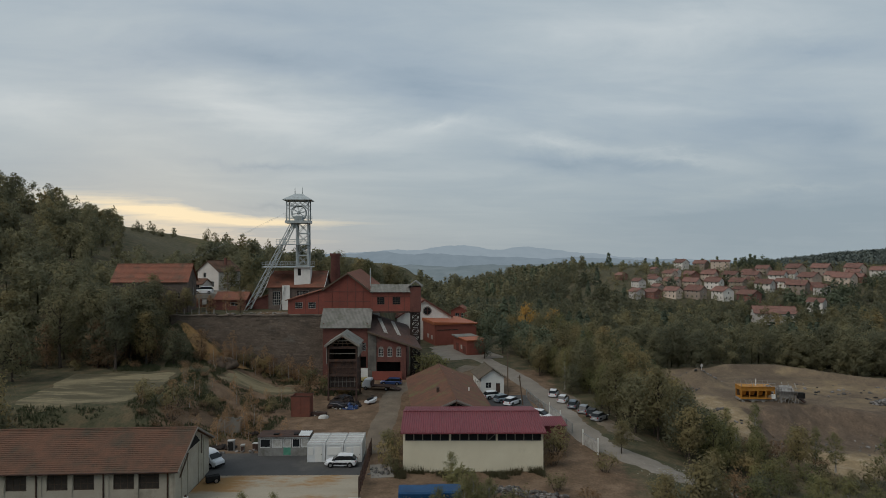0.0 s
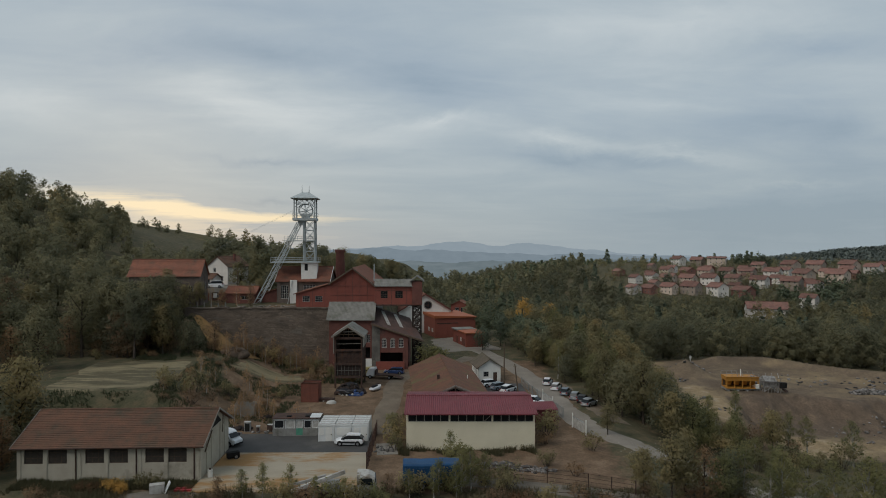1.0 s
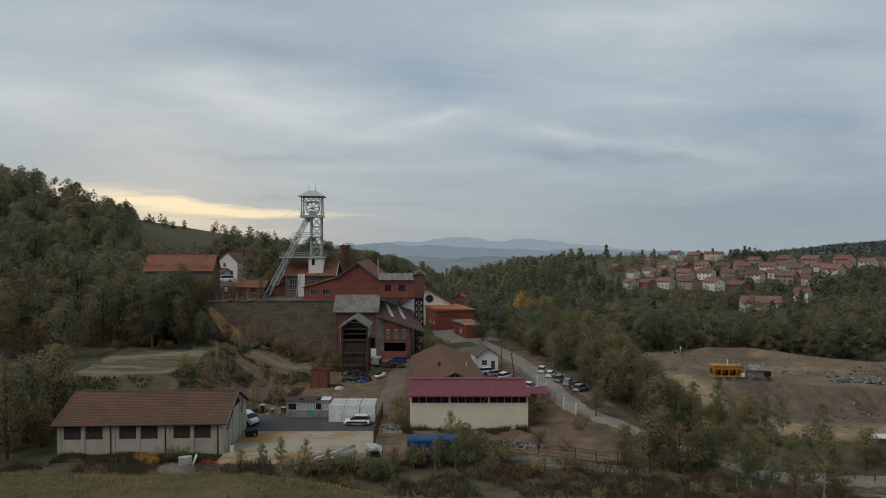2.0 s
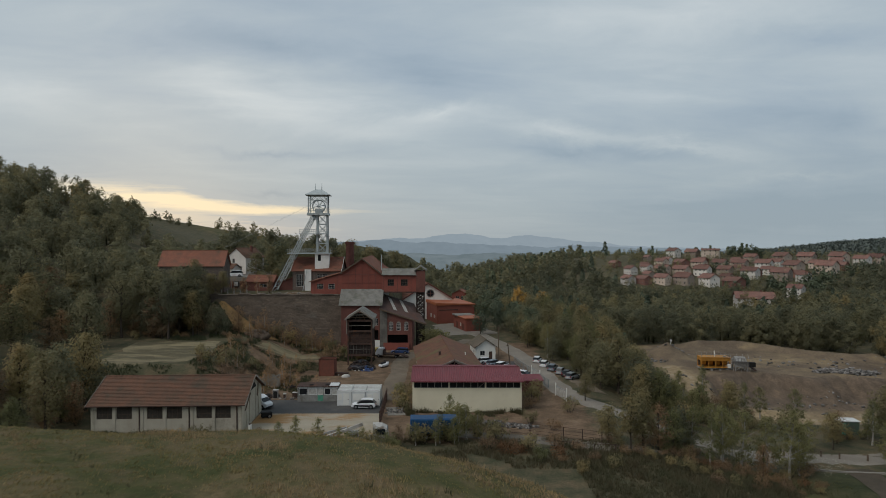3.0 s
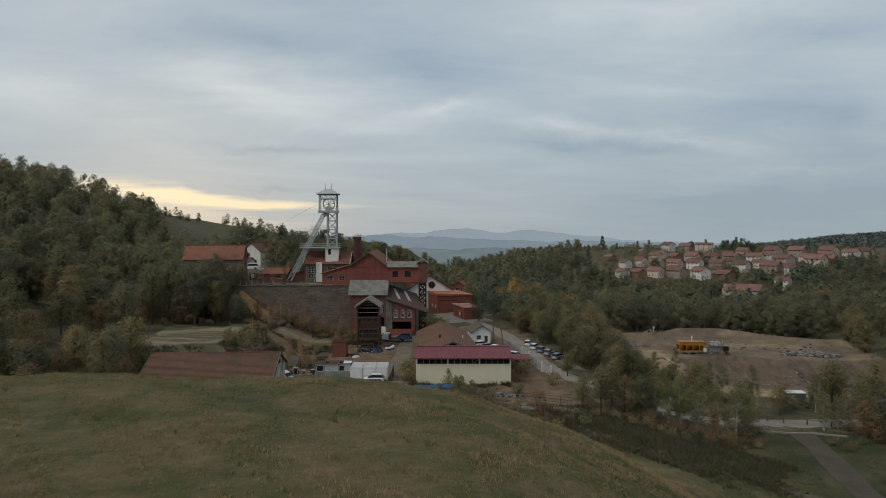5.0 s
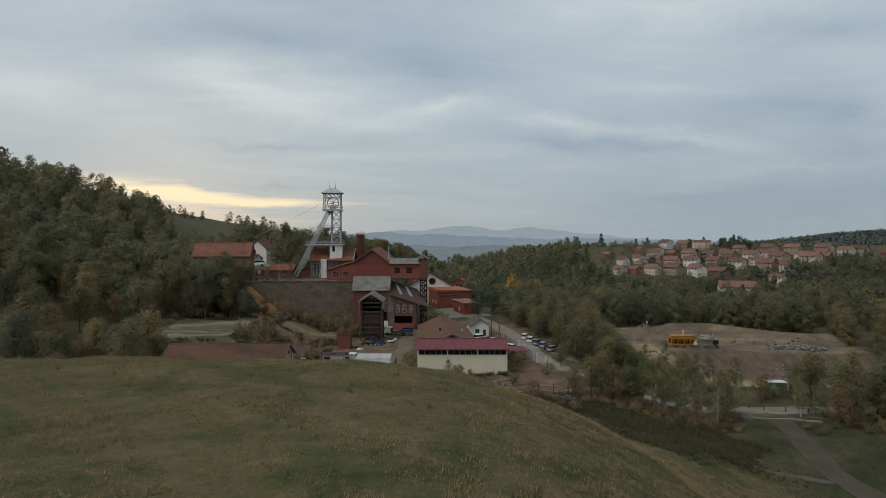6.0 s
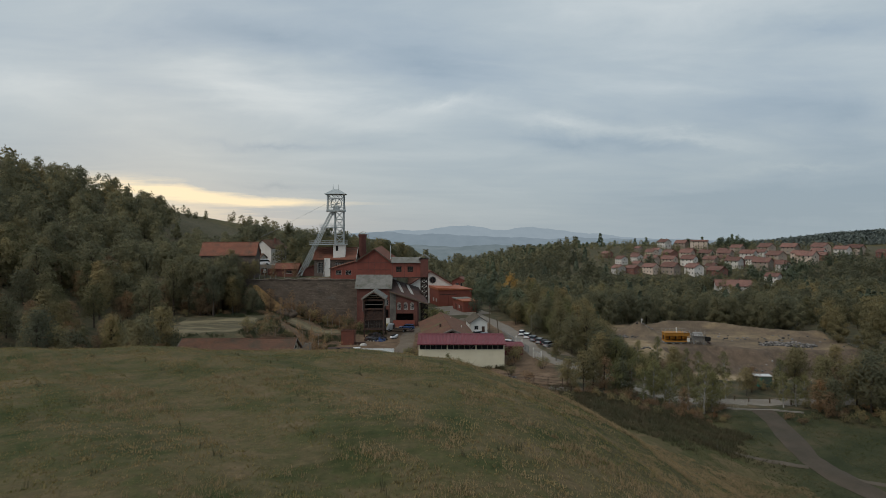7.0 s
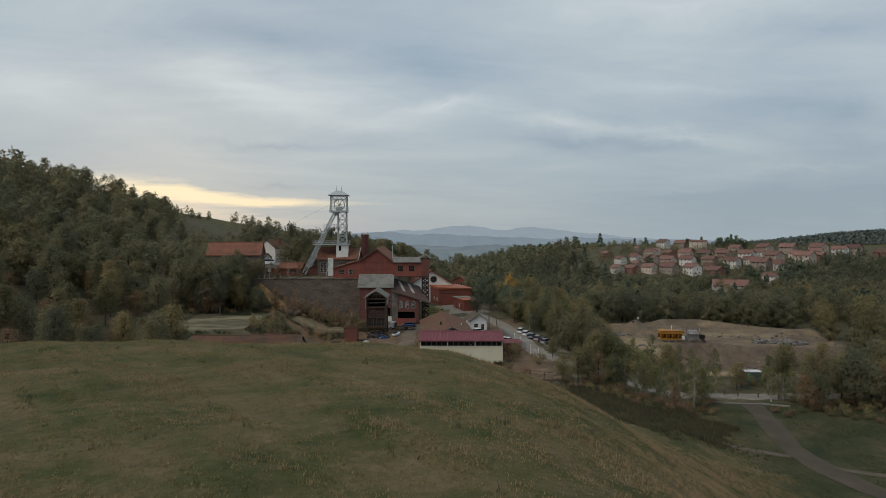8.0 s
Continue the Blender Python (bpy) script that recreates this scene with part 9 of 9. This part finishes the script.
part("body", shape(box, -2.5, 0, -0.2, 2.3, 3.2, 1.9), M_REDSHEET, k)
part("roof", shape(corrugated, -2.8, 2.6, -0.4, 3.6, 2.1, 2.5), M_REDSHEET, k)


def pole(x, y, h, lean, label="dark wooden utility pole beside the road"):
    s = thing("utility_pole", on(x, y, 0), label, "pole", "utility poles")
    part("shaft", shape(tube, (0, 0, -0.5), (lean, 0, h), 0.15, 0.10, 8), M_WOOD, s)
    part("insulator", shape(box, lean - 0.3, -0.06, h - 0.5, lean + 0.3, 0.06, h - 0.38), M_WOOD, s)


pole(16.9, 119.9, 5.6, -0.7)
pole(14.9, 127, 8.5, 0.0)
pole(-53.0, 170, 8, 0.0, "dark wooden utility pole on the terrace")
b = thing("white_container", pose(70.6, 86.4, ground_z(70.6, 86.4), 0, 0, -6), "white-roofed green site container beside the road", "container")
part("body", shape(box, -1.6, 0, 0, 1.9, 2.2, 2.3), M_DARKGREEN, b, "dull green container body")
part("door", shape(box, -1.3, -0.05, 0.1, -0.3, 0, 2.0), M_GREEN, b, "green container door")
part("roof", shape(box, -1.7, -0.1, 2.3, 2.0, 2.3, 2.42), M_CABIN, b)
g = thing("kerb", pose(0, 0, 0), "pale concrete kerb edging the low road", "kerb", kind="structure")
for i in range(16):
    x0, x1 = 53.5 + 0.93 * i, 53.5 + 0.93 * i + 0.9
    y0, y1 = 70.6 - 0.28 * (x0 - 53.5) * 0.9, 70.6 - 0.28 * (x1 - 53.5) * 0.9
    z0, z1 = ground_z(x0, y0) + 0.18, ground_z(x1, y1) + 0.18
    part("kerbstone", shape(beam, (x0, y0, z0 - 0.1), (x1, y1, z1 - 0.1), 0.3, 0.35), M_CONCRETE, g)
fence("road_rail", [(54, 76), (62, 75), (69, 72.4)], 1.0, 3.2, "low dark posts along the low road", M_WOOD, 1, False, 0.09)


# ---- long grass, weeds and undergrowth ----
M_BLADE = leaf_mat("long_grass_blades", [(0.24, (0.071, 0.088, 0.027)), (0.38, (0.126, 0.117, 0.044)), (0.50, (0.197, 0.148, 0.069)), (0.66, (0.272, 0.188, 0.099)), (0.85, (0.342, 0.230, 0.133))], patch=0.10, see=0.35, spread=0.12)
M_STRAW = leaf_mat("dry_seed_stalks", [(0.25, (0.194, 0.142, 0.078)), (0.6, (0.290, 0.202, 0.115)), (0.9, (0.370, 0.258, 0.148))], patch=0.2, see=0.3)
M_SEED = leaf_mat("white_seed_heads", [(0.25, (0.211, 0.198, 0.162)), (0.6, (0.285, 0.267, 0.222)), (0.9, (0.347, 0.329, 0.282))], patch=0.5, see=0.3)
M_MEADOW = leaf_mat("damp_meadow_blades", [(0.22, (0.055, 0.066, 0.028)), (0.45, (0.085, 0.087, 0.042)), (0.7, (0.14, 0.112, 0.062))], patch=0.14, see=0.35, spread=0.15)
M_WEED = leaf_mat("dark_weeds", [(0.25, (0.054, 0.063, 0.033)), (0.6, (0.090, 0.078, 0.045)), (0.9, (0.135, 0.087, 0.054))], patch=0.3)


def tufts(name, n, region, lo, hi, width, seed, material, label, keep=None, blades=3, splay=0.5):
    """Blades of grass in small tufts, each blade a strip that narrows to its tip."""
    rng = np.random.default_rng(seed)
    x0, x1, y0, y1 = region
    x, y = rng.uniform(x0, x1, n), rng.uniform(y0, y1, n)
    if keep is not None:
        ok = keep(x, y)
        x, y = x[ok], y[ok]
    n = len(x)
    patchy = 0.72 + 0.45 * np.clip(ripple(x, y, 0.35, 6.0), -1, 1) * 0.6
    z = ground(x, y) - 0.03
    vs = []
    for b in range(blades):
        a = rng.uniform(0, 2 * np.pi, n)
        h = rng.uniform(lo, hi, n) * patchy
        lean = rng.uniform(0.1, splay, n) * h
        bx, by = x + rng.normal(0, 0.09, n), y + rng.normal(0, 0.09, n)
        wx, wy = -np.sin(a) * width, np.cos(a) * width
        dx, dy = np.cos(a) * lean, np.sin(a) * lean
        vs.append(np.stack([np.stack([bx - wx, by - wy, z], -1), np.stack([bx + wx, by + wy, z], -1), np.stack([bx + dx, by + dy, z + h], -1)], 1))
    v = np.concatenate(vs).reshape(-1, 3)
    f = np.arange(len(v)).reshape(-1, 3)
    return tagged(new(name, from_arrays(name, v, f, material)), label, "grass", kind="stuff")


tufts("long_grass", 84000, (-52, 58, -34, 28), 0.06, 0.20, 0.034, 81, M_BLADE, "long olive and straw-coloured grass on the plateau", lambda x, y: (np.abs(x) < 0.72 * (y + 62)) & (x + 4 * ripple(x, y, 0.4, 2.0) + 3 * ripple(x, y, 2.7, 4.0) < 54), splay=1.1)
tufts("straw_tufts", 60000, (-46, 50, -34, 30), 0.14, 0.46, 0.014, 91, M_STRAW, "pale dry seed stalks standing in tufts", lambda x, y: (ripple(x, y, 0.19, 2.0) + 0.7 * ripple(x, y, 0.53, 7.0) + 0.5 * ripple(x, y, 1.9, 4.0) > 0.95) & (np.abs(x) < 0.72 * (y + 62)), blades=6, splay=0.95)
tufts("straw_tufts", 60000, (2, 50, -26, 34), 0.12, 0.42, 0.018, 99, M_STRAW, "pale dry seed stalks over the slope", lambda x, y: (ripple(x, y, 0.24, 5.0) + 0.7 * ripple(x, y, 0.8, 1.0) + 0.5 * ripple(x, y, 2.2, 8.0) + 0.03 * (x - 18) > 0.25), blades=5, splay=1.0)
tufts("grass_weeds", 9000, (-45, 54, -34, 34), 0.3, 0.75, 0.024, 82, M_WEED, "dark dead weed stalks in the grass", lambda x, y: ripple(x, y, 0.5, 9.0) + 0.8 * ripple(x, y, 1.7, 3.0) > 1.3, blades=5, splay=0.7)
tufts("meadow_grass", 18000, (36, 96, 20, 66), 0.12, 0.34, 0.05, 83, M_MEADOW, "short meadow grass beside the field path", lambda x, y: np.abs(x - 57 - 0.22 * np.maximum(0, y - 50)) > 3.6)
tufts("dead_bramble", 17000, (18, 70, 30, 64), 0.5, 1.1, 0.06, 84, M_WEED, "dark dead brambles below the lane", lambda x, y: (y - 47.5 + 0.22 * (x - 18) + 3.5 * ripple(x, y, 0.22, 1.0) + 3.0 * ripple(x, y, 2.9, 5.0) > 0) & (x + 3 * ripple(x, y, 0.5, 2.0) < 49), blades=4, splay=0.9)
tufts("yard_weeds", 3600, (-4.5, 16.5, 79, 84.3), 0.3, 1.2, 0.035, 85, M_WEED, "tall dark weeds along the hangar's wall", lambda x, y: (ripple(x, y, 0.9, 3.0) + 0.5 * (y - 82.5) > 0.25) & (x < 14.5), blades=5, splay=0.6)
tufts("yard_weeds", 9000, (-54, 26, 58, 69.5), 0.4, 1.2, 0.05, 86, M_WEED, "dark rough weeds below the lane", lambda x, y: ripple(x, y, 0.4, 2.0) > -0.3, blades=4, splay=0.8)
tufts("shed_weeds", 3000, (-50, -28.5, 69.8, 72.4), 0.4, 1.2, 0.05, 87, M_WEED, "rough weeds before the long shed", None, blades=4, splay=0.7)
tufts("bank_weeds", 26000, (-62, -14, 94, 146), 0.3, 0.9, 0.06, 88, M_WEED, "dry brown weeds over the bank", lambda x, y: ~((x > -67) & (x < -47) & (y > 99.5) & (y < 127.5)) & ~((x > -42) & (x < -27) & (y > 127.5) & (y < 138)) & (ripple(x, y, 0.33, 5.0) > -0.25) & ((x < -25) | (y > 128)), blades=3, splay=0.7)
M_LEAF_RED = leaf_mat("russet_foliage", [(0.25, (0.115, 0.068, 0.038)), (0.6, (0.165, 0.088, 0.046)), (0.9, (0.21, 0.115, 0.056))])
kind("bush_y", bush(16, 1.6, 1.5, 560, 0.23), M_BARK, M_LEAF_YELLOW, "low bush with yellow autumn leaves", "bush", "bushes", "bush")
kind("bush_r", bush(17, 1.2, 1.4, 500, 0.21), M_BARK, M_LEAF_RED, "low bush with russet autumn leaves", "bush", "bushes", "bush")
for key, x, y, s in (("bush_y", -37.5, 69.6, 0.95), ("bush_y", -36.2, 69.0, 0.8), ("bush_r", -40.0, 69.8, 0.9), ("bush_r", -41.6, 70.2, 0.75), ("bush_r", -38.9, 70.4, 0.8), ("bush_a", -34.5, 70.8, 0.8), ("bush_a", -33, 71.2, 0.7), ("bush_r", -28.8, 70.2, 0.5),
                     ("bush_r", 9.5, 64.6, 1.2), ("bush_r", 11.2, 64.0, 1.1), ("bush_r", 16.5, 62.8, 1.1), ("bush_r", 36.5, 63.5, 0.9), ("bush_r", 38.5, 64.5, 0.9), ("bush_r", 50.5, 64.5, 0.8), ("bush_a", 13, 64.8, 1.1)):
    plant(key, x, y, s)


def seed_heads(name, n, line, spread, seed, label):
    """Pale tufted seed heads scattered over weeds along a line: small three-cornered flakes at uneven heights."""
    rng = np.random.default_rng(seed)
    pts = np.array(line, float)
    k = rng.integers(0, len(pts) - 1, n)
    f = rng.uniform(0, 1, (n, 1))
    p = pts[k] * (1 - f) + pts[k + 1] * f + rng.normal(size=(n, 2)) * spread
    ok = ripple(p[:, 0], p[:, 1], 0.9, 4.0) + 0.7 * ripple(p[:, 0], p[:, 1], 2.3, 1.0) > -0.2
    p = p[ok]
    n = len(p)
    c = np.stack([p[:, 0], p[:, 1], ground(p[:, 0], p[:, 1]) + rng.uniform(0.15, 1.2, n)], -1)
    up = rng.normal(size=(n, 3)) * 0.3 + (0, -0.4, 1)
    v, fc, nr = cards(rng, c, 0.17, up / np.linalg.norm(up, axis=1, keepdims=True), c - (0, 0, 1), 0.6)
    tagged(new(name, from_arrays(name, v, fc, M_SEED, normals=nr)), label, "weeds", kind="stuff")


seed_heads("seed_heads", 5200, [(30, 82), (36, 78), (44, 74), (52, 71.5), (57, 72)], 1.9, 93, "white seed heads on weeds beside the low road")
seed_heads("seed_heads", 700, [(76, 72), (86, 73), (98, 75)], 1.6, 94, "white seed heads on weeds beside the low road")
